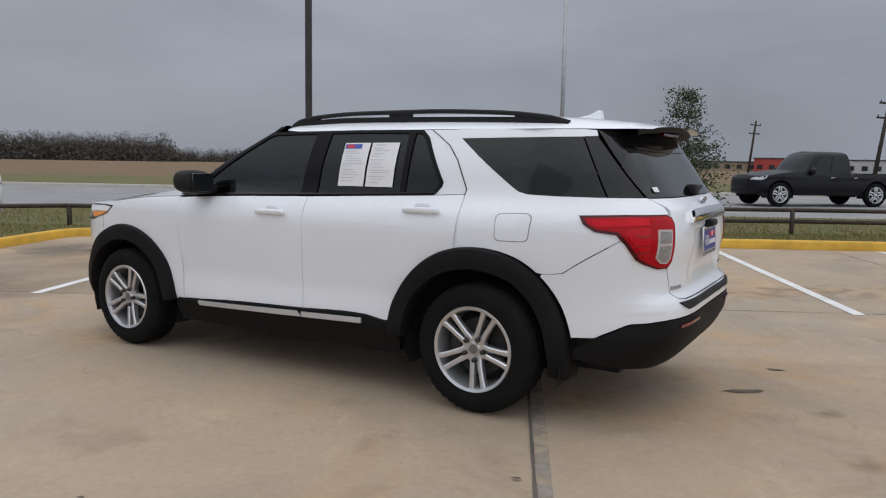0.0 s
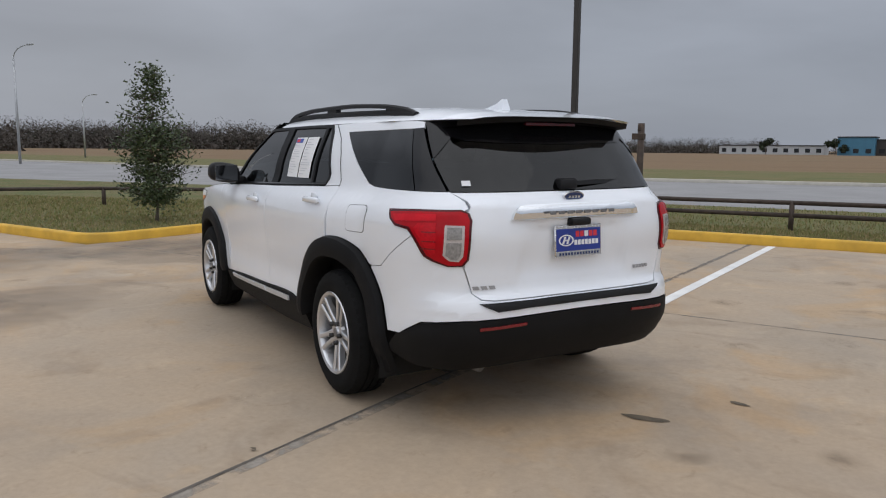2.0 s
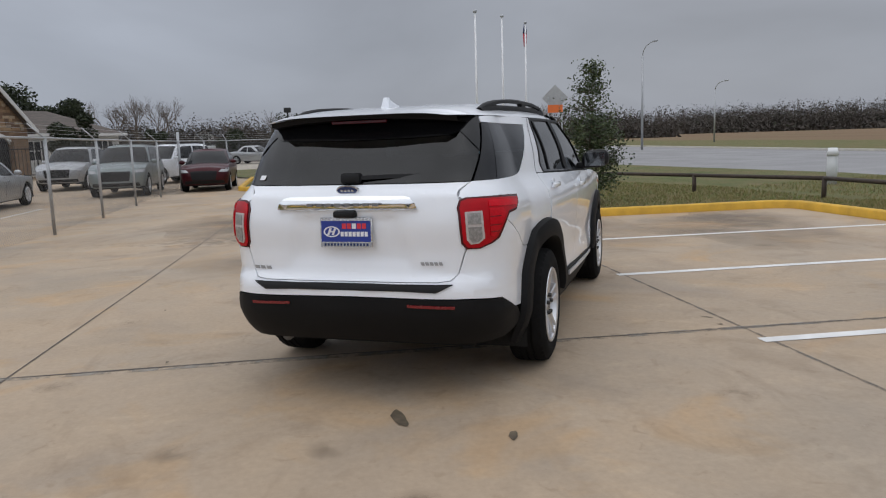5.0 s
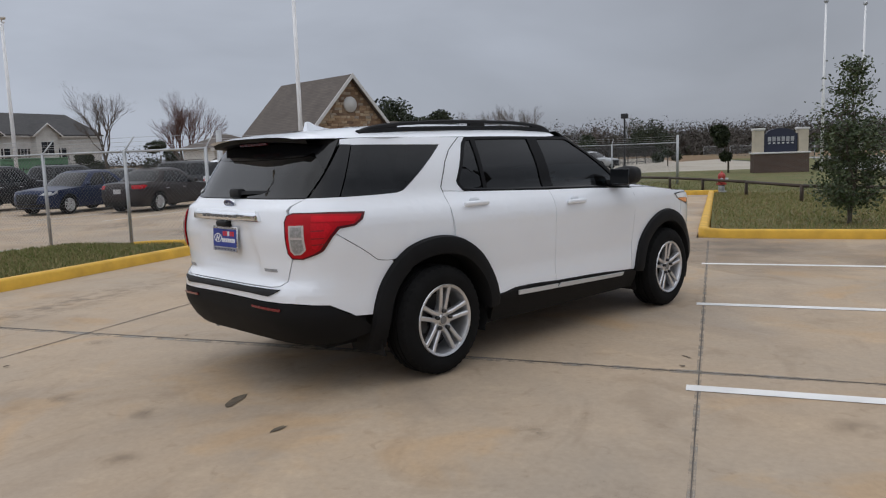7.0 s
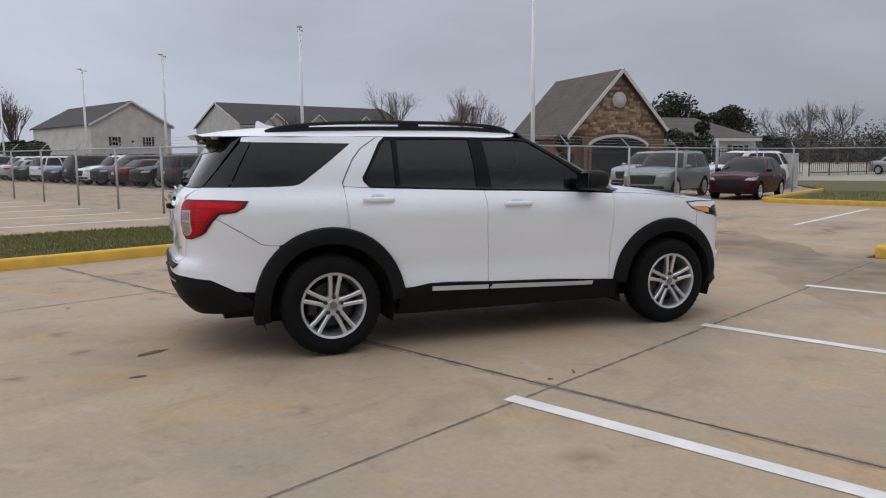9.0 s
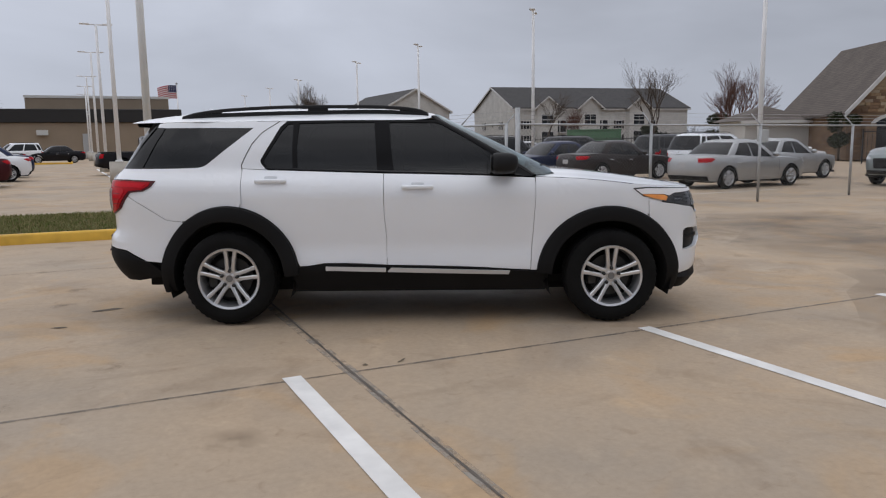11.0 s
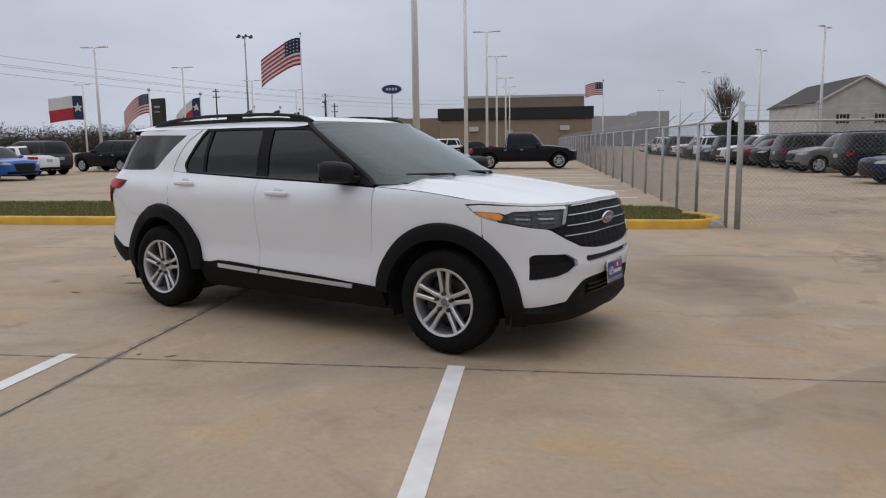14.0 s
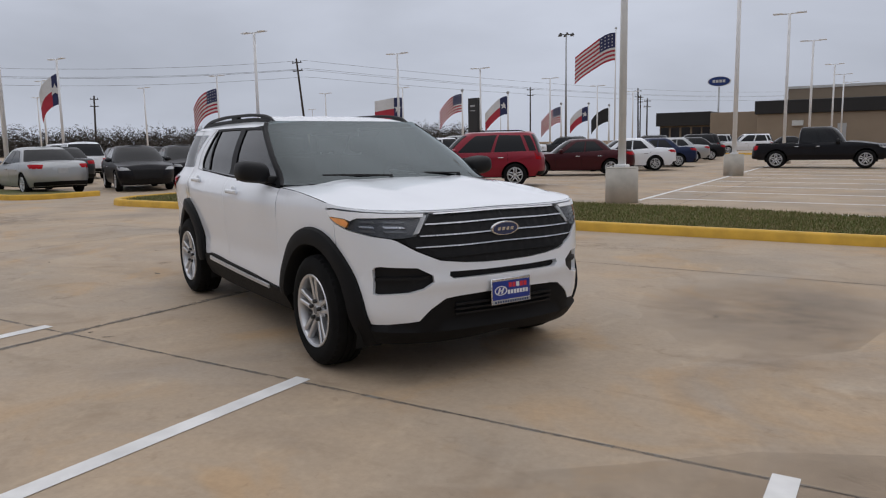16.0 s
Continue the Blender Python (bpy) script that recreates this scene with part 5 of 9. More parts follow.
def coursed(name, scale_row, colours, mortar, row, width, bump=0.006):
    """Siding, shingles or brick courses as fine relief on far walls."""
    mat, n, l, b = nodes_of(name)
    tc, br = n.new("ShaderNodeTexCoord"), n.new("ShaderNodeTexBrick")
    mp = n.new("ShaderNodeMapping")
    l.new(tc.outputs["Object"], mp.inputs[0])
    sep, com = n.new("ShaderNodeSeparateXYZ"), n.new("ShaderNodeCombineXYZ")
    add = n.new("ShaderNodeMath")
    l.new(mp.outputs[0], sep.inputs[0])
    l.new(sep.outputs["X"], add.inputs[0])
    l.new(sep.outputs["Y"], add.inputs[1])
    l.new(add.outputs[0], com.inputs["X"])
    l.new(sep.outputs["Z"], com.inputs["Y"])
    l.new(com.outputs[0], br.inputs["Vector"])
    br.inputs["Color1"].default_value, br.inputs["Color2"].default_value = (*colours[0], 1), (*colours[1], 1)
    br.inputs["Mortar"].default_value = (*mortar, 1)
    br.inputs["Scale"].default_value, br.inputs["Mortar Size"].default_value = scale_row, 0.012
    br.inputs["Brick Width"].default_value, br.inputs["Row Height"].default_value = width, row
    v = noise_node(n, l, 0.7, 4)
    r2 = ramp(n, l, v.outputs["Fac"], [(0.3, (0.86, 0.86, 0.86)), (0.7, (1.1, 1.1, 1.1))])
    l.new(mixed(n, l, "MULTIPLY", br.outputs["Color"], r2.outputs[0], 1.0), b.inputs["Base Color"])
    b.inputs["Roughness"].default_value = 0.85
    bumped(n, l, b, br.outputs["Fac"], -0.6, bump)
    MATS[name] = mat
    return mat


GRASS = by_island("grass_blades", [(0.0, (0.34, 0.26, 0.14)), (0.40, (0.28, 0.225, 0.105)), (0.60, (0.20, 0.20, 0.07)), (1.0, (0.135, 0.17, 0.048))], 0.8)
GREEN_GRASS = by_island("green_grass_blades", [(0.0, (0.32, 0.25, 0.13)), (0.35, (0.23, 0.205, 0.09)), (0.6, (0.17, 0.18, 0.062)), (1.0, (0.115, 0.15, 0.04))], 0.8)
HOLLY = by_island("holly_leaves", [(0.0, (0.030, 0.048, 0.016)), (0.6, (0.050, 0.072, 0.026)), (1.0, (0.085, 0.105, 0.045))], 0.45, 0.4)
DARK_LEAF = by_island("dark_evergreen_leaves", [(0.0, (0.016, 0.022, 0.010)), (0.7, (0.028, 0.038, 0.016)), (1.0, (0.045, 0.055, 0.024))], 0.6, 0.3)
# far woods: browns lightened to put the haze of distance into the colour
HAZED_WOODS = by_island("winter_woods", [(0.0, (0.066, 0.057, 0.051)), (0.5, (0.090, 0.078, 0.068)), (0.85, (0.110, 0.098, 0.086)), (1.0, (0.056, 0.060, 0.043))], 0.95, 0.1, 1.0)
TWIG = plain("bare_twigs", (0.105, 0.082, 0.066), 0.9, 0, 0.2, 2.0)
RED_TWIG = plain("reddish_twigs", (0.115, 0.055, 0.042), 0.9, 0, 0.25, 2.0)
BARK = plain("grey_bark", (0.10, 0.082, 0.066), 0.9, 0, 0.25, 9.0, bump=0.004)
SIDING = coursed("pale_lap_siding", 1.0, ((0.60, 0.59, 0.56), (0.58, 0.57, 0.54)), (0.46, 0.45, 0.42), 0.16, 9.0)
SHINGLE = coursed("dark_shingles", 1.0, ((0.040, 0.038, 0.040), (0.060, 0.056, 0.055)), (0.028, 0.028, 0.028), 0.14, 0.3)
BROWN_SHINGLE = coursed("brown_shingles", 1.0, ((0.098, 0.080, 0.068), (0.128, 0.105, 0.090)), (0.06, 0.05, 0.045), 0.14, 0.3)
STONE = coursed("ledge_stone_wall", 1.0, ((0.26, 0.175, 0.105), (0.18, 0.110, 0.070)), (0.14, 0.10, 0.075), 0.17, 0.55, 0.03)
BRICK = coursed("brown_brick", 1.0, ((0.105, 0.062, 0.045), (0.078, 0.045, 0.034)), (0.12, 0.10, 0.085), 0.075, 0.22)
TRIM = plain("white_house_trim", (0.62, 0.61, 0.59), 0.7, 0, 0.05, 2.0)
CREAM = plain("cream_stucco", (0.52, 0.46, 0.36), 0.85, 0, 0.08, 2.0, bump=0.004)
NAVY = plain("navy_sign_face", (0.022, 0.026, 0.050), 0.4, 0, 0.1, 3.0)
# window glass, and the painted shade of porch and balcony openings
GLASS_AND_SHADE = plain("dark_house_glass", (0.02, 0.022, 0.026), 0.08, 0, 0.2, 1.0)
TAN_WALL = plain("tan_stucco", (0.285, 0.225, 0.165), 0.9, 0, 0.06, 0.4, bump=0.004, fine=6.0)
DARK_PANEL = plain("black_metal_panel", (0.016, 0.015, 0.015), 0.45, 0, 0.1, 0.8)
PALE_WALL = plain("pale_warehouse_wall", (0.42, 0.43, 0.44), 0.8, 0, 0.06, 0.2)
IRON = plain("black_iron", (0.012, 0.012, 0.013), 0.5, 0, 0.15, 6.0)
HYDRANT_RED = plain("red_hydrant_paint", (0.36, 0.045, 0.035), 0.5, 0, 0.15, 12.0)
ORANGE = plain("orange_sign", (0.75, 0.16, 0.03), 0.6, 0, 0.06, 4.0)
SIGN_BACK = plain("bare_sign_back", (0.40, 0.40, 0.39), 0.5, 0.3, 0.08, 4.0)
CREOSOTE = plain("creosoted_timber", (0.045, 0.036, 0.030), 0.9, 0, 0.25, 6.0)
FLAG_RED = plain("flag_red", (0.42, 0.035, 0.055), 0.8, 0, 0.08, 3.0)
FLAG_WHITE = plain("flag_white", (0.66, 0.66, 0.66), 0.8, 0, 0.05, 3.0)
FLAG_BLUE = plain("flag_blue", (0.028, 0.035, 0.105), 0.8, 0, 0.08, 3.0)
SIGN_BLUE = plain("blue_oval_sign", (0.015, 0.045, 0.20), 0.3, 0, 0.06, 3.0)
CABINET_GREY = plain("pale_cabinet", (0.55, 0.56, 0.55), 0.5, 0, 0.06, 3.0)
rng = random.Random(11)


def empty(name, m, label, category, group="", kind=""):
    ob = new(name)
    ob.matrix_world = m
    return tagged(ob, label, category, group, kind)


# ---- kerbs, grass, markings ----
kerb([(-90, -7.55, 0), (6.58, -7.55, 0)] + arc(6.58, -7.05, 0.5, -90, 0, 5)[1:] + [(7.08, -2.2, 0)] + arc(7.58, -2.2, 0.5, 180, 90, 5)[1:] + [(19.75, -1.78, 0)])
kerb([(20.0, -2.0, 0), (20.0, 3.9, 0)] + arc(20.75, 3.9, 0.75, 180, 95, 5)[1:] + [(28.5, 5.1, 0)])
kerb([(-13.0, 9.6, 0)] + arc(-11.85, 7.55, 1.15, 180, 270, 7) + [(4.0, 6.5, 0)] + arc(4.0, 7.35, 0.85, -90, 60, 7)[1:])
kerb([(-16.2, 8.6, 0)] + arc(-17.2, 7.4, 1.0, 0, -90, 6) + [(-26, 6.4, 0)])
kerb([(-9.5, 62, 0), (-3.2, 62, 0), (-3.2, 66, 0)], "pale yellow kerb of a far planting bed")
kerb([(-60, -31.5, 0), (0, -31, 0), (40, -30.5, 0), (90, -30, 0)], "grey road kerb beside the green verge")
grey_kerb = [o for o in bpy.data.objects if o.get("label", "").startswith("grey road kerb")][0]
grey_kerb.data.materials[0] = CAST

sheet("turf", [(-90, -7.6), (6.61, -7.6), (7.12, -7.1), (7.12, -2.2), (7.56, -1.83), (19.95, -1.83), (19.95, 3.9), (21, 4.6), (29, 5.0), (40, 11), (44, 1), (46, -4.5), (42, -9), (16, -15.2), (4, -14.9), (-90, -14.4)],
      0.055, TURF, "patchy brown and green winter turf", "grass")
ISLAND = [(-11.85, 6.5), (4.0, 6.58), (4.7, 7.25), (4.55, 8.05), (4.45, 9.5), (1.5, 10.3), (-7, 10.5), (-11.6, 10.3), (-12.9, 9.6), (-12.9, 7.55), (-12.55, 6.9)]
sheet("turf", ISLAND, 0.10, GREEN, "short green and brown turf on a kerbed island", "grass")
sheet("turf", [(-17.2, 6.5), (-16.55, 6.75), (-16.3, 7.4), (-16.3, 8.6), (-26, 8.6), (-26, 6.5)], 0.10, TURF, "dry turf on a small kerbed island", "grass")
sheet("road", [(-400, -14.4), (-90, -14.4), (4, -14.9), (16, -15.4), (44, -9), (90, -2), (90, -29.9), (40, -30.4), (0, -30.9), (-60, -31.4), (-400, -34)], -0.005, ROADWAY, "grey concrete road past the lot", "road")
sheet("road", [(46, -4.5), (44, 1), (40, 11), (46, 24), (120, 42), (120, 8), (80, 2), (90, -2), (60, -7)], -0.002, FAR_CONCRETE, "pale concrete entrance drive", "road")
sheet("turf", [(-600, -36), (-60, -31.6), (0, -31.1), (40, -30.6), (90, -30.1), (400, -26), (400, -52), (0, -52), (-600, -60)], 0.05, GREEN, "green grass verge beyond the road", "grass")
sheet("turf", [(44.5, -8.3), (46, -4.8), (60, -7.3), (88, -2.6), (88, -9), (60, -15)], 0.055, TURF, "turf round the entrance sign", "grass")


def grass_blades(name, poly, per_m2, height, mat, label, seed, z):
    r = random.Random(seed)
    x0, x1 = min(p[0] for p in poly), max(p[0] for p in poly)
    y0, y1 = min(p[1] for p in poly), max(p[1] for p in poly)
    vs, fs = [], []
    for _ in range(int(per_m2 * (x1 - x0) * (y1 - y0))):
        x, y = r.uniform(x0, x1), r.uniform(y0, y1)
        if not inside(poly, x, y):
            continue
        a, h, w = r.uniform(0, 6.28), height * r.uniform(0.5, 1.4), r.uniform(0.006, 0.013)
        dx, dy = w * math.cos(a), w * math.sin(a)
        lx, ly = r.gauss(0, 0.4) * h, r.gauss(0, 0.4) * h
        k = len(vs)
        vs += [(x - dx, y - dy, z), (x + dx, y + dy, z), (x + lx, y + ly, z + h)]
        fs.append((k, k + 1, k + 2))
    return tagged(link_mesh(name, vs, fs, mat), label, "grass", kind="stuff")


grass_blades("grass", [(-13, -7.68), (6.66, -7.68), (7.16, -7.1), (7.16, -9.6), (-13, -9.8)], 900, 0.05, GRASS, "short patchy winter grass by the kerb", 1, 0.05)
grass_blades("grass", [(7.18, -7.0), (7.18, -2.2), (7.56, -1.88), (19.9, -1.88), (19.9, -6), (12, -9), (7.18, -9)], 420, 0.055, GRASS, "short patchy winter grass round the tree", 2, 0.05)
grass_blades("grass", [(20.1, -6), (20.1, 3.9), (28, 4.8), (30, -2)], 130, 0.06, GREEN_GRASS, "greener short grass beside the pipe rail", 3, 0.05)
grass_blades("grass", ISLAND, 1100, 0.05, GREEN_GRASS, "short green and brown grass on the island", 4, 0.095)
grass_blades("grass", [(-13, -9.8), (8, -9.6), (12, -9.2), (14, -14.8), (-13, -14.3)], 160, 0.06, GRASS, "short winter grass beyond the rail", 5, 0.05)


def stripe(x0, y0, x1, y1, w=0.11, mat=None, label="white painted stall line", name="stall_line", group="stall lines"):
    d = Vector((x1 - x0, y1 - y0, 0)).normalized()
    s = Vector((-d.y, d.x, 0)) * w / 2
    a, b = Vector((x0, y0, 0)), Vector((x1, y1, 0))
    ob = sheet(name, [tuple(p)[:2] for p in (a - s, b - s, b + s, a + s)], 0.004, mat or LINE_PAINT, label, "road marking")
    ob["group"] = group
    return ob


for x in (-20.9, -18.2, -15.4, -12.7, -9.95, -7.20, -4.46, -1.695, 1.075, 3.89):
    stripe(x, -1.74, x, -7.4, 0.118)
stripe(12.15, 1.0, 18.7, 1.05)
stripe(-1.1, 12.7, -1.7, 46, 0.12)
for k in range(14):
    y = 10.75 + 2.72 * k
    stripe(-1.1 if k else 0.5, y, 4.3, y + 0.05, 0.15, LINE_PAINT, "white painted stall line")
for k in range(12):
    y = 9.3 + 2.75 * k
    stripe(10.5, y, 15.6, y + 0.1, 0.10, WORN_PAINT, "worn white stall line")
for k in range(8):
    y = 9.6 + 2.75 * k
    stripe(-9.6, y + 5.5, -5.0, y + 5.5, 0.10, WORN_PAINT, "worn white stall line")


def scuffed(name, colour, lo, hi, scale, stretch=(1, 1, 1)):
    """A thin worn layer that breaks up into patches."""
    mat, n, l, b = nodes_of(name)
    out = [k for k in n if k.bl_idname == "ShaderNodeOutputMaterial"][0]
    tr, mx = n.new("ShaderNodeBsdfTransparent"), n.new("ShaderNodeMixShader")
    no = noise_node(n, l, scale, 4, 0.65, stretch=stretch)
    r = ramp(n, l, no.outputs["Fac"], [(lo, (0, 0, 0)), (hi, (.8, .8, .8))])
    b.inputs["Base Color"].default_value, b.inputs["Roughness"].default_value = (*colour, 1), 0.85
    l.new(r.outputs[0], mx.inputs[0])
    l.new(tr.outputs[0], mx.inputs[1])
    l.new(b.outputs[0], mx.inputs[2])
    l.new(mx.outputs[0], out.inputs[0])
    return mat


JOINT_EDGE = scuffed("worn_grey_joint_edge", (0.325, 0.295, 0.255), 0.40, 0.66, 5.0)


def seam(pts, w=0.022, edge=0.0):
    if edge:
        worn = stripe(*pts[0], *pts[-1], edge, JOINT_EDGE, "greyish worn edge along a sealed joint", "joint_edge", "")
        worn["kind"] = "structure"
        for v in worn.data.vertices:
            v.co.z -= .0022
    bm = bmesh.new()
    r = random.Random(len(pts) + int(pts[0][0] * 10))
    line = []
    for (ax, ay), (bx, by) in zip(pts, pts[1:]):
        n = max(2, int(math.hypot(bx - ax, by - ay) / 0.18))
        line += [(ax + (bx - ax) * k / n, ay + (by - ay) * k / n) for k in range(n)]
    line.append(pts[-1])
    prev = None
    for i, (x, y) in enumerate(line):
        q = line[min(i + 1, len(line) - 1)]
        p = line[max(i - 1, 0)]
        d = Vector((q[0] - p[0], q[1] - p[1], 0)).normalized()
        s = Vector((-d.y, d.x, 0))
        ww = w * r.uniform(0.6, 1.25) / 2
        cur = (bm.verts.new(Vector((x, y, 0.0035)) + s * ww), bm.verts.new(Vector((x, y, 0.0035)) - s * ww))
        if prev:
            bm.faces.new((prev[0], prev[1], cur[1], cur[0]))
        prev = cur
    bmesh.ops.recalc_face_normals(bm, faces=bm.faces)
    if bm.faces[:][0].normal.z < 0:
        bmesh.ops.reverse_faces(bm, faces=bm.faces)
    return tagged(part("joint", bm, JOINT, smooth=False), "dark sealed joint in the concrete", "joint", kind="structure")


seam([(-1.36, -7.5), (-1.33, -1.8)], 0.020, .075)
seam([(-1.33, -1.8), (-1.29, 1.2), (-1.34, 6.15)], 0.018, .09)
seam([(-40, -1.86), (6.6, -1.80)], 0.0075, .035)
seam([(-40, 3.4), (18, 3.4)], 0.014)
seam([(6.95, -1.5), (6.95, 6.3)], 0.008)
seam([(-6.4, -7.5), (-6.4, 6.15)], 0.012)
seam([(-11.6, -7.5), (-11.6, 6.15)], 0.012)
seam([(12.2, -1.6), (12.2, 6.1)], 0.012)
seam([(0, 10.3), (0.2, 60)], 0.02)
seam([(9.2, 6.1), (9.2, 60)], 0.02)


def blotch(name, x, y, a, b, turn, mat, label, category="stain", jag=0.22, seed=1, z=0.0042):
    r = random.Random(seed)
    n = 22
    ph = [r.uniform(0, 6.28) for _ in range(4)]
    pts = []
    for k in range(n):
        t = 2 * math.pi * k / n
        q = 1 + jag * (math.sin(2 * t + ph[0]) * 0.5 + math.sin(3 * t + ph[1]) * 0.4 + math.sin(5 * t + ph[2]) * 0.3 + math.sin(9 * t + ph[3]) * 0.2)
        u, v = a * q * math.cos(t), b * q * math.sin(t)
        c, s = math.cos(radians(turn)), math.sin(radians(turn))
        pts.append((x + u * c - v * s, y + u * s + v * c))
    return sheet(name, pts, z, mat, label, category)


def soft_film(name, colour, strength, scale=5.0, lo=0.42, hi=0.62):
    """A thin film, of oil or plain darker colour, that fades out towards its rim."""
    mat, n, l, b = nodes_of(name)
    out = [k for k in n if k.bl_idname == "ShaderNodeOutputMaterial"][0]
    tr, mx = n.new("ShaderNodeBsdfTransparent"), n.new("ShaderNodeMixShader")
    tc, gr = n.new("ShaderNodeTexCoord"), n.new("ShaderNodeTexGradient")
    gr.gradient_type = "SPHERICAL"
    mp = n.new("ShaderNodeMapping")
    mp.inputs["Location"].default_value, mp.inputs["Scale"].default_value = (-1, -1, 0), (2, 2, 0)
    l.new(tc.outputs["Generated"], mp.inputs[0])
    l.new(mp.outputs[0], gr.inputs[0])
    no = noise_node(n, l, scale, 4, 0.65)
    m1 = n.new("ShaderNodeMath")
    m1.operation = "MULTIPLY"
    l.new(gr.outputs["Fac"], m1.inputs[0])
    r = ramp(n, l, no.outputs["Fac"], [(lo, (0, 0, 0)), (hi, (1, 1, 1))])
    l.new(r.outputs[0], m1.inputs[1])
    m2 = n.new("ShaderNodeMath")
    m2.operation, m2.use_clamp = "MULTIPLY", True
    m2.inputs[1].default_value = strength
    l.new(m1.outputs[0], m2.inputs[0])
    b.inputs["Base Color"].default_value, b.inputs["Roughness"].default_value = (*colour, 1), 0.7
    l.new(m2.outputs[0], mx.inputs[0])
    l.new(tr.outputs[0], mx.inputs[1])
    l.new(b.outputs[0], mx.inputs[2])
    l.new(mx.outputs[0], out.inputs[0])
    return mat


FILM = soft_film("faint_oil_film", (0.16, 0.115, 0.075), 0.36)
# broad brownish film that darkens the ground
DARKER_FILM = soft_film("traffic_grime_film", (0.21, 0.165, 0.125), 0.85, 0.9, 0.22, 0.72)
DAMP = soft_film("damp_film", (0.20, 0.165, 0.13), 0.4)
blotch("oil_spot", -2.64, .89, .115, .040, 8, STAIN, "dark leaf-shaped oil spot", seed=3)
blotch("oil_spot", -3.005, .352, .062, .020, -10, STAIN, "small dark oil spot", seed=5)
blotch("oil_spot", -1.20, -1.70, .022, .013, 20, STAIN, "small dark spot beside a joint", seed=6, jag=0.6)
blotch("oil_spot", -.95, -1.72, .035, .012, 40, STAIN, "small dark spot beside a joint", seed=8, jag=0.7)
for i, (x, y, a) in enumerate([(-2.68, -1.0, .16), (-2.99, 1.27, .14), (-2.87, 2.0, .16), (-3.3, -1.5, .2), (-3.6, .9, .15), (-4.1, -.7, .18), (-2.2, -2.6, .2), (-4.6, 1.6, .14), (-1.6, 3.0, .15), (.2, 3.0, .12),
                               (2.1, 2.2, .16), (3.3, -2.4, .2), (2.5, -4.3, .18), (-.4, -4.6, .2), (-3.0, -4.4, .2), (4.6, .6, .2), (5.4, 2.4, .18), (-5.2, 4.4, .16), (-.6, 1.9, .12), (-3.2, 3.4, .12), (-2.0, 4.4, .13)]):
    blotch("faint_stain", x, y, a, a * 0.8, 30 * i, FILM, "faint round oil mark on the concrete", seed=20 + i, jag=0.1, z=0.003)
for i, (x, y, a, b, tn) in enumerate([(6.3, -.9, 1.6, .35, 5), (9.5, 1.6, 2.2, .6, 10), (12.5, 2.9, 1.5, .5, 0), (11, 0, 1.8, .4, 0), (7.6, 9.6, 1.5, 1.2, 20), (9.5, 13, 2.5, .8, 30), (-4.5, -3.0, 2.0, .5, 20),
                                       (0.0, 4.8, 2.0, .5, 0), (-12, 3, 3, 1, 10), (-17, 1, 3, .8, 0), (6, 3, 2.4, .7, 70),
                                       (5.6, -2.4, 2.6, 1.9, 15), (4.4, -4.9, 2.3, 1.5, -10), (7.2, .8, 2.6, 1.8, 40), (3.4, 1.9, 1.8, 1.1, 65), (5.8, -5.8, 1.6, 1.1, 0), (8.6, 3.2, 2.6, 1.8, 20)]):
    blotch("damp_patch", x, y, a, b, tn, DARKER_FILM if i > 10 else DAMP, "faint darker patch on the concrete", seed=60 + i, jag=0.25, z=0.0008 + 0.00011 * i)
for i, (x, y) in enumerate([(-1.22, 2.39), (-3.9, 2.6), (-2.4, 3.1), (.6, 2.8), (-4.9, .2), (3.0, 1.2), (-2.2, 5.0), (4.9, -3.6)]):
    bm = bmesh.new()
    a = rng.uniform(0, 6.28)
    vs = [bm.verts.new((x + .022 * math.cos(a + t) * k, y + .022 * math.sin(a + t) * k, .006 + zz)) for t, k, zz in ((0, 1.4, .004), (1.2, .6, .008), (3.14, 1.3, .002), (4.3, .6, .010))]
    bm.faces.new(vs)
    tagged(part("dry_leaf", bm, STAIN), "small dry brown leaf on the concrete", "leaf", "dry leaves")


# ---- pipe rails ----
def pipe_rail(pts, heights, label, r=0.045, double=False):
    th = empty("pipe_rail_fence", pose(pts[0][0], pts[0][1], 0.05), label, "fence")
    o = Vector((pts[0][0], pts[0][1], 0.05))
    for x, y in pts:
        bm = bmesh.new()
        add_tube(bm, Vector((x, y, 0)) - o, Vector((x, y, max(heights) + .02)) - o, r * 1.1, seg=12)
        part("post", bm, RUSTY, th, angle=50)
    for h in heights:
        for (ax, ay), (bx, by) in zip(pts, pts[1:]):
            bm = bmesh.new()
            add_tube(bm, Vector((ax, ay, h)) - o, Vector((bx, by, h)) - o, r, seg=12)
            part("rail", bm, RUSTY, th, angle=50)
    return th


pipe_rail([(26.6, 1.55), (24.3, 1.1), (23, -.3), (21, -1.5), (18.45, -2.8), (15.4, -4.05), (13.8, -6.0), (11, -7.5), (8.0, -8.9), (4.6, -8.85), (1.5, -9.35)], (0.47,), "rusty single pipe rail on short posts across the turf")
pipe_rail([(.8, -9.4), (-1.6, -9.42), (-6.5, -9.5), (-11.5, -9.55), (-16.5, -9.6), (-21.5, -9.65)], (0.55, 0.33), "rusty double pipe rail on short posts along the road", 0.04)
gp = empty("gate_post", pose(1.15, -9.4, 0.04), "tall rusty pipe gate post with a lock box", "post")
bm = bmesh.new()
add_tube(bm, (0, 0, 0), (0, 0, 1.93), .065, seg=14)
part("post", bm, RUSTY, gp)
bm = bmesh.new()
add_box(bm, -.07, .16, -.07, .07, 1.62, 1.74, bevel=.01)
add_box(bm, -.02, .05, -.07, .07, 1.78, 1.90, bevel=.01)
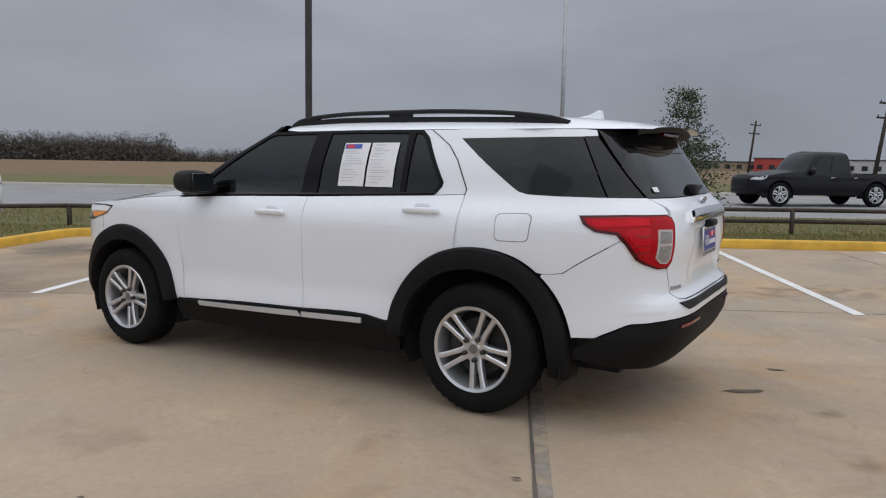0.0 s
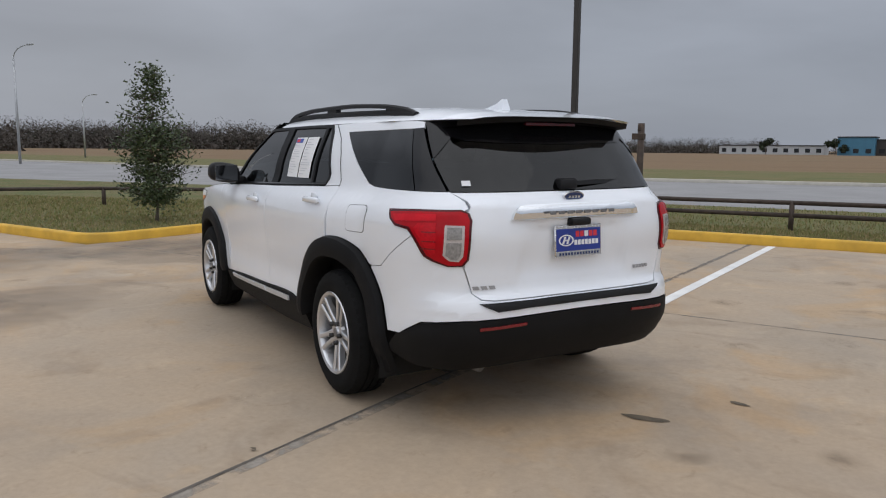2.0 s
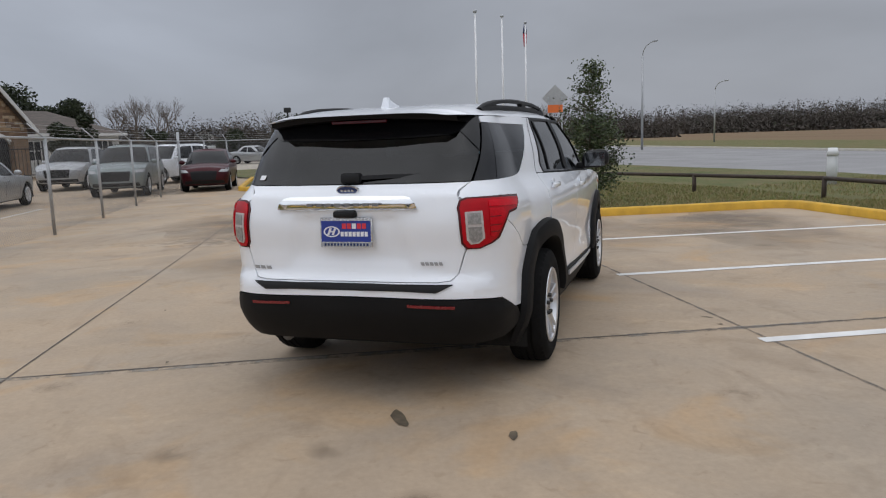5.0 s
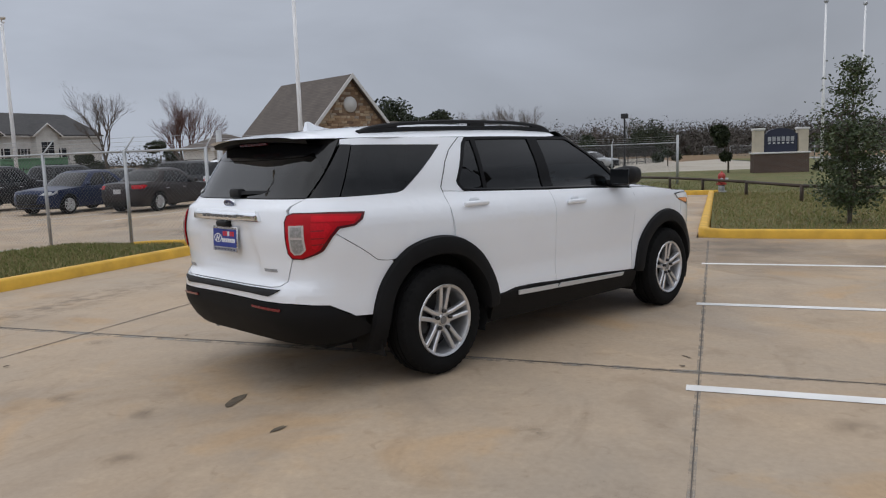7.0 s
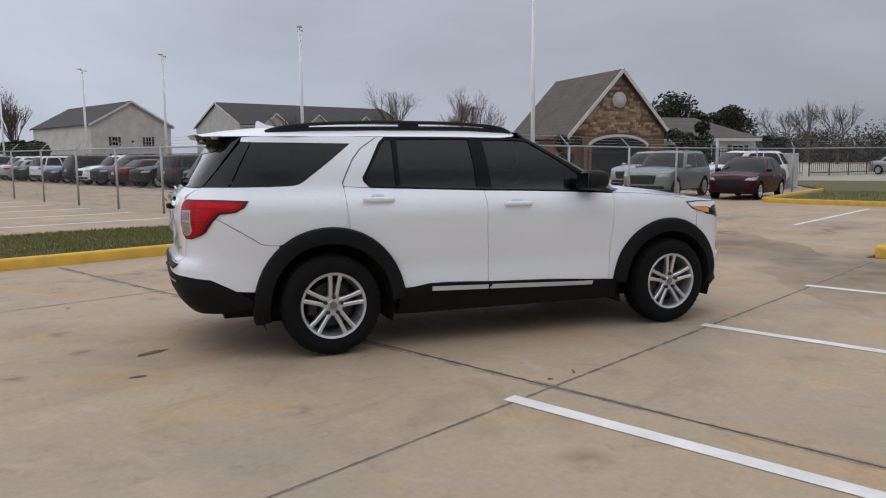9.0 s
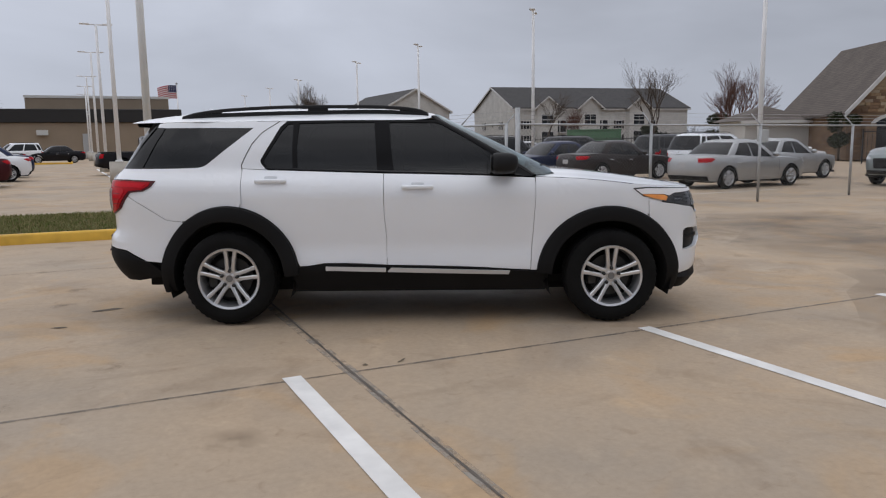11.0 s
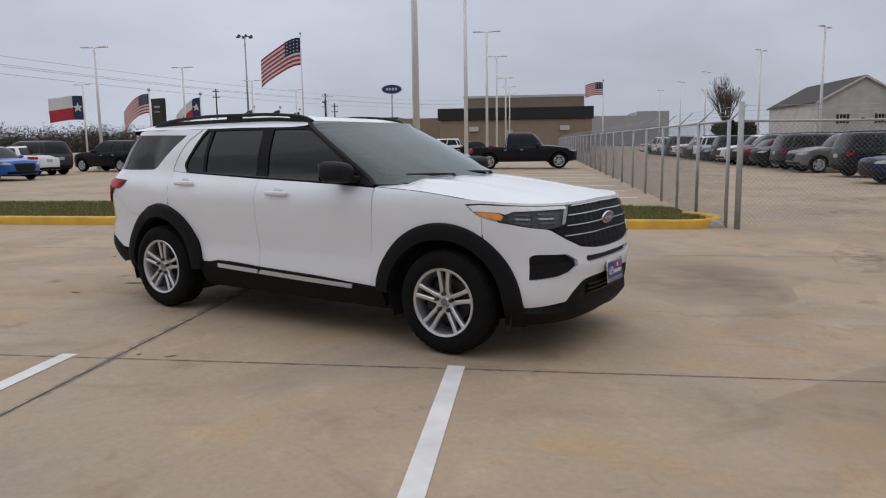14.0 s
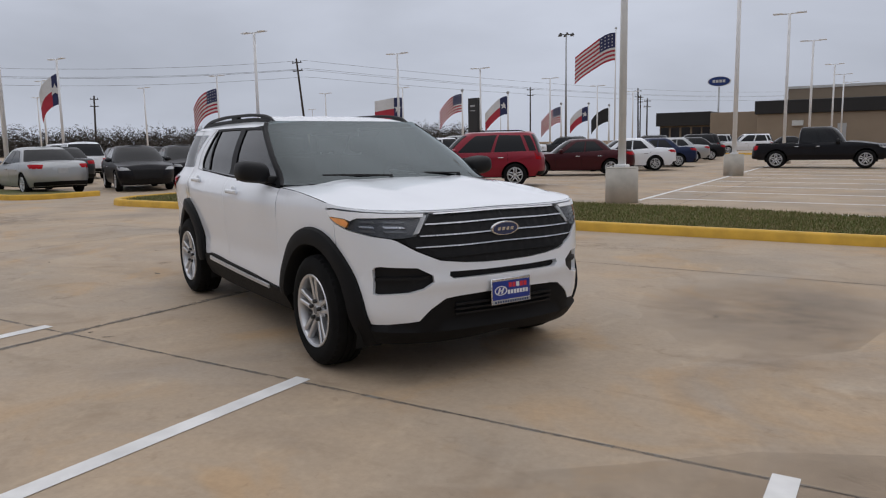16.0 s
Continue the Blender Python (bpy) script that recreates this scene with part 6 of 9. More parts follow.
part("lock_box", bm, RUSTY, gp)
bm = bmesh.new()
add_tube(bm, (.28, .02, 0), (.28, .02, .72), .045, seg=12)
add_tube(bm, (.28, .02, .55), (0, 0, .55), .03, seg=10)
add_tube(bm, (.28, .02, .36), (0, 0, .36), .03, seg=10)
part("side_post", bm, RUSTY, gp)
bm = bmesh.new()
add_box(bm, -.30, -.05, -.03, .03, .30, .62, bevel=.01)
part("hinge_plate", bm, RUSTY, gp)


# ---- chain-link fences ----
MESH_WIRE = plain("weathered_fence_wire", (0.20, 0.205, 0.21), 0.6, 0.4, 0.15, 5.0)


def chain_link(pts, label, height=1.8, arm_side=1, tall=()):
    th = empty("chain_link_fence", pose(pts[0][0], pts[0][1], 0), label, "fence")
    o = Vector((pts[0][0], pts[0][1], 0))
    P = [Vector((x, y, 0)) - o for x, y in pts]
    for i, p in enumerate(P):
        big = i in tall
        bm = bmesh.new()
        add_tube(bm, p, p + Vector((0, 0, height + (.32 if big else 0.03))), .05 if big else .032, seg=12)
        part("post", bm, GALV, th, angle=50)
        d = (P[min(i + 1, len(P) - 1)] - P[max(i - 1, 0)]).normalized()
        s = Vector((-d.y, d.x, 0)) * arm_side
        if not big:
            bm = bmesh.new()
            add_tube(bm, p + Vector((0, 0, height)), p + s * .28 + Vector((0, 0, height + .28)), .016, .012, seg=6)
            part("barb_arm", bm, GALV, th)
    for a, b in zip(P, P[1:]):
        d = b - a
        L = d.length
        d = d / L
        bm = bmesh.new()
        add_tube(bm, a + Vector((0, 0, height)), b + Vector((0, 0, height)), .021, seg=8)
        part("top_rail", bm, GALV, th)
        s = Vector((-d.y, d.x, 0)) * arm_side
        bm = bmesh.new()
        for k in (0.35, 0.65, 0.95):
            add_tube(bm, a + s * .28 * k + Vector((0, 0, height + .28 * k)), b + s * .28 * k + Vector((0, 0, height + .28 * k)), .0035, seg=3, caps=False)
        part("barbed_wire", bm, GALV, th)
        vs, fs = [], []
        pitch, low, r = 0.082, 0.05, 0.0018
        n = Vector((-d.y, d.x, 0))
        span = height - low
        for fam in (1, -1):
            q = -span
            while q < L:
                u0, u1 = max(q, 0.0), min(q + span, L)
                if u1 - u0 > 0.01:
                    z0, z1 = (low + u0 - q, low + u1 - q)
                    if fam < 0:
                        z0, z1 = height - (u0 - q), height - (u1 - q)
                    k = len(vs)
                    across = Vector((d.x * -fam, d.y * -fam, 1)).normalized() * r
                    for u, z in ((u0, z0), (u1, z1)):
                        c = a + d * u + Vector((0, 0, z)) + n * fam * .002
                        vs += [c + across, c - across * .5 + n * r * .87, c - across * .5 - n * r * .87]
                    fs += [(k, k + 1, k + 4, k + 3), (k + 1, k + 2, k + 5, k + 4), (k + 2, k, k + 3, k + 5)]
                q += pitch
        link_mesh("wire_mesh", vs, fs, MESH_WIRE, th)
    return th


chain_link([(5.0, 6.5), (8.35, 6.5), (11.8, 6.65), (15.3, 6.8), (18.7, 6.9), (22.0, 6.9), (24.9, 6.5), (27.6, 6.0), (28.2, 2.5), (26.7, -.4)], "galvanised chain-link fence with barbed-wire arms along the car store", arm_side=1, tall=(0, 5, 9))
ys = [8.4, 10.4, 12.4, 15.1, 17.9, 20.8, 23.8, 26.8, 29.8, 32.8, 35.8, 38.8, 41.8, 44.8, 47.8, 50.8, 54, 57, 60, 63, 66, 69, 72, 75, 78, 81, 84, 87, 90]
chain_link([(4.86, 6.7)] + [(4.72, y) for y in ys], "galvanised chain-link fence with barbed-wire arms between two lots", arm_side=-1)
bm = bmesh.new()
bmesh.ops.create_icosphere(bm, subdivisions=3, radius=1.0)
for v in bm.verts:
    v.co = Vector((v.co.x * .20, v.co.y * .15, max(v.co.z, -.3) * .11)) * (1 + .16 * math.sin(v.co.x * 5 + 1) * math.cos(v.co.y * 4 + v.co.z * 3))
bmesh.ops.transform(bm, matrix=pose(4.66, 6.75, .033), verts=bm.verts)
tagged(part("rock", bm, CAST, angle=25), "grey rock at the foot of the fence post", "rock")


# ---- poles ----
def lamp_pole(x, y, turn, h=9.0, base=True, mat=None, label="white steel lot lamp pole with twin heads on a concrete base"):
    th = empty("lot_lamp", pose(x, y, 0, 0, 0, turn), label, "lamp post", "lot lamps")
    z0 = 0.0
    if base:
        bm = bmesh.new()
        add_tube(bm, (0, 0, 0), (0, 0, .80), .375, .375, seg=28)
        add_tube(bm, (0, 0, .80), (0, 0, .83), .375, .35, seg=28)
        part("concrete_base", bm, CAST, th)
        z0 = .83
        bm = bmesh.new()
        add_box(bm, -.14, .14, -.14, .14, z0, z0 + .06, bevel=.01)
        part("base_cover", bm, mat or POLE_WHITE, th)
    bm = bmesh.new()
    add_tube(bm, (0, 0, z0), (0, 0, h), .090, .070, seg=14)
    part("pole", bm, mat or POLE_WHITE, th, angle=50)
    bm = bmesh.new()
    add_box(bm, -.45, .45, -.03, .03, h - .04, h + .02, bevel=.01)
    part("crossarm", bm, mat or POLE_WHITE, th)
    for s in (-1, 1):
        bm = bmesh.new()
        add_box(bm, s * .34 if s > 0 else -.84, .84 if s > 0 else s * .34, -.14, .14, h - .02, h + .05, bevel=.024, seg=2)
        part("lamp_head", bm, mat or POLE_WHITE, th)
    return th


first = lamp_pole(-1.3, 12.0, 0, 8.1)
for x, y in [(-1.3, 25.9), (-1.3, 40.6), (-1.35, 54.3), (-1.4, 75), (-1.4, 88.5), (-1.4, 103)]:
    copy_thing(first, pose(x, y, 0))
low_lamp = lamp_pole(-25.6, 11.15, 0, 7.35)
for x, y in [(-25.4, 24.6), (-24.9, 37.2), (-25.4, 49.8), (-24.9, 63), (-24.8, 76), (-24.8, 89), (-53.4, 63.7), (-45.5, 40.2), (-60.4, 44.3), (-44.0, 25.1), (-60, 33.6), (-41.85, 62.7), (-80, 45), (-80, 92), (-55, 112)]:
    copy_thing(low_lamp, pose(x, y, 0))
store_lamp = lamp_pole(19.1, 13.1, 52, 8.15, False, None, "white steel lamp pole with twin heads in the car store")
for x, y in [(19.1, 27.9), (19.1, 42.6), (18.8, 54.5), (18.8, 73), (18.8, 86), (18.8, 101)]:
    copy_thing(store_lamp, pose(x, y, 0, 0, 0, 52))
bp = empty("meter_box", pose(19.1, 13.0, 0), "small pale electric box strapped to a lamp pole", "electric box")
bm = bmesh.new()
add_box(bm, -.22, .22, -.12, .0, 1.35, 1.8, bevel=.02)
part("box", bm, CABINET_GREY, bp)
dp = empty("road_lamp", pose(3.95, -12.44, 0.05), "dark bronze lamp pole on a square concrete base", "lamp post")
bm = bmesh.new()
add_box(bm, -.29, .29, -.29, .29, 0, .70, bevel=.03, seg=2)
part("concrete_base", bm, CAST, dp)
bm = bmesh.new()
add_box(bm, -.07, .07, -.07, .07, .70, 9.4, bevel=.012)
add_box(bm, -.13, .13, -.13, .13, .70, .80, bevel=.02)
part("pole", bm, POLE_DARK, dp)
bm = bmesh.new()
add_box(bm, -.22, .22, -.2, .9, 9.4, 9.52, bevel=.02)
part("lamp_head", bm, POLE_DARK, dp)


def cobra(x, y, h, turn, label="galvanised street lamp with a curved arm"):
    th = empty("street_lamp", pose(x, y, 0, 0, 0, turn), label, "street lamp", "street lamps")
    bm = bmesh.new()
    add_tube(bm, (0, 0, 0), (0, 0, h - .4), .11, .07, seg=12)
    part("pole", bm, GALV, th, angle=50)
    bm = bmesh.new()
    pts = [(0, 0, h - .5), (-.25, 0, h - .15), (-.8, 0, h + .15), (-1.6, 0, h + .3), (-2.3, 0, h + .33)]
    sweep(bm, pts, [(.04 * math.cos(k), .04 * math.sin(k)) for k in (0, 1.05, 2.1, 3.14, 4.19, 5.24)])
    part("arm", bm, GALV, th)
    bm = bmesh.new()
    add_box(bm, -2.95, -2.25, -.13, .13, h + .26, h + .40, bevel=.05, seg=2)
    part("lamp_head", bm, GALV, th)
    return th


cobra(-3.13, -30.5, 11.5, -90)
cobra(57.2, -25.4, 8.7, 0)
cobra(80.6, -44.4, 6.9, 0)
cobra(-60, -32, 9.2, -90)
for x, y, h in ((38.95, -7.3, 8.9), (42.4, -9.7, 9.15), (46.0, -12.15, 9.25)):
    fp = empty("flagpole", pose(x, y, 0), "bare white flagpole by the entrance sign", "flagpole", "entrance flagpoles")
    bm = bmesh.new()
    add_tube(bm, (0, 0, 0), (0, 0, h), .085, .05, seg=12)
    part("pole", bm, POLE_WHITE, fp, angle=50)
    bm = bmesh.new()
    bmesh.ops.create_uvsphere(bm, u_segments=10, v_segments=6, radius=.12, matrix=Matrix.Translation((0, 0, h + .1)))
    part("ball_finial", bm, GALV, fp)
fl = empty("furled_flag", pose(46.0, -12.15, 7.75), "small limp red and blue flag on a pole", "flag")
bm = bmesh.new()
add_tube(bm, (.1, 0, 0), (.16, 0, .9), .10, .14, seg=7)
part("cloth", bm, FLAG_RED, fl)
bm = bmesh.new()
add_tube(bm, (.14, 0, .9), (.1, 0, 1.5), .15, .08, seg=7)
part("cloth_top", bm, FLAG_BLUE, fl)


# ---- flags ----
def flag(x, y, z, w, h, turn, kind, label, droop=0.25, seed=1):
    """A waving flag; local x runs away from the pole, its top corner at the pose."""
    th = empty("flag", pose(x, y, z, 0, 0, turn), label, "flag", "dealership flags")
    r = random.Random(seed)
    p1, p2 = r.uniform(0, 6), r.uniform(0, 6)

    def at(u, v):
        return Vector((w * u * (1 - .12 * droop), .16 * w * math.sin(5.5 * u + p1 + v) * u, -h * v - droop * w * u * u + .05 * w * math.sin(4 * u + p2) * u))

    def cloth(name, u0, u1, v0, v1, mat, off=0.0):
        bm = bmesh.new()
        nu = max(2, int((u1 - u0) * 16))
        nv = max(1, int((v1 - v0) * 6))
        surface_grid(bm, [[at(u0 + (u1 - u0) * i / nu, v0 + (v1 - v0) * k / nv) + Vector((0, off, 0)) for k in range(nv + 1)] for i in range(nu + 1)])
        part(name, bm, mat, th, angle=80)

    if kind == "stripes":
        for k in range(13):
            cloth("stripe", 0.40 if k < 7 else 0.0, 1, k / 13, (k + 1) / 13, FLAG_RED if k % 2 == 0 else FLAG_WHITE)
        cloth("canton", 0, 0.40, 0, 7 / 13, FLAG_BLUE)
        for side in (-.02, .02):
            for i in range(4):
                for j in range(4):
                    u, v = .06 + .09 * i, .07 + .12 * j
                    cloth("star_dot", u, u + .03, v, v + .04, FLAG_WHITE, side)
    elif kind == "lone_star":
        cloth("hoist_band", 0, 0.33, 0, 1, FLAG_BLUE)
        cloth("upper_band", 0.33, 1, 0, 0.5, FLAG_WHITE)
        cloth("lower_band", 0.33, 1, 0.5, 1, FLAG_RED)
        for side in (-.02, .02):
            c = at(.16, .5)
            bm = bmesh.new()
            vs = [bm.verts.new(c + Vector((math.cos(math.pi / 2 + k * math.pi / 5), 0, math.sin(math.pi / 2 + k * math.pi / 5))) * h * (.22 if k % 2 == 0 else .09) + Vector((0, side * 2, 0))) for k in range(10)]
            bm.faces.new(vs)
            part("star", bm, FLAG_WHITE, th, smooth=False)
    else:
        cloth("cloth", 0, 1, 0, 1, DARK_PANEL)
    return th


def big_pole(x, y, h, label="tall white flagpole over the lot"):
    th = empty("flagpole", pose(x, y, 0), label, "flagpole")
    bm = bmesh.new()
    add_tube(bm, (0, 0, 0), (0, 0, h), .16, .08, seg=12)
    part("pole", bm, POLE_WHITE, th, angle=50)
    bm = bmesh.new()
    bmesh.ops.create_uvsphere(bm, u_segments=10, v_segments=6, radius=.2, matrix=Matrix.Translation((0, 0, h + .15)))
    part("ball_finial", bm, GALV, th)


big_pole(-40.8, 130.1, 21.2)
flag(-40.9, 130.1, 20.6, 7.6, 4.9, 192, "stripes", "large striped red, white and blue flag flying from a tall pole", .58, 3)
big_pole(14.9, 143.2, 12.7)
flag(14.8, 143.2, 12.5, 3.6, 2.4, 190, "stripes", "striped red, white and blue flag over the far lot", .12, 4)
flag(-44.1, 25.1, 6.4, 1.4, 2.0, 215, "lone_star", "limp blue, white and red star flag on a lamp pole", .95, 5)
flag(-45.6, 40.2, 6.3, 2.3, 2.0, 215, "stripes", "striped red, white and blue flag on a lamp pole", .75, 6)
flag(-41.95, 62.7, 6.3, 3.0, 2.3, 195, "lone_star", "blue, white and red star flag on a lamp pole", .05, 7)
for x, y, z, k, s in ((-42.9, 77.3, 7.4, "stripes", 8), (-37.9, 80, 7.0, "lone_star", 9), (-37.6, 96.5, 6.2, "stripes", 10), (-37.5, 107.3, 6.6, "lone_star", 12), (-36.2, 113.1, 6.5, "plain", 13)):
    big_pole(x + .1, y, z + .3, "slim white flagpole in the lot")
    flag(x, y, z, 3.0, 2.2, 205, k, "small flag flying from a slim lot pole", .7, s)

# tall mast, signs, utility poles
mast = empty("light_mast", pose(-76.8, 195.7, 0), "tall dark light mast with a ring of heads", "lamp post")
bm = bmesh.new()
add_tube(bm, (0, 0, 0), (0, 0, 30.7), .36, .17, seg=12)
part("pole", bm, GALV, mast, angle=50)
for k in range(6):
    a = math.pi * k / 3
    bm = bmesh.new()
    add_tube(bm, (0, 0, 30.5), (1.9 * math.cos(a), 1.9 * math.sin(a), 30.7), .07, seg=6)
    bmesh.ops.create_cone(bm, cap_ends=True, segments=10, radius1=.55, radius2=.2, depth=.65, matrix=Matrix.Translation((1.9 * math.cos(a), 1.9 * math.sin(a), 30.6)))
    part("lamp_head", bm, POLE_DARK, mast)
ov = empty("oval_sign", pose(-48.4, 259.7, 0, 0, 0, 0) @ Matrix.Diagonal((1.63, 1.63, 1.63, 1)), "blue oval sign with a pale rim on a pole", "sign")
bm = bmesh.new()
add_tube(bm, (0, 0, 0), (0, 0, 11.2), .18, seg=12)
part("pole", bm, GALV, ov)
for r, t, m, nm in ((1.0, .36, FLAG_WHITE, "rim"), (.93, .42, SIGN_BLUE, "face")):
    bm = bmesh.new()
    bmesh.ops.create_cone(bm, cap_ends=True, segments=40, radius1=1, radius2=1, depth=1)
    bmesh.ops.transform(bm, matrix=Matrix.Translation((0, 0, 12.3)) @ Matrix.Diagonal((2.25 * r, t, .98 * r, 1)) @ Matrix.Rotation(math.pi / 2, 4, "X"), verts=bm.verts)
    part(nm, bm, m, ov, angle=30)
for k in range(4):
    bm = bmesh.new()
    add_box(bm, -1.25 + .65 * k, -.75 + .65 * k, -.24, .24, 12.05, 12.6)
    part("letter_bar", bm, FLAG_WHITE, ov)
hm = empty("light_mast", pose(-31.2, -141.3, 0), "thin far steel mast with a small head", "lamp post")
bm = bmesh.new()
add_tube(bm, (0, 0, 0), (0, 0, 15.6), .16, .08, seg=8)
part("pole", bm, GALV, hm)
bm = bmesh.new()
add_box(bm, -.9, .9, -.15, .15, 15.5, 15.75)
part("lamp_head", bm, GALV, hm)
tw = empty("pylon_sign", pose(-51.55, 96.3, 0, 0, 0, -20) @ Matrix.Diagonal((1.3, 1.3, 1.3, 1)), "dark pylon sign with a small pale mark", "sign")
bm = bmesh.new()
add_box(bm, -.85, .85, -.25, .25, 0, 6.2, bevel=.03)
part("panel", bm, DARK_PANEL, tw)
bm = bmesh.new()
add_box(bm, -.42, .42, -.27, -.25, 5.2, 5.4)
add_box(bm, -.42, .42, -.27, -.25, 4.7, 4.8)
part("emblem_bar", bm, GALV, tw)
for i, (x, y, h, tilt, turn) in enumerate([(-59.9, 67.8, 12.2, -5, 30), (-54, 122, 11.2, 0, 30), (-36, 128.8, 10.4, -1, 30), (-34.6, 129.2, 8.6, 0, 30), (-95, 62, 9, 2, 30), (-27.8, -85.6, 6.75, 5, 163), (-25.6, -49.2, 6.35, 6, 158), (-45, 160, 11, 0, 30)]):
    up = empty("utility_pole", pose(x, y, 0, 0, 0, turn) @ Matrix.Rotation(radians(tilt), 4, "Y"), "dark timber utility pole with crossarms", "utility pole", "utility poles")
    bm = bmesh.new()
    add_tube(bm, (0, 0, 0), (0, 0, h), .16, .11, seg=10)
    part("pole", bm, CREOSOTE, up, angle=50)
    for zz in (h - .5, h - 1.5):
        bm = bmesh.new()
        add_box(bm, -.6, .6, -.06, .06, zz - .06, zz + .06)
        for q in (-.5, .5):
            add_tube(bm, (q, 0, zz), (q, 0, zz + .22), .05, .03, seg=6)
        part("crossarm", bm, CREOSOTE, up)
for k, (dz, dx) in enumerate(((0, 0), (-1.0, .4), (-1.1, -.4), (-2.0, 0))):
    bm = bmesh.new()
    chain = [(-170, -10, 16.5), (-115, 28, 13.8), (-59.9, 67.8, 11.9), (-20, 230, 14)]
    for a, b in zip(chain, chain[1:]):
        pts = [Vector(a).lerp(Vector(b), i / 14) + Vector((dx, 0, dz - 1.6 * (1 - (2 * i / 14 - 1) ** 2))) for i in range(15)]
        sweep(bm, pts, [(.018 * math.cos(t), .018 * math.sin(t)) for t in (0, 2.1, 4.2)], caps=False)
    tagged(part("overhead_wire", bm, POLE_DARK), "thin sagging overhead power wire", "wire", "overhead wires")


# ---- plants ----
def leaf_mesh(name, spots, size, mat, parent, r, tall=1.0, label=""):
    vs, fs = [], []
    for p in spots:
        a = Vector((r.gauss(0, 1), r.gauss(0, 1), r.gauss(0, .7))).normalized()
        b = a.cross(Vector((r.gauss(0, 1), r.gauss(0, 1), r.gauss(0, 1)))).normalized()
        s = size * r.uniform(.6, 1.3)
        k = len(vs)
        p = Vector(p)
        vs += [p - a * s, p - b * s * .45 + a * s * .1, p + a * s, p + b * s * .45]
        fs.append((k, k + 1, k + 2, k + 3))
    return link_mesh(name, vs, fs, mat, parent, label=label)


def holly(x, y, h, rad, seed, label):
    r = random.Random(seed)
    th = empty("young_tree", pose(x, y, .05), label, "tree")
    bm = bmesh.new()
    tips = []
    for s in range(3):
        base = Vector((r.uniform(-.05, .05), r.uniform(-.05, .05), 0))
        p = base
        for k in range(7):
            q = p + Vector((r.gauss(0, .06), r.gauss(0, .05), h * .95 / 7))
            add_tube(bm, p, q, .028 * (1 - k / 8), .028 * (1 - (k + 1) / 8), seg=6, caps=False)
            p = q
            z = p.z / h
            for _ in range(8 if z < .6 else 5):
                a = r.uniform(0, 6.28)
                prof = max(.24, 1.0 - (z - .3) * 1.05) if z > .3 else .80 + z * .6
                ln = rad * prof * r.uniform(.55, 1.1)
                e = p + Vector((ln * math.cos(a), ln * math.sin(a), ln * r.uniform(.15, .7)))
                add_tube(bm, p, e, .010, .004, seg=4, caps=False)
                tips.append((p, e))
    part("trunk", bm, BARK, th)
    spots = []
    for p, e in tips:
        n = int(64 * (1 if e.z < h * .66 else .38))
        for _ in range(n):
            t = r.uniform(.25, 1.08)
            c = p.lerp(e, t)
            spots.append(c + Vector((r.gauss(0, .085), r.gauss(0, .085), r.gauss(0, .10))))
    for _ in range(14):
        a, q = r.uniform(0, 6.28), r.uniform(.05, .4) * rad
        t0 = Vector((q * math.cos(a), q * math.sin(a), h * r.uniform(.72, .92)))
        for _ in range(26):
            t = r.uniform(0, 1)
            spots.append(t0 + Vector((r.gauss(0, .05), r.gauss(0, .05), t * h * .14)))
    leaf_mesh("crown", [s for s in spots if s.z > .05], .040, HOLLY, th, r)
    return th


holly(9.1, -4.2, 2.9, .80, 31, "young evergreen tree, bushy below and airy above, on the turf")
holly(-4.95, -12.3, 3.0, 1.0, 32, "young evergreen tree with glossy dark leaves by the road")


def bare_tree(x, y, h, spread, seed, mat, label, levels=6, name="bare_tree"):
    r = random.Random(seed)
    th = empty(name, pose(x, y, 0), label, "tree")
    limb, twig = bmesh.new(), bmesh.new()

    def grow(p, d, ln, rad, lev):
        bm = limb if lev < 2 else twig
        q = p + d * ln
        add_tube(bm, p, q, rad, rad * .68, seg=6 if lev < 2 else 3, caps=False)
        if lev >= levels:
            return
        for _ in range(3 if lev < 4 else 2):
            ax = Vector((r.gauss(0, 1), r.gauss(0, 1), r.gauss(0, .6))).normalized()
            nd = (d + ax * spread * r.uniform(.6, 1.1) + Vector((0, 0, .12))).normalized()
            grow(q if r.random() < .6 else p.lerp(q, r.uniform(.55, 1)), nd, ln * r.uniform(.66, .86), rad * .62, lev + 1)

    n0 = 1 if spread > .5 else 3
    for _ in range(n0):
        grow(Vector((r.uniform(-.2, .2) * (n0 - 1), r.uniform(-.2, .2) * (n0 - 1), 0)), Vector((r.gauss(0, .1) * n0, r.gauss(0, .1) * n0, 1)).normalized(), h * .24, h * .018, 0)
    part("trunk", limb, BARK, th)
    part("crown", twig, mat, th, smooth=False)
    return th


bare_tree(44.6, 47.0, 8.4, .62, 3, TWIG, "large bare spreading tree behind the fence", 8)
bare_tree(51.8, 44.9, 7.8, .45, 4, RED_TWIG, "reddish bare many-stemmed tree", 8)
bare_tree(68, 100, 11, .6, 5, TWIG, "bare winter tree between the apartments")
bare_tree(62, 83, 6.6, .5, 6, RED_TWIG, "small bare tree by the apartment wall")
bare_tree(25, 88.6, 9.5, .4, 7, TWIG, "thin bare tree over the far lot")
bare_tree(112, 30.5, 10.6, .6, 8, TWIG, "bare winter tree beyond the drive", 7)
bare_tree(113, 27.0, 11.6, .6, 9, TWIG, "bare winter tree beyond the drive", 7)
bare_tree(111, 34.5, 9.6, .6, 10, TWIG, "bare winter tree beyond the drive", 7)
bare_tree(146, 21, 8.6, .6, 12, TWIG, "bare winter tree beyond the drive")
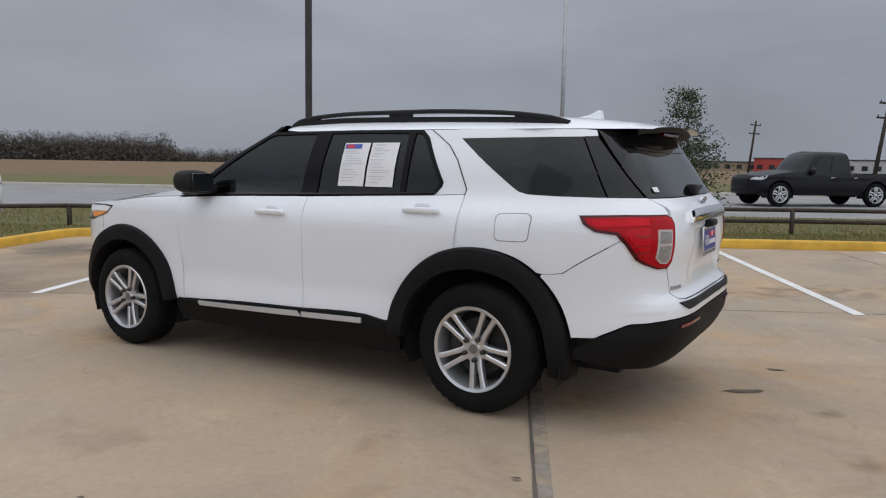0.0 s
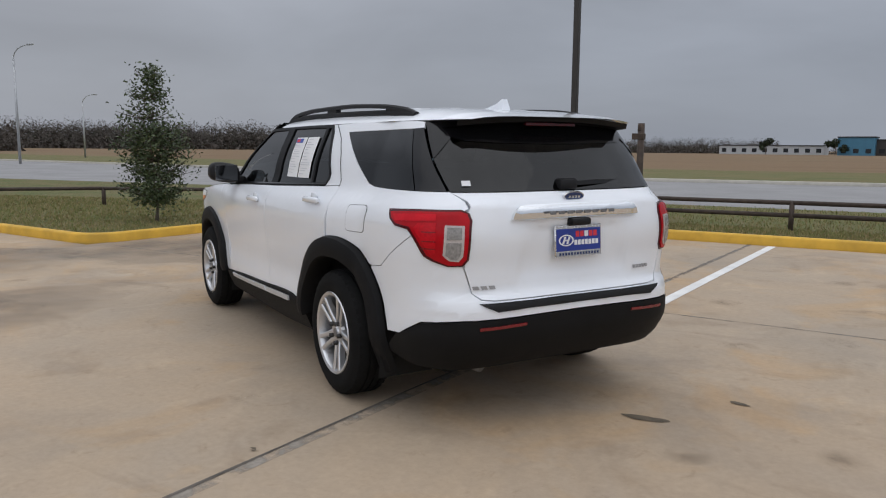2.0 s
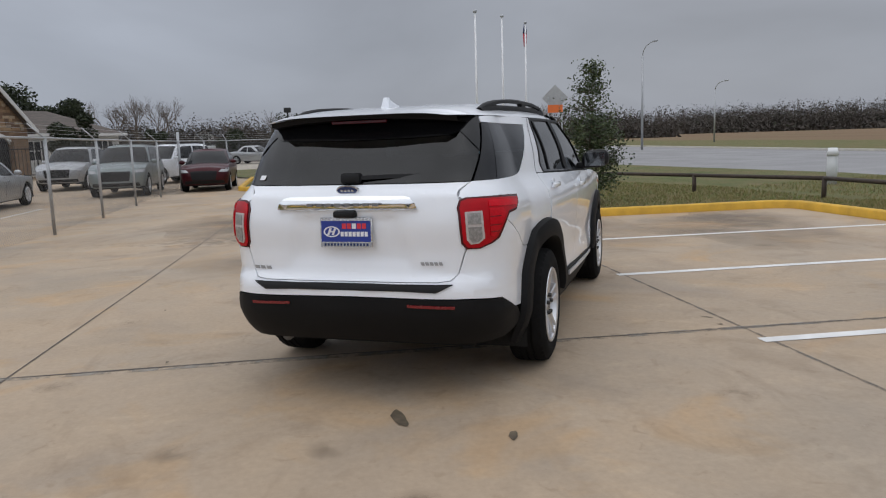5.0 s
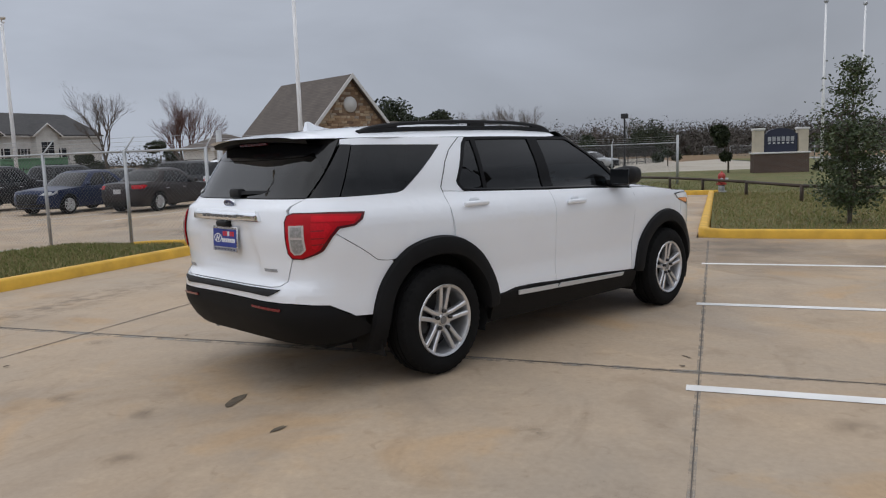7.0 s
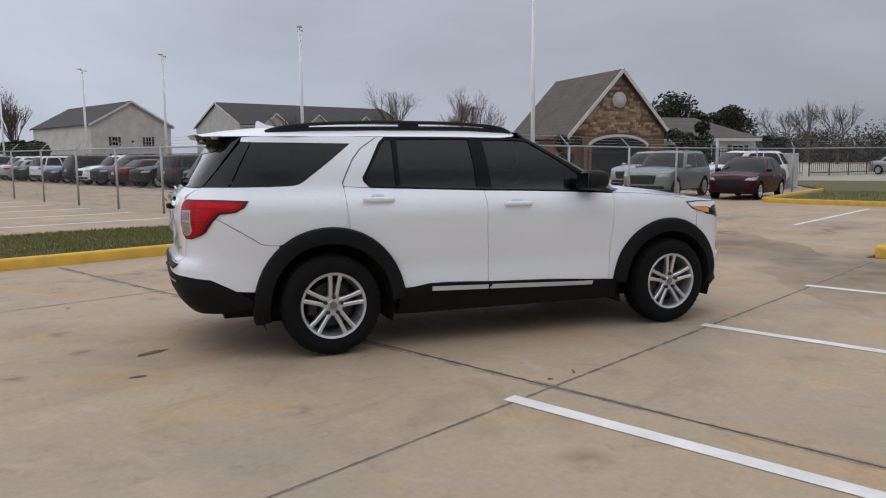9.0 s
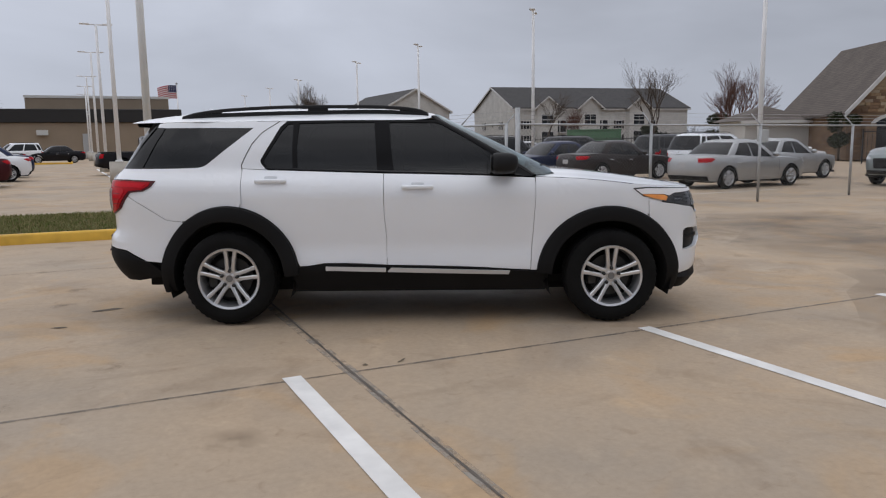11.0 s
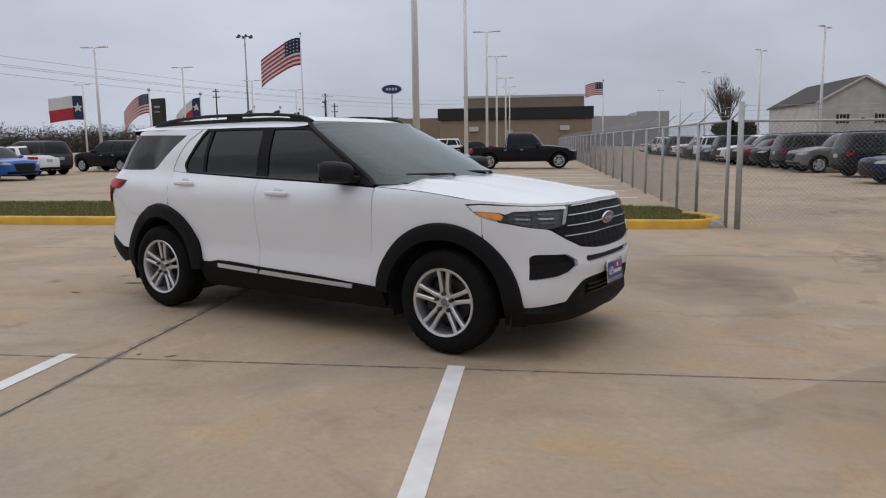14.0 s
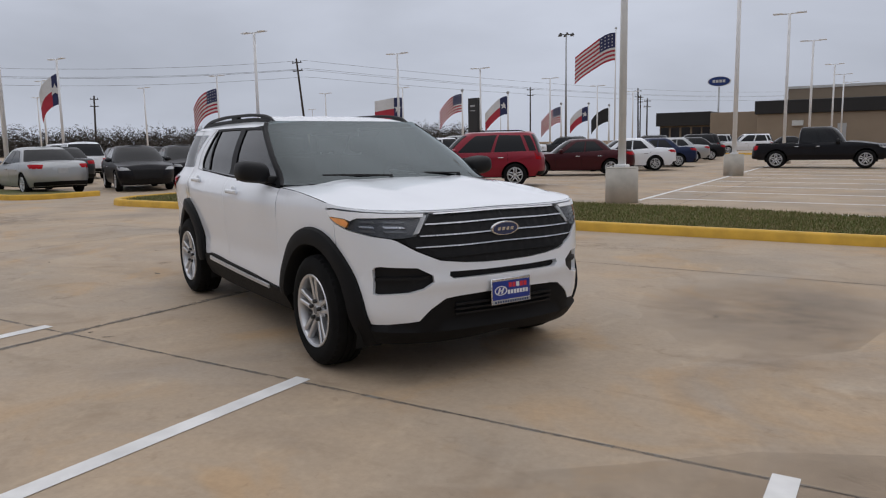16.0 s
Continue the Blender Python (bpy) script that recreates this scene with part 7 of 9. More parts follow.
bare_tree(148, 14, 9.4, .6, 13, TWIG, "bare winter tree beyond the drive")
bare_tree(80, -22, 6, .5, 14, TWIG, "sparse young tree beside the street lamp")


def leafy(x, y, h, rad, seed, label, z0=1.2, mat=None, name="evergreen_tree", n=5200, size=.22):
    r = random.Random(seed)
    th = empty(name, pose(x, y, 0), label, "tree" if z0 > .5 else "shrub")
    bm = bmesh.new()
    add_tube(bm, (0, 0, 0), (0, 0, h * .6), .05 * h * .35, .02 * h, seg=8)
    lumps = []
    for _ in range(16 if z0 > .5 else 5):
        a, q = r.uniform(0, 6.28), rad * math.sqrt(r.random()) * .72
        c = Vector((q * math.cos(a), q * math.sin(a), r.uniform(z0 + (h - z0) * .25, h * .84)))
        lumps.append((c, rad * r.uniform(.28, .5)))
        add_tube(bm, (0, 0, h * .35), c, .02 * h * .4, .01, seg=5, caps=False)
    part("trunk", bm, BARK, th)
    spots = []
    for _ in range(n):
        c, q = r.choice(lumps)
        d = Vector((r.gauss(0, 1), r.gauss(0, 1), r.gauss(0, 1))).normalized() * q * r.random() ** .35
        spots.append(c + Vector((d.x, d.y, d.z * .8)))
    leaf_mesh("crown", [s for s in spots if s.z > .05], size, mat or DARK_LEAF, th, r)
    return th


leafy(69.8, 32.8, 9.0, 4.0, 41, "dark evergreen oak behind the clubhouse")
leafy(77, 30.5, 7.6, 3.4, 42, "dark evergreen oak behind the clubhouse", n=4200)
leafy(86, 32.6, 7.3, 3.6, 52, "lower dark evergreen oak behind the clubhouse", n=4200)
leafy(104, 16.5, 4.2, 3.0, 53, "rounded dark evergreen beyond the iron gates", .2, n=2200, size=.2, name="bush")
leafy(122, 8, 6.4, 4.5, 54, "dark evergreen tree beyond the iron gates", .6, n=3000, size=.24)
leafy(25.5, 88, 5, 3.0, 43, "dark bushy evergreen beside the far lot", .3)
leafy(39.6, -2.6, 2.9, 1.2, 44, "tall rounded dark bush beside the entrance sign", .1, n=3000, size=.14, name="bush")
leafy(62, 2, 2.6, 1.4, 45, "rounded dark bush by the drive", .1, n=2000, size=.14, name="bush")
leafy(42.1, 16.7, 4.2, 1.3, 46, "clipped dark cone shrub by the clubhouse", .1, n=3000, size=.10, name="shrub")
leafy(40.8, 17.2, 3.5, 1.2, 47, "rounded dark shrub by the clubhouse", .1, n=3000, size=.10, name="shrub")
leafy(45.9, 12.9, 3.3, 1.2, 48, "rounded dark shrub by the clubhouse", .1, n=2500, size=.10, name="shrub")
leafy(39.9, 25.3, 4.2, 1.3, 49, "rounded dark shrub by the clubhouse", .1, n=2500, size=.10, name="shrub")
leafy(58, 62, 4, 2.0, 50, "dark evergreen bush before the apartments", .1, n=2600, size=.16, name="bush")
leafy(64, 58, 4.4, 2.4, 51, "dark evergreen bush before the apartments", .1, n=2600, size=.16, name="bush")
for i in range(7):
    leafy(40.4 + 1.2 * i, -7.6 - .6 * i, .7, .6, 60 + i, "low dark shrub in the sign bed", .05, n=260, size=.10, name="shrub")


def treeline(label, spans, seed):
    """Far woods: thin trunks with a cloud of twiggy flakes, joined; their colour carries the haze."""
    r = random.Random(seed)
    vs, fs = [], []
    for az0, az1, d0, d1, h0, h1, count in spans:
        for _ in range(count):
            az, d = radians(r.uniform(az0, az1)), r.uniform(d0, d1)
            x, y = d * math.cos(az), d * math.sin(az)
            h = r.uniform(h0, h1) * r.choice((.8, .9, .95, 1, 1.08))
            w = h * r.uniform(.32, .6)
            c = Vector((x, y, 0))
            for _ in range(84):
                a = r.uniform(0, 6.28)
                q = math.sqrt(r.random()) * w
                f = r.random() ** 1.35
                zz = h * f
                q *= 1.15 if f < .35 else max(.25, 1.15 - (f - .35) * 1.45)
                p = c + Vector((q * math.cos(a), q * math.sin(a), zz))
                s = h * (.085 * (1 - f) + .022) * r.uniform(.7, 1.2)
                d1v = Vector((r.gauss(0, 1), r.gauss(0, 1), r.gauss(0, 1))).normalized() * s
                d2v = Vector((r.gauss(0, 1), r.gauss(0, 1), r.gauss(0, 1))).normalized() * s
                k = len(vs)
                vs += [p - d1v, p + d2v, p + d1v]
                fs.append((k, k + 1, k + 2))
    return tagged(link_mesh("far_woods", vs, fs, HAZED_WOODS), label, "woods", kind="stuff")


treeline("brown leafless woods along the field's far edge", [(-112, -80, 380, 420, 2.5, 4, 260), (-80, -64, 350, 400, 5, 7.5, 420), (-64, -52, 320, 380, 9, 12, 420), (-52, -25, 330, 430, 9, 13, 1000), (-25, 2, 190, 260, 5.5, 8.6, 800)], 71)
treeline("brown leafless woods beyond the drive", [(-12, 24, 150, 215, 5, 8, 800), (24, 60, 150, 220, 3.5, 6, 260)], 72)
treeline("brown leafless woods behind the far lots", [(118, 172, 200, 250, 5.5, 8, 1300), (172, 252, 420, 520, 5, 8, 500)], 73)


# ---- hydrant, boxes, signs by the drive ----
hy = empty("fire_hydrant", pose(20.4, -2.1, 0.05), "faded red fire hydrant with a grey barrel", "hydrant")
bm = bmesh.new()
add_tube(bm, (0, 0, 0), (0, 0, .28), .10, .10, seg=14)
add_tube(bm, (0, 0, 0), (0, 0, .05), .16, .16, seg=14)
part("barrel", bm, GALV, hy)
bm = bmesh.new()
add_tube(bm, (0, 0, .28), (0, 0, .52), .125, .115, seg=14)
add_tube(bm, (0, 0, .26), (0, 0, .31), .17, .17, seg=14)
bmesh.ops.create_uvsphere(bm, u_segments=14, v_segments=8, radius=.125, matrix=Matrix.Translation((0, 0, .54)))
add_tube(bm, (0, 0, .62), (0, 0, .70), .035, seg=6)
part("bonnet", bm, HYDRANT_RED, hy)
for d in ((1, 0), (-1, 0), (0, -1)):
    bm = bmesh.new()
    add_tube(bm, (d[0] * .08, d[1] * .08, .42), (d[0] * .21, d[1] * .21, .42), .065, seg=10)
    part("nozzle_cap", bm, GALV, hy)
pd = empty("utility_pedestal", pose(11.6, -11.6, 0.05), "grey utility pedestal with a white cap", "utility box")
bm = bmesh.new()
add_tube(bm, (0, 0, 0), (0, 0, .75), .13, seg=14)
part("barrel", bm, CABINET_GREY, pd)
bm = bmesh.new()
add_tube(bm, (0, 0, .75), (0, 0, .95), .15, .11, seg=14)
part("cap", bm, POLE_WHITE, pd)
cb = empty("electric_cabinet", pose(31.5, 7.5, 0), "pale metal electric cabinet behind the fence", "electric box")
bm = bmesh.new()
add_box(bm, -.5, .5, -.35, .35, 0, 1.6, bevel=.03)
part("cabinet", bm, CABINET_GREY, cb)
ds = empty("road_work_sign", pose(49.5, -15.27, -.02, 0, 0, -15), "diamond road sign seen from behind with an orange plate", "sign")
for s in (-.5, .5):
    bm = bmesh.new()
    add_box(bm, -.04, .04, s - .05, s + .05, 0, 4.45)
    part("post", bm, GALV, ds)
bm = bmesh.new()
add_box(bm, -.03, .03, -.70, .70, -.70, .70, Matrix.Translation((.08, 0, 4.35)) @ Matrix.Rotation(math.pi / 4, 4, "X"), bevel=.01)
part("diamond_plate", bm, SIGN_BACK, ds)
bm = bmesh.new()
add_box(bm, -.10, -.05, -.56, .56, 3.25, 3.82)
part("orange_plate", bm, ORANGE, ds)

# entrance monument: brick base, cream pillars, navy arched face
ms = empty("monument_sign", pose(38.7, -5.2, 0.05, 0, 0, -78) @ Matrix.Diagonal((.82, .82, .82, 1)), "entrance monument with brick base, cream pillars and a navy face", "sign")
bm = bmesh.new()
add_box(bm, -1.75, 1.75, -.45, .45, 0, 1.25)
part("brick_base", bm, BRICK, ms)
bm = bmesh.new()
add_box(bm, -1.85, 1.85, -.52, .52, 1.25, 1.36, bevel=.03)
part("base_cap", bm, TRIM, ms)
for s in (-1, 1):
    bm = bmesh.new()
    add_box(bm, s * 1.4 - .3, s * 1.4 + .3, -.36, .36, 1.36, 2.8)
    part("pillar", bm, CREAM, ms)
    bm = bmesh.new()
    add_box(bm, s * 1.4 - .36, s * 1.4 + .36, -.42, .42, 2.8, 2.95, bevel=.03)
    part("pillar_cap", bm, TRIM, ms)
bm = bmesh.new()
prof = [(-1.05, 1.36), (1.05, 1.36), (1.05, 2.55)] + [(1.05 * math.cos(radians(a)) * .85, 2.6 + .32 * math.sin(radians(a))) for a in range(0, 181, 15)] + [(-1.05, 2.55)]
f = bm.faces.new([bm.verts.new((x, -.2, z)) for x, z in prof])
g = bmesh.ops.extrude_face_region(bm, geom=[f])
bmesh.ops.translate(bm, vec=(0, .4, 0), verts=[v for v in g["geom"] if isinstance(v, bmesh.types.BMVert)])
bmesh.ops.recalc_face_normals(bm, faces=bm.faces)
part("sign_face", bm, NAVY, ms, smooth=False)
for k in range(6):
    for zz, hh, n in ((2.22, .30, 6), (1.95, .10, 6)):
        bm = bmesh.new()
        x = -.72 + k * .29
        add_box(bm, x - (.10 if hh > .2 else .07), x + (.10 if hh > .2 else .07), -.235, -.2, zz - hh / 2, zz + hh / 2)
        part("letter_bar", bm, GALV if hh > .2 else CABINET_GREY, ms)
bl = empty("drive_lamp", pose(57.7, 5.2, 0), "black lamp post with a boxy lantern head", "lamp post")
bm = bmesh.new()
add_tube(bm, (0, 0, 0), (0, 0, 4.1), .09, .07, seg=12)
add_box(bm, -.16, .16, -.16, .16, 0, .25, bevel=.02)
part("pole", bm, IRON, bl)
bm = bmesh.new()
add_box(bm, -.28, .28, -.28, .28, 4.1, 4.5, bevel=.05)
part("lantern_head", bm, IRON, bl)


def iron_fence(a, b, h, label, step=.24):
    th = empty("iron_fence", pose(a[0], a[1], 0), label, "fence")
    A, B = Vector((0, 0, 0)), Vector((b[0] - a[0], b[1] - a[1], 0))
    n = int(B.length / step)
    vs, fs = [], []
    for z in (.25, h - .15):
        bm = bmesh.new()
        add_tube(bm, A + Vector((0, 0, z)), B + Vector((0, 0, z)), .03, seg=5)
        part("rail", bm, IRON, th)
    made = {}
    for k in range(n + 1):
        rr = .045 if k % 10 == 0 else .016
        if rr not in made:
            bm = bmesh.new()
            add_tube(bm, Vector((0, 0, 0)), Vector((0, 0, h)), rr, seg=4, caps=False)
            made[rr] = part("post" if rr > .03 else "picket", bm, IRON, th, smooth=False)
            made[rr].location = A.lerp(B, k / n)
            continue
        o = new("post" if rr > .03 else "picket", made[rr].data)
        o.parent = th
        o.location = A.lerp(B, k / n)


iron_fence((36, 21), (50, 12.5), 1.9, "black iron picket fence by the clubhouse")
iron_fence((50.5, 12.2), (80, 4), 1.9, "black iron picket gates across the drive")
iron_fence((33, 50), (58, 44), 1.7, "black iron picket fence before the apartments")
chain_link([(84, -12 + 0.0), (100, -8), (116, -4), (132, 0)], "low distant chain-link fence", 1.5)


# ---- buildings ----
CONTAINER_GREEN = plain("faded_green_paint", (0.10, 0.21, 0.12), 0.6, 0, 0.15, 2.0)


def hexa(bm, pts_low, pts_high):
    lo = [bm.verts.new(p) for p in pts_low]
    hi = [bm.verts.new(p) for p in pts_high]
    n = len(lo)
    bm.faces.new(lo[::-1])
    bm.faces.new(hi)
    for i in range(n):
        bm.faces.new((lo[i], lo[(i + 1) % n], hi[(i + 1) % n], hi[i]))


def gable_wall(bm, x0, x1, y0, y1, eave, ridge, along="x"):
    """A house body with gables at its two ends; the ridge runs along x or y."""
    if along == "x":
        end = [(y0, 0), (y1, 0), (y1, eave), ((y0 + y1) / 2, ridge), (y0, eave)]
        rings = [[bm.verts.new((x, y, z)) for y, z in end] for x in (x0, x1)]
    else:
        end = [(x0, 0), (x1, 0), (x1, eave), ((x0 + x1) / 2, ridge), (x0, eave)]
        rings = [[bm.verts.new((x, y, z)) for x, z in end] for y in (y0, y1)]
    bm.faces.new(rings[0])
    bm.faces.new(rings[1][::-1])
    for i in range(5):
        bm.faces.new((rings[0][i], rings[0][(i + 1) % 5], rings[1][(i + 1) % 5], rings[1][i]))
    bmesh.ops.recalc_face_normals(bm, faces=bm.faces)


def gable_roof(x0, x1, y0, y1, eave, ridge, along, over=.45, thick=.16):
    bm = bmesh.new()
    if along == "x":
        m, half = (y0 + y1) / 2, (y1 - y0) / 2
    else:
        m, half = (x0 + x1) / 2, (x1 - x0) / 2
    slope = (ridge - eave) / half
    for s in (-1, 1):
        a = (m, ridge + .05)
        b = (m + s * (half + over), eave + .05 - slope * over)
        lo, hi = (x0 - over, x1 + over) if along == "x" else (y0 - over, y1 + over)
        quad = [(lo, *a), (hi, *a), (hi, *b), (lo, *b)]
        pts = [(u, v, z) if along == "x" else (v, u, z) for u, v, z in quad]
        hexa(bm, [(x, y, z) for x, y, z in pts], [(x, y, z + thick) for x, y, z in pts])
    bmesh.ops.recalc_face_normals(bm, faces=bm.faces)
    return bm


def window(th, c, w, h, face, shutters=True, depth=.06):
    """face: 'y-', 'y+', 'x-', 'x+'"""
    axis, s = face[0], -1 if face[1] == "-" else 1
    m = Matrix.Translation(c) @ (Matrix() if axis == "y" else Matrix.Rotation(math.pi / 2, 4, "Z"))
    if axis == "x":
        s = -s
    bm = bmesh.new()
    t = .09
    for x0, x1, z0, z1 in ((-w / 2 - t, -w / 2, -h / 2 - t, h / 2 + t), (w / 2, w / 2 + t, -h / 2 - t, h / 2 + t), (-w / 2, w / 2, h / 2, h / 2 + t), (-w / 2, w / 2, -h / 2 - t, -h / 2), (-w / 2, w / 2, -.03, .03), (-.02, .02, -h / 2, h / 2)):
        add_box(bm, x0, x1, min(0, s * depth), max(0, s * depth), z0, z1, m)
    fr = part("window", bm, TRIM, th, smooth=False)
    bm = bmesh.new()
    add_box(bm, -w / 2, w / 2, min(0, s * depth * .4), max(0, s * depth * .4), -h / 2, h / 2, m)
    part("pane", bm, GLASS_AND_SHADE, fr, smooth=False)
    if shutters:
        for q in (-1, 1):
            bm = bmesh.new()
            cx = q * (w / 2 + t + .22)
            add_box(bm, cx - .2, cx + .2, min(0, s * depth), max(0, s * depth), -h / 2 - .05, h / 2 + .05, m)
            part("shutter", bm, POLE_DARK, th, smooth=False)


def apartment(x, y, turn, length, depth, eave, ridge, label, bays=(), mat=None):
    th = empty("apartment_building", pose(x, y, 0, 0, 0, turn), label, "building", "apartments")
    bm = bmesh.new()
    gable_wall(bm, 0, length, 0, depth, eave, ridge)
    part("wall", bm, SIDING, th, smooth=False)
    part("roof", gable_roof(0, length, 0, depth, eave, ridge, "x"), SHINGLE, th, smooth=False)
    for s in (0, 1):
        a, b, c = (0, eave), (depth / 2, ridge), (depth, eave)
        X = -.47 if s == 0 else length + .40
        for (y0, z0), (y1, z1) in ((a, b), (b, c)):
            y0e, z0e = (y0 - .45, z0 - .45 * (ridge - eave) / (depth / 2)) if (y0, z0) == a else (y0, z0)
            y1e, z1e = (y1 + .45, z1 - .45 * (ridge - eave) / (depth / 2)) if (y1, z1) == c else (y1, z1)
            bm = bmesh.new()
            hexa(bm, [(X, y0e, z0e - .12), (X + .07, y0e, z0e - .12), (X + .07, y1e, z1e - .12), (X, y1e, z1e - .12)], [(X, y0e, z0e + .22), (X + .07, y0e, z0e + .22), (X + .07, y1e, z1e + .22), (X, y1e, z1e + .22)])
            bmesh.ops.recalc_face_normals(bm, faces=bm.faces)
            part("barge_board", bm, TRIM, th, smooth=False)
    bm = bmesh.new()
    add_box(bm, -.45, length + .45, -.52, -.42, eave - .42, eave - .22)
    part("gutter", bm, TRIM, th, smooth=False)
    for yy, zz in ((depth * .3, 4.3), (depth * .72, 4.3), (depth * .3, 1.5), (depth * .72, 1.5)):
        window(th, Vector((-.005, yy, zz)), .9, 1.4, "x-")
    bm = bmesh.new()
    add_box(bm, -.08, 0, depth * .5 - .2, depth * .5 + .2, 4.1, 4.45)
    part("vent", bm, POLE_DARK, th, smooth=False)
    for bx, w in bays:
        bm = bmesh.new()
        hexa(bm, [(bx - w / 2, 0, 0), (bx - w / 2 + .3, -1.0, 0), (bx + w / 2 - .3, -1.0, 0), (bx + w / 2, 0, 0)], [(bx - w / 2, 0, eave - .05), (bx - w / 2 + .3, -1.0, eave - .05), (bx + w / 2 - .3, -1.0, eave - .05), (bx + w / 2, 0, eave - .05)])
        bmesh.ops.recalc_face_normals(bm, faces=bm.faces)
        part("bay", bm, SIDING, th, smooth=False)
        bm = bmesh.new()
        gable_wall(bm, bx - w / 2 - .1, bx + w / 2 + .1, -1.05, 3.0, .1, 2.05, "y")
        bmesh.ops.translate(bm, vec=(0, 0, eave - .15), verts=bm.verts)
        part("dormer_gable", bm, SIDING, th, smooth=False)
        bm = gable_roof(bx - w / 2 - .1, bx + w / 2 + .1, -1.05, 3.0, .1, 2.05, "y", .4, .14)
        bmesh.ops.translate(bm, vec=(0, 0, eave - .15), verts=bm.verts)
        part("dormer_roof", bm, SHINGLE, th, smooth=False)
        for sd in (-1, 1):
            bm = bmesh.new()
            lo_x, lo_z, hi_z = bx + sd * (w / 2 + .5), eave - .15 - .24, eave - .15 + 2.05
            hexa(bm, [(bx, -1.53, hi_z - .1), (bx, -1.46, hi_z - .1), (lo_x, -1.46, lo_z - .1), (lo_x, -1.53, lo_z - .1)], [(bx, -1.53, hi_z + .2), (bx, -1.46, hi_z + .2), (lo_x, -1.46, lo_z + .2), (lo_x, -1.53, lo_z + .2)])
            bmesh.ops.recalc_face_normals(bm, faces=bm.faces)
            part("dormer_barge_board", bm, TRIM, th, smooth=False)
        for zz in (2.0, 5.2):
            window(th, Vector((bx, -1.0, zz)), 2.4, 2.0, "y-", False)
        window(th, Vector((bx - w / 2 - 1.5, 0, 4.3)), 1.2, 1.4, "y-")
        window(th, Vector((bx - w / 2 - 1.5, 0, 1.6)), 1.2, 1.4, "y-")
        # balcony beside the bay; a dark pane puts the recess's shade into colour
        x0, x1 = bx + w / 2 + .2, bx + w / 2 + 1.9
        for zz in (0.25, 2.95):
            bm = bmesh.new()
            add_box(bm, x0, x1, -.03, .0, zz, zz + 2.15)
            bl_ = part("balcony", bm, GLASS_AND_SHADE, th, smooth=False)
            bm = bmesh.new()
            add_box(bm, x0, x1, -.95, -.05, zz - .18, zz)
            part("balcony_floor", bm, TRIM, bl_, smooth=False)
            for k in range(1, 9):
                xx = x0 + (x1 - x0) * k / 9
                bm = bmesh.new()
                add_box(bm, xx - .02, xx + .02, -.95, -.91, zz, zz + .93)
                part("baluster", bm, IRON, bl_, smooth=False)
            bm = bmesh.new()
            add_box(bm, x0, x1, -.96, -.90, zz + .93, zz + 1.0)
            part("handrail", bm, IRON, bl_, smooth=False)
            for xx in (x0, x1):
                bm = bmesh.new()
                add_box(bm, xx - .07, xx + .07, -.97, -.83, zz, zz + 2.3)
                part("balcony_post", bm, TRIM, bl_, smooth=False)
    return th


apartment(71.0, 115.3, -8, 38, 21, 7.5, 11.8, "pale grey two-storey apartment block with dark shingle roof", bays=((6.5, 4.8), (15.5, 4.8), (26.2, 4.8)))
apartment(59.7, 119.5, 88, 28, 13.5, 7.0, 10.8, "pale grey apartment block seen from its gable end", bays=())

skip = empty("waste_container", pose(41.0, 51.5, 0, 0, 0, -36), "faded green steel waste container by the iron fence", "container")
bm = bmesh.new()
add_box(bm, -2.45, 2.45, -.9, .9, .15, 2.35, bevel=.03)
part("body", bm, CONTAINER_GREEN, skip, smooth=False)
for k in range(9):
    bm = bmesh.new()
    add_box(bm, -2.4 + .6 * k - .05, -2.4 + .6 * k + .05, -.96, -.9, .2, 2.25)
    part("rib", bm, CONTAINER_GREEN, skip, smooth=False)
bm = bmesh.new()
add_box(bm, -2.5, 2.5, -.98, .98, 2.35, 2.45, bevel=.02)
part("rim", bm, CONTAINER_GREEN, skip, smooth=False)

# clubhouse: stone gable with a round vent, brown roofs
cl = empty("clubhouse", pose(45, 24.0, 0, 0, 0, -26.8) @ Matrix.Diagonal((.95, .95, .95, 1)), "stone-fronted clubhouse with steep brown gable and low wings", "building")
GW, GE, GR = 4.3, 3.4, 8.0
bm = bmesh.new()
gable_wall(bm, -GW, GW, 0, 9.5, GE, GR, "y")
part("stone_gable", bm, STONE, cl, smooth=False)
part("roof", gable_roof(-GW, GW, 0, 9.5, GE, GR, "y", .5, .18), BROWN_SHINGLE, cl, smooth=False)
bm = bmesh.new()
for s in (-1, 1):
    a, b = (0, GR + .05), (s * (GW + .5), GE + .05 - .5 * (GR - GE) / GW)
    hexa(bm, [(a[0], -.58, a[1] - .12), (a[0], -.50, a[1] - .12), (b[0], -.50, b[1] - .12), (b[0], -.58, b[1] - .12)], [(a[0], -.58, a[1] + .24), (a[0], -.50, a[1] + .24), (b[0], -.50, b[1] + .24), (b[0], -.58, b[1] + .24)])
bmesh.ops.recalc_face_normals(bm, faces=bm.faces)
part("barge_board", bm, TRIM, cl, smooth=False)
bm = bmesh.new()
add_tube(bm, (0, -.10, 5.9), (0, .02, 5.9), .62, seg=28)
part("round_vent", bm, TRIM, cl)
# flat dark sheet on the gable stands in for the porch's inner shade
bm = bmesh.new()
pts = [(-2.6, 0), (2.6, 0), (2.6, 2.2)] + [(2.6 * math.cos(radians(a)), 2.2 + .8 * math.sin(radians(a))) for a in range(15, 180, 15)] + [(-2.6, 2.2)]
f = bm.faces.new([bm.verts.new((x, -.03, z)) for x, z in pts])
bmesh.ops.recalc_face_normals(bm, faces=bm.faces)
part("porch_opening", bm, GLASS_AND_SHADE, cl, smooth=False)
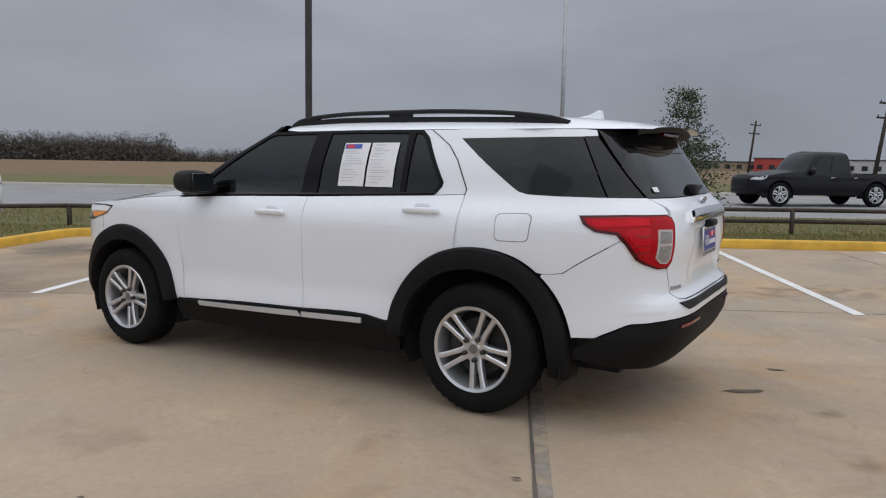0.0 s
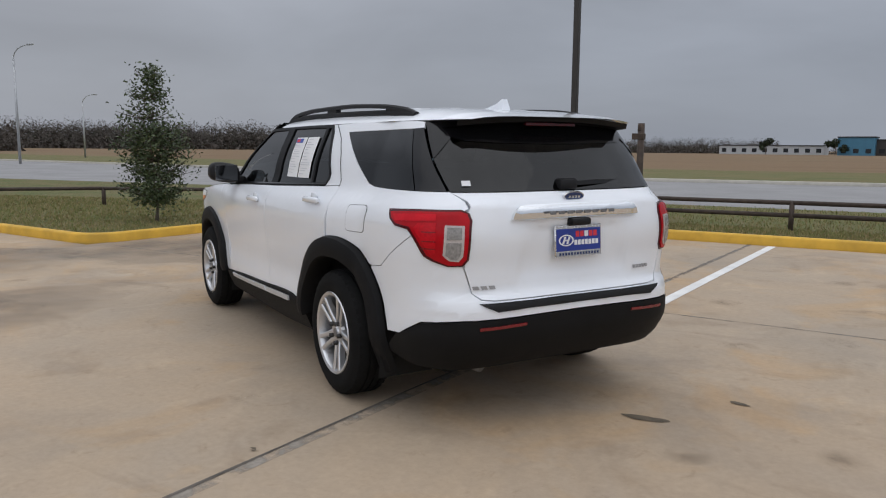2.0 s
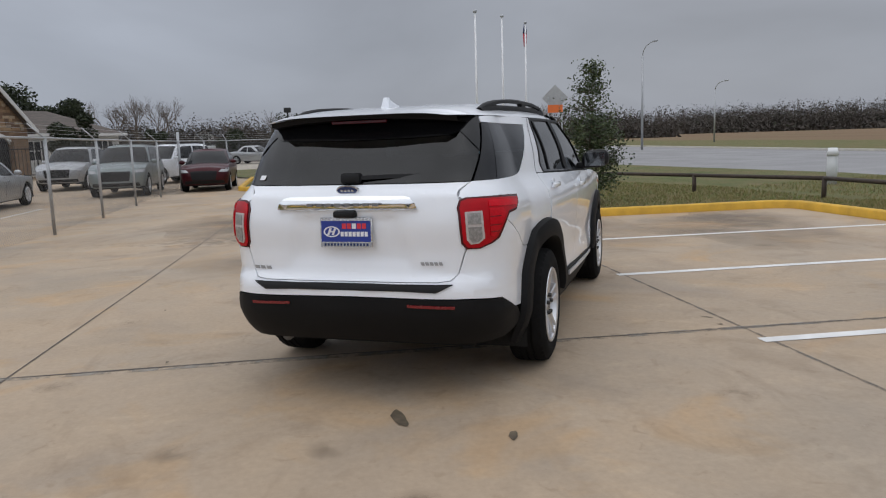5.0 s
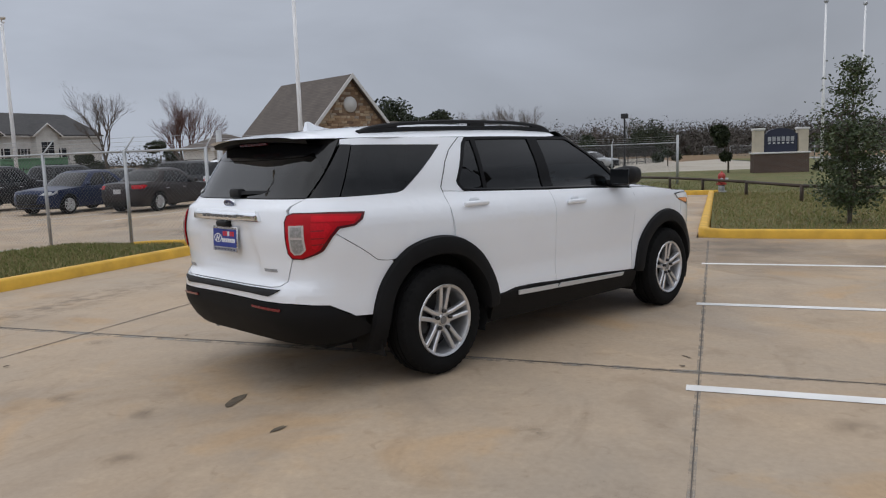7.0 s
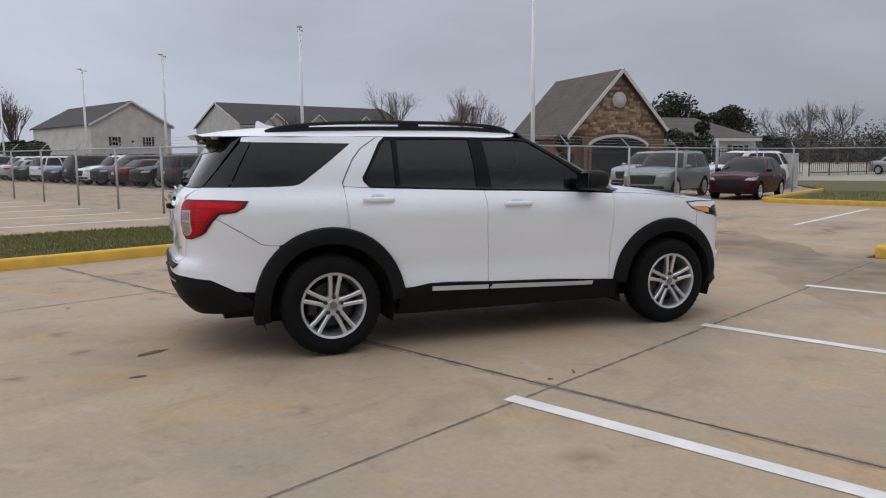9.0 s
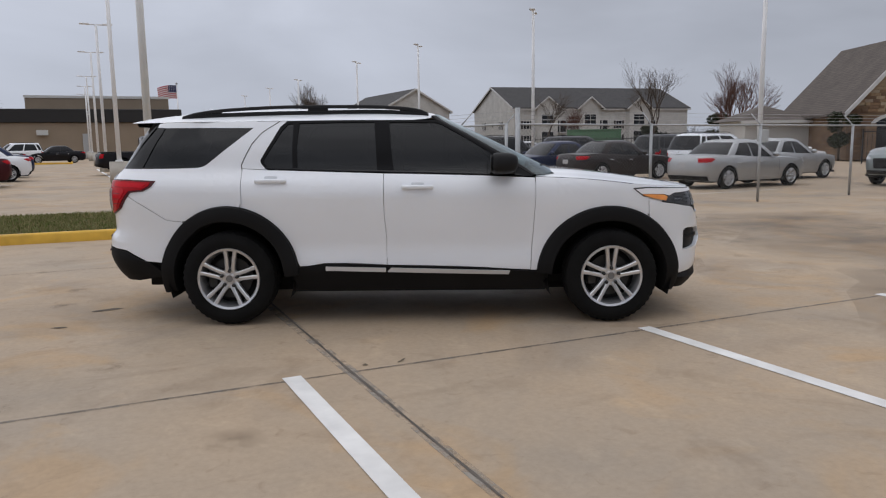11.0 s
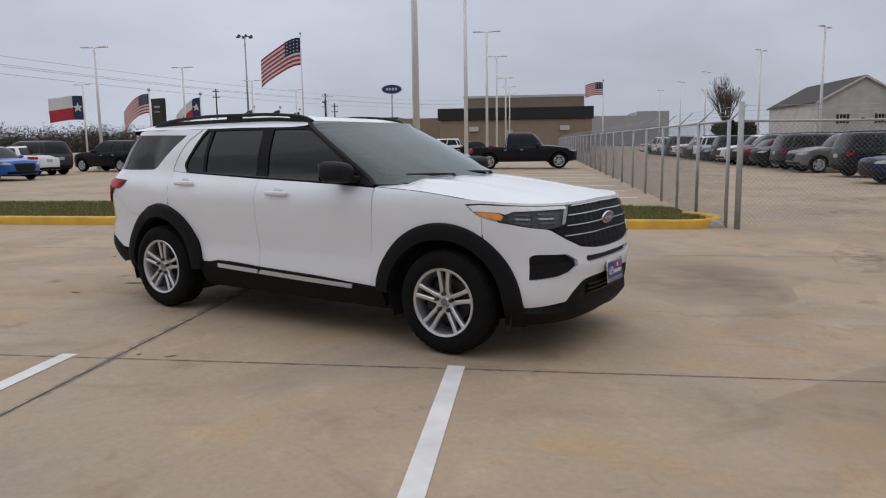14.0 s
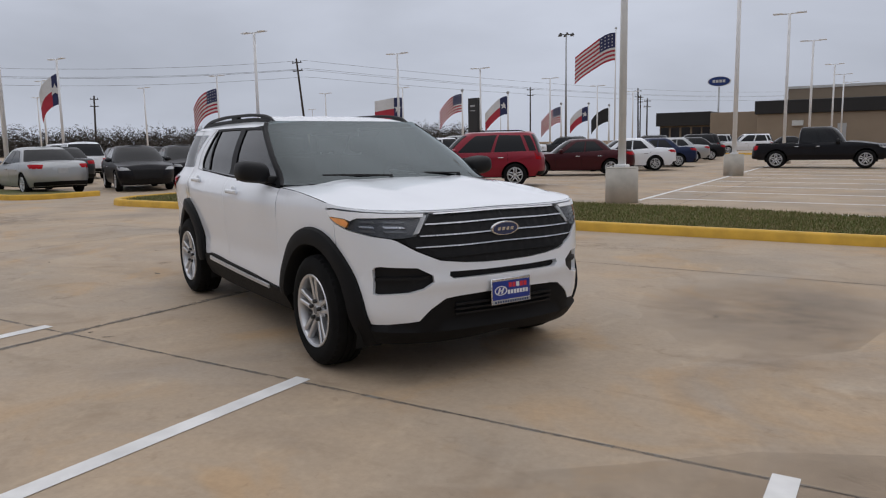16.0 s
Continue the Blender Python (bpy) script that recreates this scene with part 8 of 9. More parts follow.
bm = bmesh.new()
ring = [(2.75 * math.cos(radians(a)), -.06, 2.2 + .95 * math.sin(radians(a))) for a in range(0, 181, 10)]
sweep(bm, ring, [(-.10, -.10), (-.10, .10), (.10, .10), (.10, -.10)])
part("arch_trim", bm, TRIM, cl)
for s in (-1, 1):
    bm = bmesh.new()
    add_box(bm, s * 3.0 - .35, s * 3.0 + .35, -.5, .2, 0, 2.4)
    part("stone_pier", bm, STONE, cl, smooth=False)


def wing(th, x0, x1, y0, y1, eave, ridge, name):
    bm = bmesh.new()
    add_box(bm, x0, x1, y0, y1, 0, eave)
    part(name, bm, SIDING, th, smooth=False)
    bm = bmesh.new()
    o, ym, hp = .5, (y0 + y1) / 2, (y1 - y0) / 2
    lo = [bm.verts.new(p) for p in ((x0 - o, y0 - o, eave), (x1 + o, y0 - o, eave), (x1 + o, y1 + o, eave), (x0 - o, y1 + o, eave))]
    a, b = bm.verts.new((x0 + hp * .8, ym, ridge)), bm.verts.new((x1 - hp * .8, ym, ridge))
    bm.faces.new((lo[0], lo[1], b, a))
    bm.faces.new((lo[1], lo[2], b))
    bm.faces.new((lo[2], lo[3], a, b))
    bm.faces.new((lo[3], lo[0], a))
    bm.faces.new(lo[::-1])
    bmesh.ops.recalc_face_normals(bm, faces=bm.faces)
    part(name + "_roof", bm, BROWN_SHINGLE, th, smooth=False)
    bm = bmesh.new()
    add_box(bm, x0 - o - .03, x1 + o + .03, y0 - o - .04, y0 - o, eave - .2, eave + .02)
    part("fascia", bm, TRIM, th, smooth=False)


wing(cl, 4.3, 16, 2.5, 11, 3.0, 5.0, "low_wing")
wing(cl, -9, -4.3, 5.5, 11, 2.8, 4.0, "side_wing")
for xx in (7, 10.5, 14):
    window(cl, Vector((xx, 2.5, 1.7)), 1.2, 1.4, "y-")
# ledge stones of the gable front
STONE_PIECE, pn, pl, pb = nodes_of("split_ledge_stone")
p_info = pn.new("ShaderNodeObjectInfo")
p_ramp = ramp(pn, pl, p_info.outputs["Random"], [(0.0, (0.15, 0.095, 0.065)), (0.3, (0.27, 0.165, 0.095)), (0.55, (0.38, 0.265, 0.16)), (0.8, (0.46, 0.36, 0.25)), (1.0, (0.30, 0.25, 0.20))])
p_grain = ramp(pn, pl, noise_node(pn, pl, 9.0, 4).outputs["Fac"], [(0.3, (0.78, 0.78, 0.78)), (0.7, (1.15, 1.15, 1.15))])
pl.new(mixed(pn, pl, "MULTIPLY", p_ramp.outputs[0], p_grain.outputs[0], 1.0), pb.inputs["Base Color"])
pb.inputs["Roughness"].default_value = 0.9
stone_rng = random.Random(77)
stones = []
for w in (.30, .42, .55, .68):
    bm = bmesh.new()
    add_box(bm, -w / 2, w / 2, -.07, 0, -.095, .095)
    for v in bm.verts:
        if v.co.y < -.01:
            v.co += Vector((stone_rng.uniform(-.02, .02), stone_rng.uniform(-.03, .02), stone_rng.uniform(-.015, .015)))
    me = bpy.data.meshes.new("ledge_stone")
    bm.to_mesh(me)
    bm.free()
    me.materials.append(STONE_PIECE)
    stones.append((w, me))
z = 3.28
while z < GR - .45:
    half = min(GW - .1, (GR - z) * GW / (GR - GE) - .22)
    x = -half
    while x < half - .2:
        w, me = stone_rng.choice(stones)
        if x + w > half + .1:
            w, me = stones[0]
        c = x + w / 2
        if math.hypot(c, z - 5.9) > .62 + w / 2 and not (z < 3.45 and abs(c) < 2.0):
            o = new("ledge_stone", me)
            o.parent = cl
            o.matrix_local = Matrix.Translation((c, -.002, z + stone_rng.uniform(-.008, .008)))
        x += w + .015
    z += .205

h2 = empty("far_house", pose(158, 29, 0, 0, 0, -100) @ Matrix.Diagonal((.8, .8, .8, 1)), "far pale house with a grey gable roof", "building")
bm = bmesh.new()
gable_wall(bm, -5, 5, 0, 12, 3.2, 6.2, "y")
part("wall", bm, SIDING, h2, smooth=False)
part("roof", gable_roof(-5, 5, 0, 12, 3.2, 6.2, "y"), SHINGLE, h2, smooth=False)

# dealership
dl = empty("dealership", pose(0, 0, 0), "tan dealership building with black parapet bands", "building")
for nm, box, mat in (("main_block", (-7.9, 8.3, 97, 120, 0, 7.5), TAN_WALL), ("front_block", (-10.6, 9.0, 92.2, 124, 0, 4.2), TAN_WALL), ("parapet", (-10.9, 9.2, 91.9, 96.9, 4.2, 5.75), DARK_PANEL),
                     ("side_wing", (-18.5, -10.95, 104, 124, 0, 4.95), TAN_WALL), ("showroom", (-26.0, -18.55, 106, 124, 0, 3.3), TAN_WALL), ("showroom_canopy", (-26.3, -18.55, 105, 124, 3.3, 5.2), DARK_PANEL)):
    bm = bmesh.new()
    add_box(bm, *box, bevel=.05)
    part(nm, bm, mat, dl, smooth=False)
bm = bmesh.new()
add_box(bm, -8.0, 8.4, 96.92, 97.0, 7.25, 7.56)
part("coping", bm, TRIM, dl, smooth=False)
for x in (-25.2, -23.7, -22.2, -20.7, -19.3):
    bm = bmesh.new()
    add_box(bm, x - .65, x + .55, 105.94, 106.0, .1, 3.1)
    part("shop_window", bm, GLASS_AND_SHADE, dl, smooth=False)
for x in (-6.15, 5.55):
    bm = bmesh.new()
    add_box(bm, x - .6, x + .6, 91.85, 92.2, 2.75, 3.35)
    part("wall_pack_lamp", bm, CABINET_GREY, dl, smooth=False)
bm = bmesh.new()
add_box(bm, -2.0, -1.1, 92.12, 92.2, .05, 2.9)
part("service_door", bm, PALE_WALL, dl, smooth=False)
wh = empty("warehouse", pose(24, 193, 0), "far pale warehouse with a stepped roofline", "building")
for i, (a, b, hh) in enumerate(((-11.5, -8.6, 9), (-8.6, 4, 7.6), (4, 12, 8.6))):
    bm = bmesh.new()
    add_box(bm, a, b, 0, 20, 0, hh)
    part("block", bm, PALE_WALL, wh, smooth=False)
# low far buildings across the fields
TEAL = plain("teal_cladding", (0.05, 0.17, 0.26), 0.6, 0, 0.08, 0.5)
for i, (x, y, w, h, m, lb, turn) in enumerate(((27.4, -313, 12, 6.5, TEAL, "far teal-blue building across the field", 180), (15, -318, 13, 5.6, POLE_DARK, "far dark grey building across the field", 180), (-2, -315, 19, 4.6, PALE_WALL, "far white building with a dark roof", 180),
                                               (60, -330, 40, 3.4, PALE_WALL, "far low pale shed across the field", 180), (-95, -279, 16, 4.6, HYDRANT_RED, "far low red building across the field", 160), (-107, -276, 9, 5.2, ORANGE, "far low orange building across the field", 160),
                                               (-79, -290, 34, 3.2, TAN_WALL, "far low tan building across the field", 165), (-122, -262, 20, 4.2, PALE_WALL, "far low white building across the field", 155))):
    th = empty("far_building", pose(x, y, 0, 0, 0, turn), lb, "building")
    bm = bmesh.new()
    add_box(bm, -w / 2, w / 2, -6, 6, -.1, h, bevel=.05)
    part("wall", bm, m, th, smooth=False)
    bm = bmesh.new()
    add_box(bm, -w / 2 - .3, w / 2 + .3, -6.3, 6.3, h, h + .35)
    part("roof", bm, SHINGLE, th, smooth=False)
    for k in range(int(w / 4)):
        bm = bmesh.new()
        xx = -w / 2 + 2 + 4 * k
        add_box(bm, xx - .9, xx + .9, -6.04, -6.0, .8, 2.4)
        part("window", bm, GLASS_AND_SHADE, th, smooth=False)
for x, y, h, rad, s in ((34, -306, 6, 4, 91), (6, -308, 4.6, 3.6, 92), (58, -306, 6.5, 3.6, 93), (-130, -255, 6.5, 6, 94), (-8, -306, 5, 3.5, 95)):
    leafy(x, y, h, rad, s, "far dark evergreen beside the buildings", .3, n=700, size=.5)


# ---- parked cars ----
CAR_GLASS = plain("dark_car_glass", (0.010, 0.011, 0.013), 0.06, 0, 0.1, 2.0, coat=0.0, spec=0.3)
LAMP_GLASS = plain("pale_lamp_glass", (0.45, 0.46, 0.47), 0.15, 0.2, 0.15, 14.0, coat=0.6)
PLATE = plain("plain_plate", (0.45, 0.45, 0.46), 0.5, 0, 0.06, 9.0)
PAINTS = {k: paint(k + "_car_paint", c, m, r, 0.14 if k in ("black", "navy", "brown", "charcoal", "maroon", "red") else 0.35) for k, c, m, r in (
    ("silver", (0.42, 0.43, 0.44), 0.55, 0.35), ("black", (0.006, 0.006, 0.009), 0.0, 0.38), ("navy", (0.012, 0.022, 0.065), 0.2, 0.3), ("charcoal", (0.045, 0.047, 0.05), 0.4, 0.35),
    ("grey", (0.20, 0.19, 0.175), 0.4, 0.35), ("brown", (0.028, 0.022, 0.022), 0.3, 0.35), ("red", (0.26, 0.005, 0.022), 0.2, 0.3), ("maroon", (0.055, 0.008, 0.012), 0.2, 0.3), ("blue", (0.02, 0.13, 0.46), 0.1, 0.3), ("sage", (0.25, 0.29, 0.29), 0.4, 0.35))}
PAINTS["white"] = WHITE_PAINT


class Cabin(Shell):
    """The glasshouse: u from -2 (middle of the rear) by -1 and 1 (the corners) to 2 (middle of the front)."""

    def __init__(self, width, front, rear, cf, cr):
        self.width, self.front, self.rear, self.cf, self.cr = table(width), table(front), table(rear), cf, cr

    def at(self, u, z):
        w, f, r = self.width(z), self.front(z), self.rear(z)
        if -1 <= u <= 1:
            return ((r + self.cr) + (f - self.cf - r - self.cr) * (u + 1) / 2, w, z)
        if u > 1:
            a, base, c = min(u - 1, 1) * math.pi / 2, f - self.cf, self.cf
        else:
            a, base, c = min(-1 - u, 1) * math.pi / 2, r + self.cr, -self.cr
        sn, cs = math.sin(a), math.cos(a)
        t = 1 / (sn ** 3 + cs ** 3) ** (1 / 3)
        return (base + c * sn * t, w * cs * t, z)


def road_wheel(parent, x, y, r, side, proto):
    if proto.get(r) is None:
        k = r / .33
        bm = bmesh.new()
        h = .105
        revolve(bm, [(r * .66, -h * .9), (r * .84, -h), (r * .97, -h * .85), (r, -h * .6), (r, h * .6), (r * .97, h * .85), (r * .84, h), (r * .66, h * .9)], 32)
        tyre = bm
        rim = bmesh.new()
        revolve(rim, [(r * .68, .07), (r * .69, .10), (r * .64, .095), (r * .60, .04), (r * .55, -.06)], 32)
        for q in range(5):
            sp = bmesh.new()
            for d in (-1, 1):
                add_box(sp, d * r * .10 - r * .055, d * r * .10 + r * .055, .055, .09, r * .10, r * .66)
            bmesh.ops.transform(sp, matrix=Matrix.Rotation(2 * math.pi * q / 5, 4, "Y"), verts=sp.verts)
            tmp = bpy.data.meshes.new("spokes")
            sp.to_mesh(tmp)
            sp.free()
            rim.from_mesh(tmp)
            bpy.data.meshes.remove(tmp)
        revolve(rim, [(.0, .095), (r * .14, .095), (r * .17, .06)], 14)
        back = bmesh.new()
        revolve(back, [(.0, -.01), (r * .62, -.01)], 20)
        made = []
        for nm, b, m in (("tyre", tyre, TYRE), ("rim", rim, ALLOY), ("wheel_backing", back, UNDERSIDE)):
            for fc in b.faces:
                fc.smooth = True
            me = bpy.data.meshes.new(nm)
            b.to_mesh(me)
            b.free()
            me.materials.append(m)
            made.append(me)
        proto[r] = made
    wh = new("wheel", proto[r][0])
    wh.parent = parent
    wh.matrix_local = Matrix.Translation((x, y, r)) @ (Matrix.Rotation(math.pi, 4, "Z") if side < 0 else Matrix())
    for me in proto[r][1:]:
        o = new(me.name.split(".")[0], me)
        o.parent = wh
    return wh


WHEELS = {}


def parked_car(kind, colour, label, x, y, heading):
    P = {"sedan": dict(F=2.42, R=-2.42, w=.915, zr=1.455, belt=(.86, .95, .98), hood=(.72, .90), ws=(1.05, .30), bl=(-1.62, -.98), fw=1.42, rw=-1.38, r=.33, deck=1.02),
         "hatch": dict(F=2.1, R=-2.1, w=.86, zr=1.46, belt=(.86, .96, 1.0), hood=(.72, .92), ws=(1.05, .35), bl=(-1.75, -1.10), fw=1.28, rw=-1.22, r=.31, deck=1.04),
         "suv": dict(F=2.36, R=-2.34, w=.945, zr=1.70, belt=(.98, 1.08, 1.14), hood=(.84, 1.08), ws=(.98, .28), bl=(-2.26, -1.98), fw=1.42, rw=-1.40, r=.365, deck=1.12),
         "pickup": dict(F=2.95, R=-2.95, w=1.0, zr=1.90, belt=(1.14, 1.18, 1.20), hood=(.95, 1.20), ws=(1.22, .62), bl=(-.92, -.80), fw=1.92, rw=-1.82, r=.42, deck=1.14)}[kind]
    th = empty({"sedan": "sedan_car", "hatch": "hatchback_car", "suv": "sport_utility_vehicle", "pickup": "pickup_truck"}[kind], pose(0, 0, 0), label, "truck" if kind == "pickup" else "car", "parked cars")
    F, R, w, zr, r = P["F"], P["R"], P["w"], P["zr"], P["r"]
    col = PAINTS[colour]
    b_r, b_m, b_f = P["deck"], P["belt"][1], P["hood"][1]
    zn = P["hood"][0]
    sill = .24 if kind in ("sedan", "hatch") else (.32 if kind == "suv" else .42)
    xb, xw = P["bl"][0], P["ws"][0]
    top = table([(R - 1, b_r - .06), (R + .25, b_r - .03), (xb, b_r), (xb + .5, b_r - .01), (-.2, b_m), (xw - .1, b_f + .01), (xw + .5, b_f - .03), (F - .35, zn + .10), (F + 1, zn + .05)])
    wt = [(sill - .05, w * .90), (sill + .15, w * .965), (.62, w), (b_m - .10, w * .985), (b_m, w * .95), (b_m + .06, w * .91), (zr, w * .7)]
    shell = Shell(wt, [(sill, F - .10), (.45, F), (zn - .05, F - .02), (zn + .12, F - .16), (b_f + .1, F - .5)], [(sill, R + .10), (.5, R), (b_r - .15, R + .04), (b_r, R + .16), (b_r + .2, R + .3)],
                  [(0, F - .62), (2, F - .62)], [(0, R + .50), (2, R + .50)], 2.5, 3.0, .010)
    f1, r1 = F - .62 + 1, R + .50 - 1
    ss = [r1 + (f1 - r1) * k / 44 for k in range(45)]
    ax = r * 1.17
    notch = lambda cx: [(cx + ax * math.cos(radians(a)), r + ax * math.sin(radians(a))) for a in range(185, -6, -10)]
    low = [(r1, sill + .04), (P["rw"] - ax - .05, sill)] + [(s, max(z, sill)) for s, z in notch(P["rw"])] + [(P["rw"] + ax + .05, sill), (P["fw"] - ax - .05, sill)] + [(s, max(z, sill)) for s, z in notch(P["fw"])] + [(P["fw"] + ax + .05, sill), (f1, sill + .02)]
    bm = skin(shell, low + [(s, top(s)) for s in ss[::-1]], depth=.03, ds=.16, dz=.12, full=True,
              shape=lambda s, z: .012 * math.exp(-((z - b_m + .16) / .04) ** 2) - .014 * math.exp(-((z - .5) / .1) ** 2) * (1 if -1.2 < s < 1.1 else 0))
    rows = []
    for s in ss:
        px, py, pz = shell.at(s, top(s))
        crown = .07 if px > xw else .03
        rows.append([(px, max(py, 0) * math.sin(j / 6 * math.pi / 2), pz + crown * min(1, max(py, 0) / .5) * (1 - abs(math.sin(j / 6 * math.pi / 2)) ** 2.2)) for j in range(-6, 7)])
    lid = bmesh.new()
    surface_grid(lid, rows)
    tmp = bpy.data.meshes.new("lid")
    lid.to_mesh(tmp)
    lid.free()
    bm.from_mesh(tmp)
    bpy.data.meshes.remove(tmp)
    body = part("body", bm, col, th, angle=38)
    body.material_slots[0].link = "OBJECT"
    body.material_slots[0].material = col
    cabin = Cabin([(b_m - .06, w * .915), (b_m + .1, w * .875), (zr - .12, w * .735), (zr - .03, w * .66), (zr, w * .60)], [(b_m - .06, P["ws"][0]), (zr - .03, P["ws"][1]), (zr, P["ws"][1] - .10)],
                  [(b_m - .06, P["bl"][0]), (zr - .03, P["bl"][1]), (zr, P["bl"][1] + .08)], .42, .22 if kind != "pickup" else .1)
    z0, z1 = b_m - .05, zr - .075
    two = (("windscreen", [(1.28, z0), (2, z0), (2, z1 + .02), (1.30, z1)], True), ("rear_window", [(-1.30, z0 + .04), (-2, z0 + .04), (-2, z1 + .01), (-1.32, z1)], True),
           ("front_side_window", [(.10, z0 + .05), (.96, z0 + .03), (.88, z1 - .02), (.12, z1)], False), ("rear_side_window", [(.02, z0 + .05), (-.80 if kind != "pickup" else -.95, z0 + .07), (-.72 if kind != "pickup" else -.92, z1 - .02), (.04, z1)], False))
    if kind == "suv":
        two += (("quarter_window", [(-.88, z0 + .09), (-1.18, z0 + .10), (-1.1, z1 - .03), (-.82, z1 - .02)], False),)
    bm = skin(cabin, [(-2, z0 - .08), (2, z0 - .08), (2, zr), (-2, zr)], off=0, depth=0, ds=.1, dz=.06, full=True)
    cap = [[Vector(cabin.at(u, zr)) for u in [-2 + 4 * k / 30 for k in range(31)]]]
    rows = [[(p.x, p.y * j / 5, zr + .035 * (1 - (j / 5) ** 2) * min(1, p.y / .3)) for j in range(-5, 6)] for p in cap[0]]
    lid = bmesh.new()
    surface_grid(lid, rows)
    tmp = bpy.data.meshes.new("lid")
    lid.to_mesh(tmp)
    lid.free()
    bm.from_mesh(tmp)
    bpy.data.meshes.remove(tmp)
    roof_p = part("roof", bm, col, th, angle=50)
    roof_p.material_slots[0].link = "OBJECT"
    roof_p.material_slots[0].material = col
    for nm, o, mid in two:
        if mid:
            part(nm, skin(cabin, o, off=.009, depth=.006, ds=.1, dz=.06, full=True), CAR_GLASS, th)
        else:
            for side in (0, 1):
                bm = skin(cabin, o, off=.009, depth=.006, ds=.1, dz=.06)
                part(nm, mirror(bm) if side else bm, CAR_GLASS, th)
    fl, rl = f1 - 1, r1 + 1
    hz = zn + .06
    for side in (0, 1):
        bm = skin(shell, [(fl + .12, hz - .02), (fl + .10, hz + .06), (fl + .55, hz - .01), (fl + .62, hz - .09), (fl + .30, hz - .10)], off=.006, depth=.008, ds=.08, dz=.05)
        part("headlamp", mirror(bm) if side else bm, LAMP_GLASS, th)
        tz = b_r - .16
        if kind in ("suv", "pickup"):
            o = [(rl - .28, tz - .10), (rl - .25, tz + .10), (rl - .48, tz + .10), (rl - .50, tz - .12)]
        else:
            o = [(rl - .02, tz + .05), (rl - .22, tz + .085), (rl - .62, tz + .07), (rl - .60, tz - .05), (rl - .30, tz - .06)]
        bm = skin(shell, o[::-1], off=.006, depth=.008, ds=.08, dz=.05)
        part("tail_lamp", mirror(bm) if side else bm, RED_LENS, th)
        bm = bmesh.new()
        bmesh.ops.create_uvsphere(bm, u_segments=12, v_segments=8, radius=1.0)
        sx, sy, sz = (.09, .11, .075) if kind != "pickup" else (.10, .13, .13)
        bmesh.ops.transform(bm, matrix=Matrix.Translation((xw - .45, w * .93 + .10, b_m + .06)) @ Matrix.Diagonal((sx, sy, sz, 1)), verts=bm.verts)
        mr = part("door_mirror", mirror(bm) if side else bm, col if kind != "pickup" else BLACK_PLASTIC, th, angle=60)
        mr.material_slots[0].link = "OBJECT"
        mr.material_slots[0].material = col if kind != "pickup" else BLACK_PLASTIC
        for hx in (-.05, -.95):
            bm = bmesh.new()
            hy_ = shell.at(hx, b_m - .16)[1]
            add_box(bm, hx - .09, hx + .09, hy_ + .005, hy_ + .035, b_m - .18, b_m - .15, bevel=.008)
            part("door_handle", mirror(bm) if side else bm, SATIN, th)
        for hx in (xw - .22, -.22, P["rw"] + ax * .55):
            bm = skin(shell, [(hx - .004, sill + .1 if hx > -1 else .78), (hx + .004, sill + .1 if hx > -1 else .78), (hx + .004, b_m - .03), (hx - .004, b_m - .03)], off=.003, depth=.002, ds=.3, dz=.08)
            part("door_seam", mirror(bm) if side else bm, GLOSS_BLACK, th)
    part("grille", skin(shell, [(fl + .70, zn - .30), (fl + 1, zn - .30), (fl + 1, zn + .02), (fl + .66, zn + .01)], off=.006, depth=.006, ds=.06, dz=.03, full=True, shape=lambda s, z: .006 * (int(z / .03) % 2)), BLACK_PLASTIC, th)
    part("lower_intake", skin(shell, [(fl + .40, sill + .05), (fl + 1, sill + .05), (fl + 1, sill + .16), (fl + .45, sill + .16)], off=.006, depth=.006, ds=.1, full=True), BLACK_PLASTIC, th)
    part("rear_valance", skin(shell, [(rl - 1, sill + .05), (rl - .3, sill + .03), (rl - .35, sill + .16), (rl - 1, sill + .18)], off=.006, depth=.006, ds=.1, full=True), CLADDING, th)
    bm = bmesh.new()
    xr = shell.at(r1, b_r - .28)[0]
    add_box(bm, xr - .012, xr + .02, -.15, .15, b_r - .36, b_r - .21, bevel=.003)
    part("rear_plate", bm, PLATE, th)
    for cx in (P["fw"], P["rw"]):
        for side in (1, -1):
            bm = bmesh.new()
            ring = [[bm.verts.new((cx + (ax + .01) * math.cos(radians(a)), side * yy, r + (ax + .01) * math.sin(radians(a)))) for a in range(-15, 196, 15)] for yy in (w - .03, w - .38)]
            for i in range(len(ring[0]) - 1):
                bm.faces.new((ring[0][i], ring[0][i + 1], ring[1][i + 1], ring[1][i]))
            bm.faces.new(ring[1])
            part("wheel_liner", bm, UNDERSIDE, th)
            road_wheel(th, cx, side * (w - .125), r, side, WHEELS)
    bm = bmesh.new()
    add_box(bm, R + .3, F - .3, -w + .12, w - .12, sill - .03, sill + .03)
    part("underbody", bm, UNDERSIDE, th)
    if kind == "suv":
        for side in (1, -1):
            bm = bmesh.new()
            sweep(bm, [(-1.7, side * w * .60, zr + .02), (-1.5, side * w * .61, zr + .06), (-.2, side * w * .61, zr + .06), (.0, side * w * .60, zr + .02)], [(-.015, 0), (-.015, .02), (.015, .02), (.015, 0)])
            part("roof_rail", bm, BLACK_PLASTIC, th)
    if kind == "pickup":
        bm = bmesh.new()
        add_box(bm, R + .22, -.98, -w + .16, w - .16, b_r - .05, b_r + .035)
        part("bed_cover", bm, BLACK_PLASTIC, th)
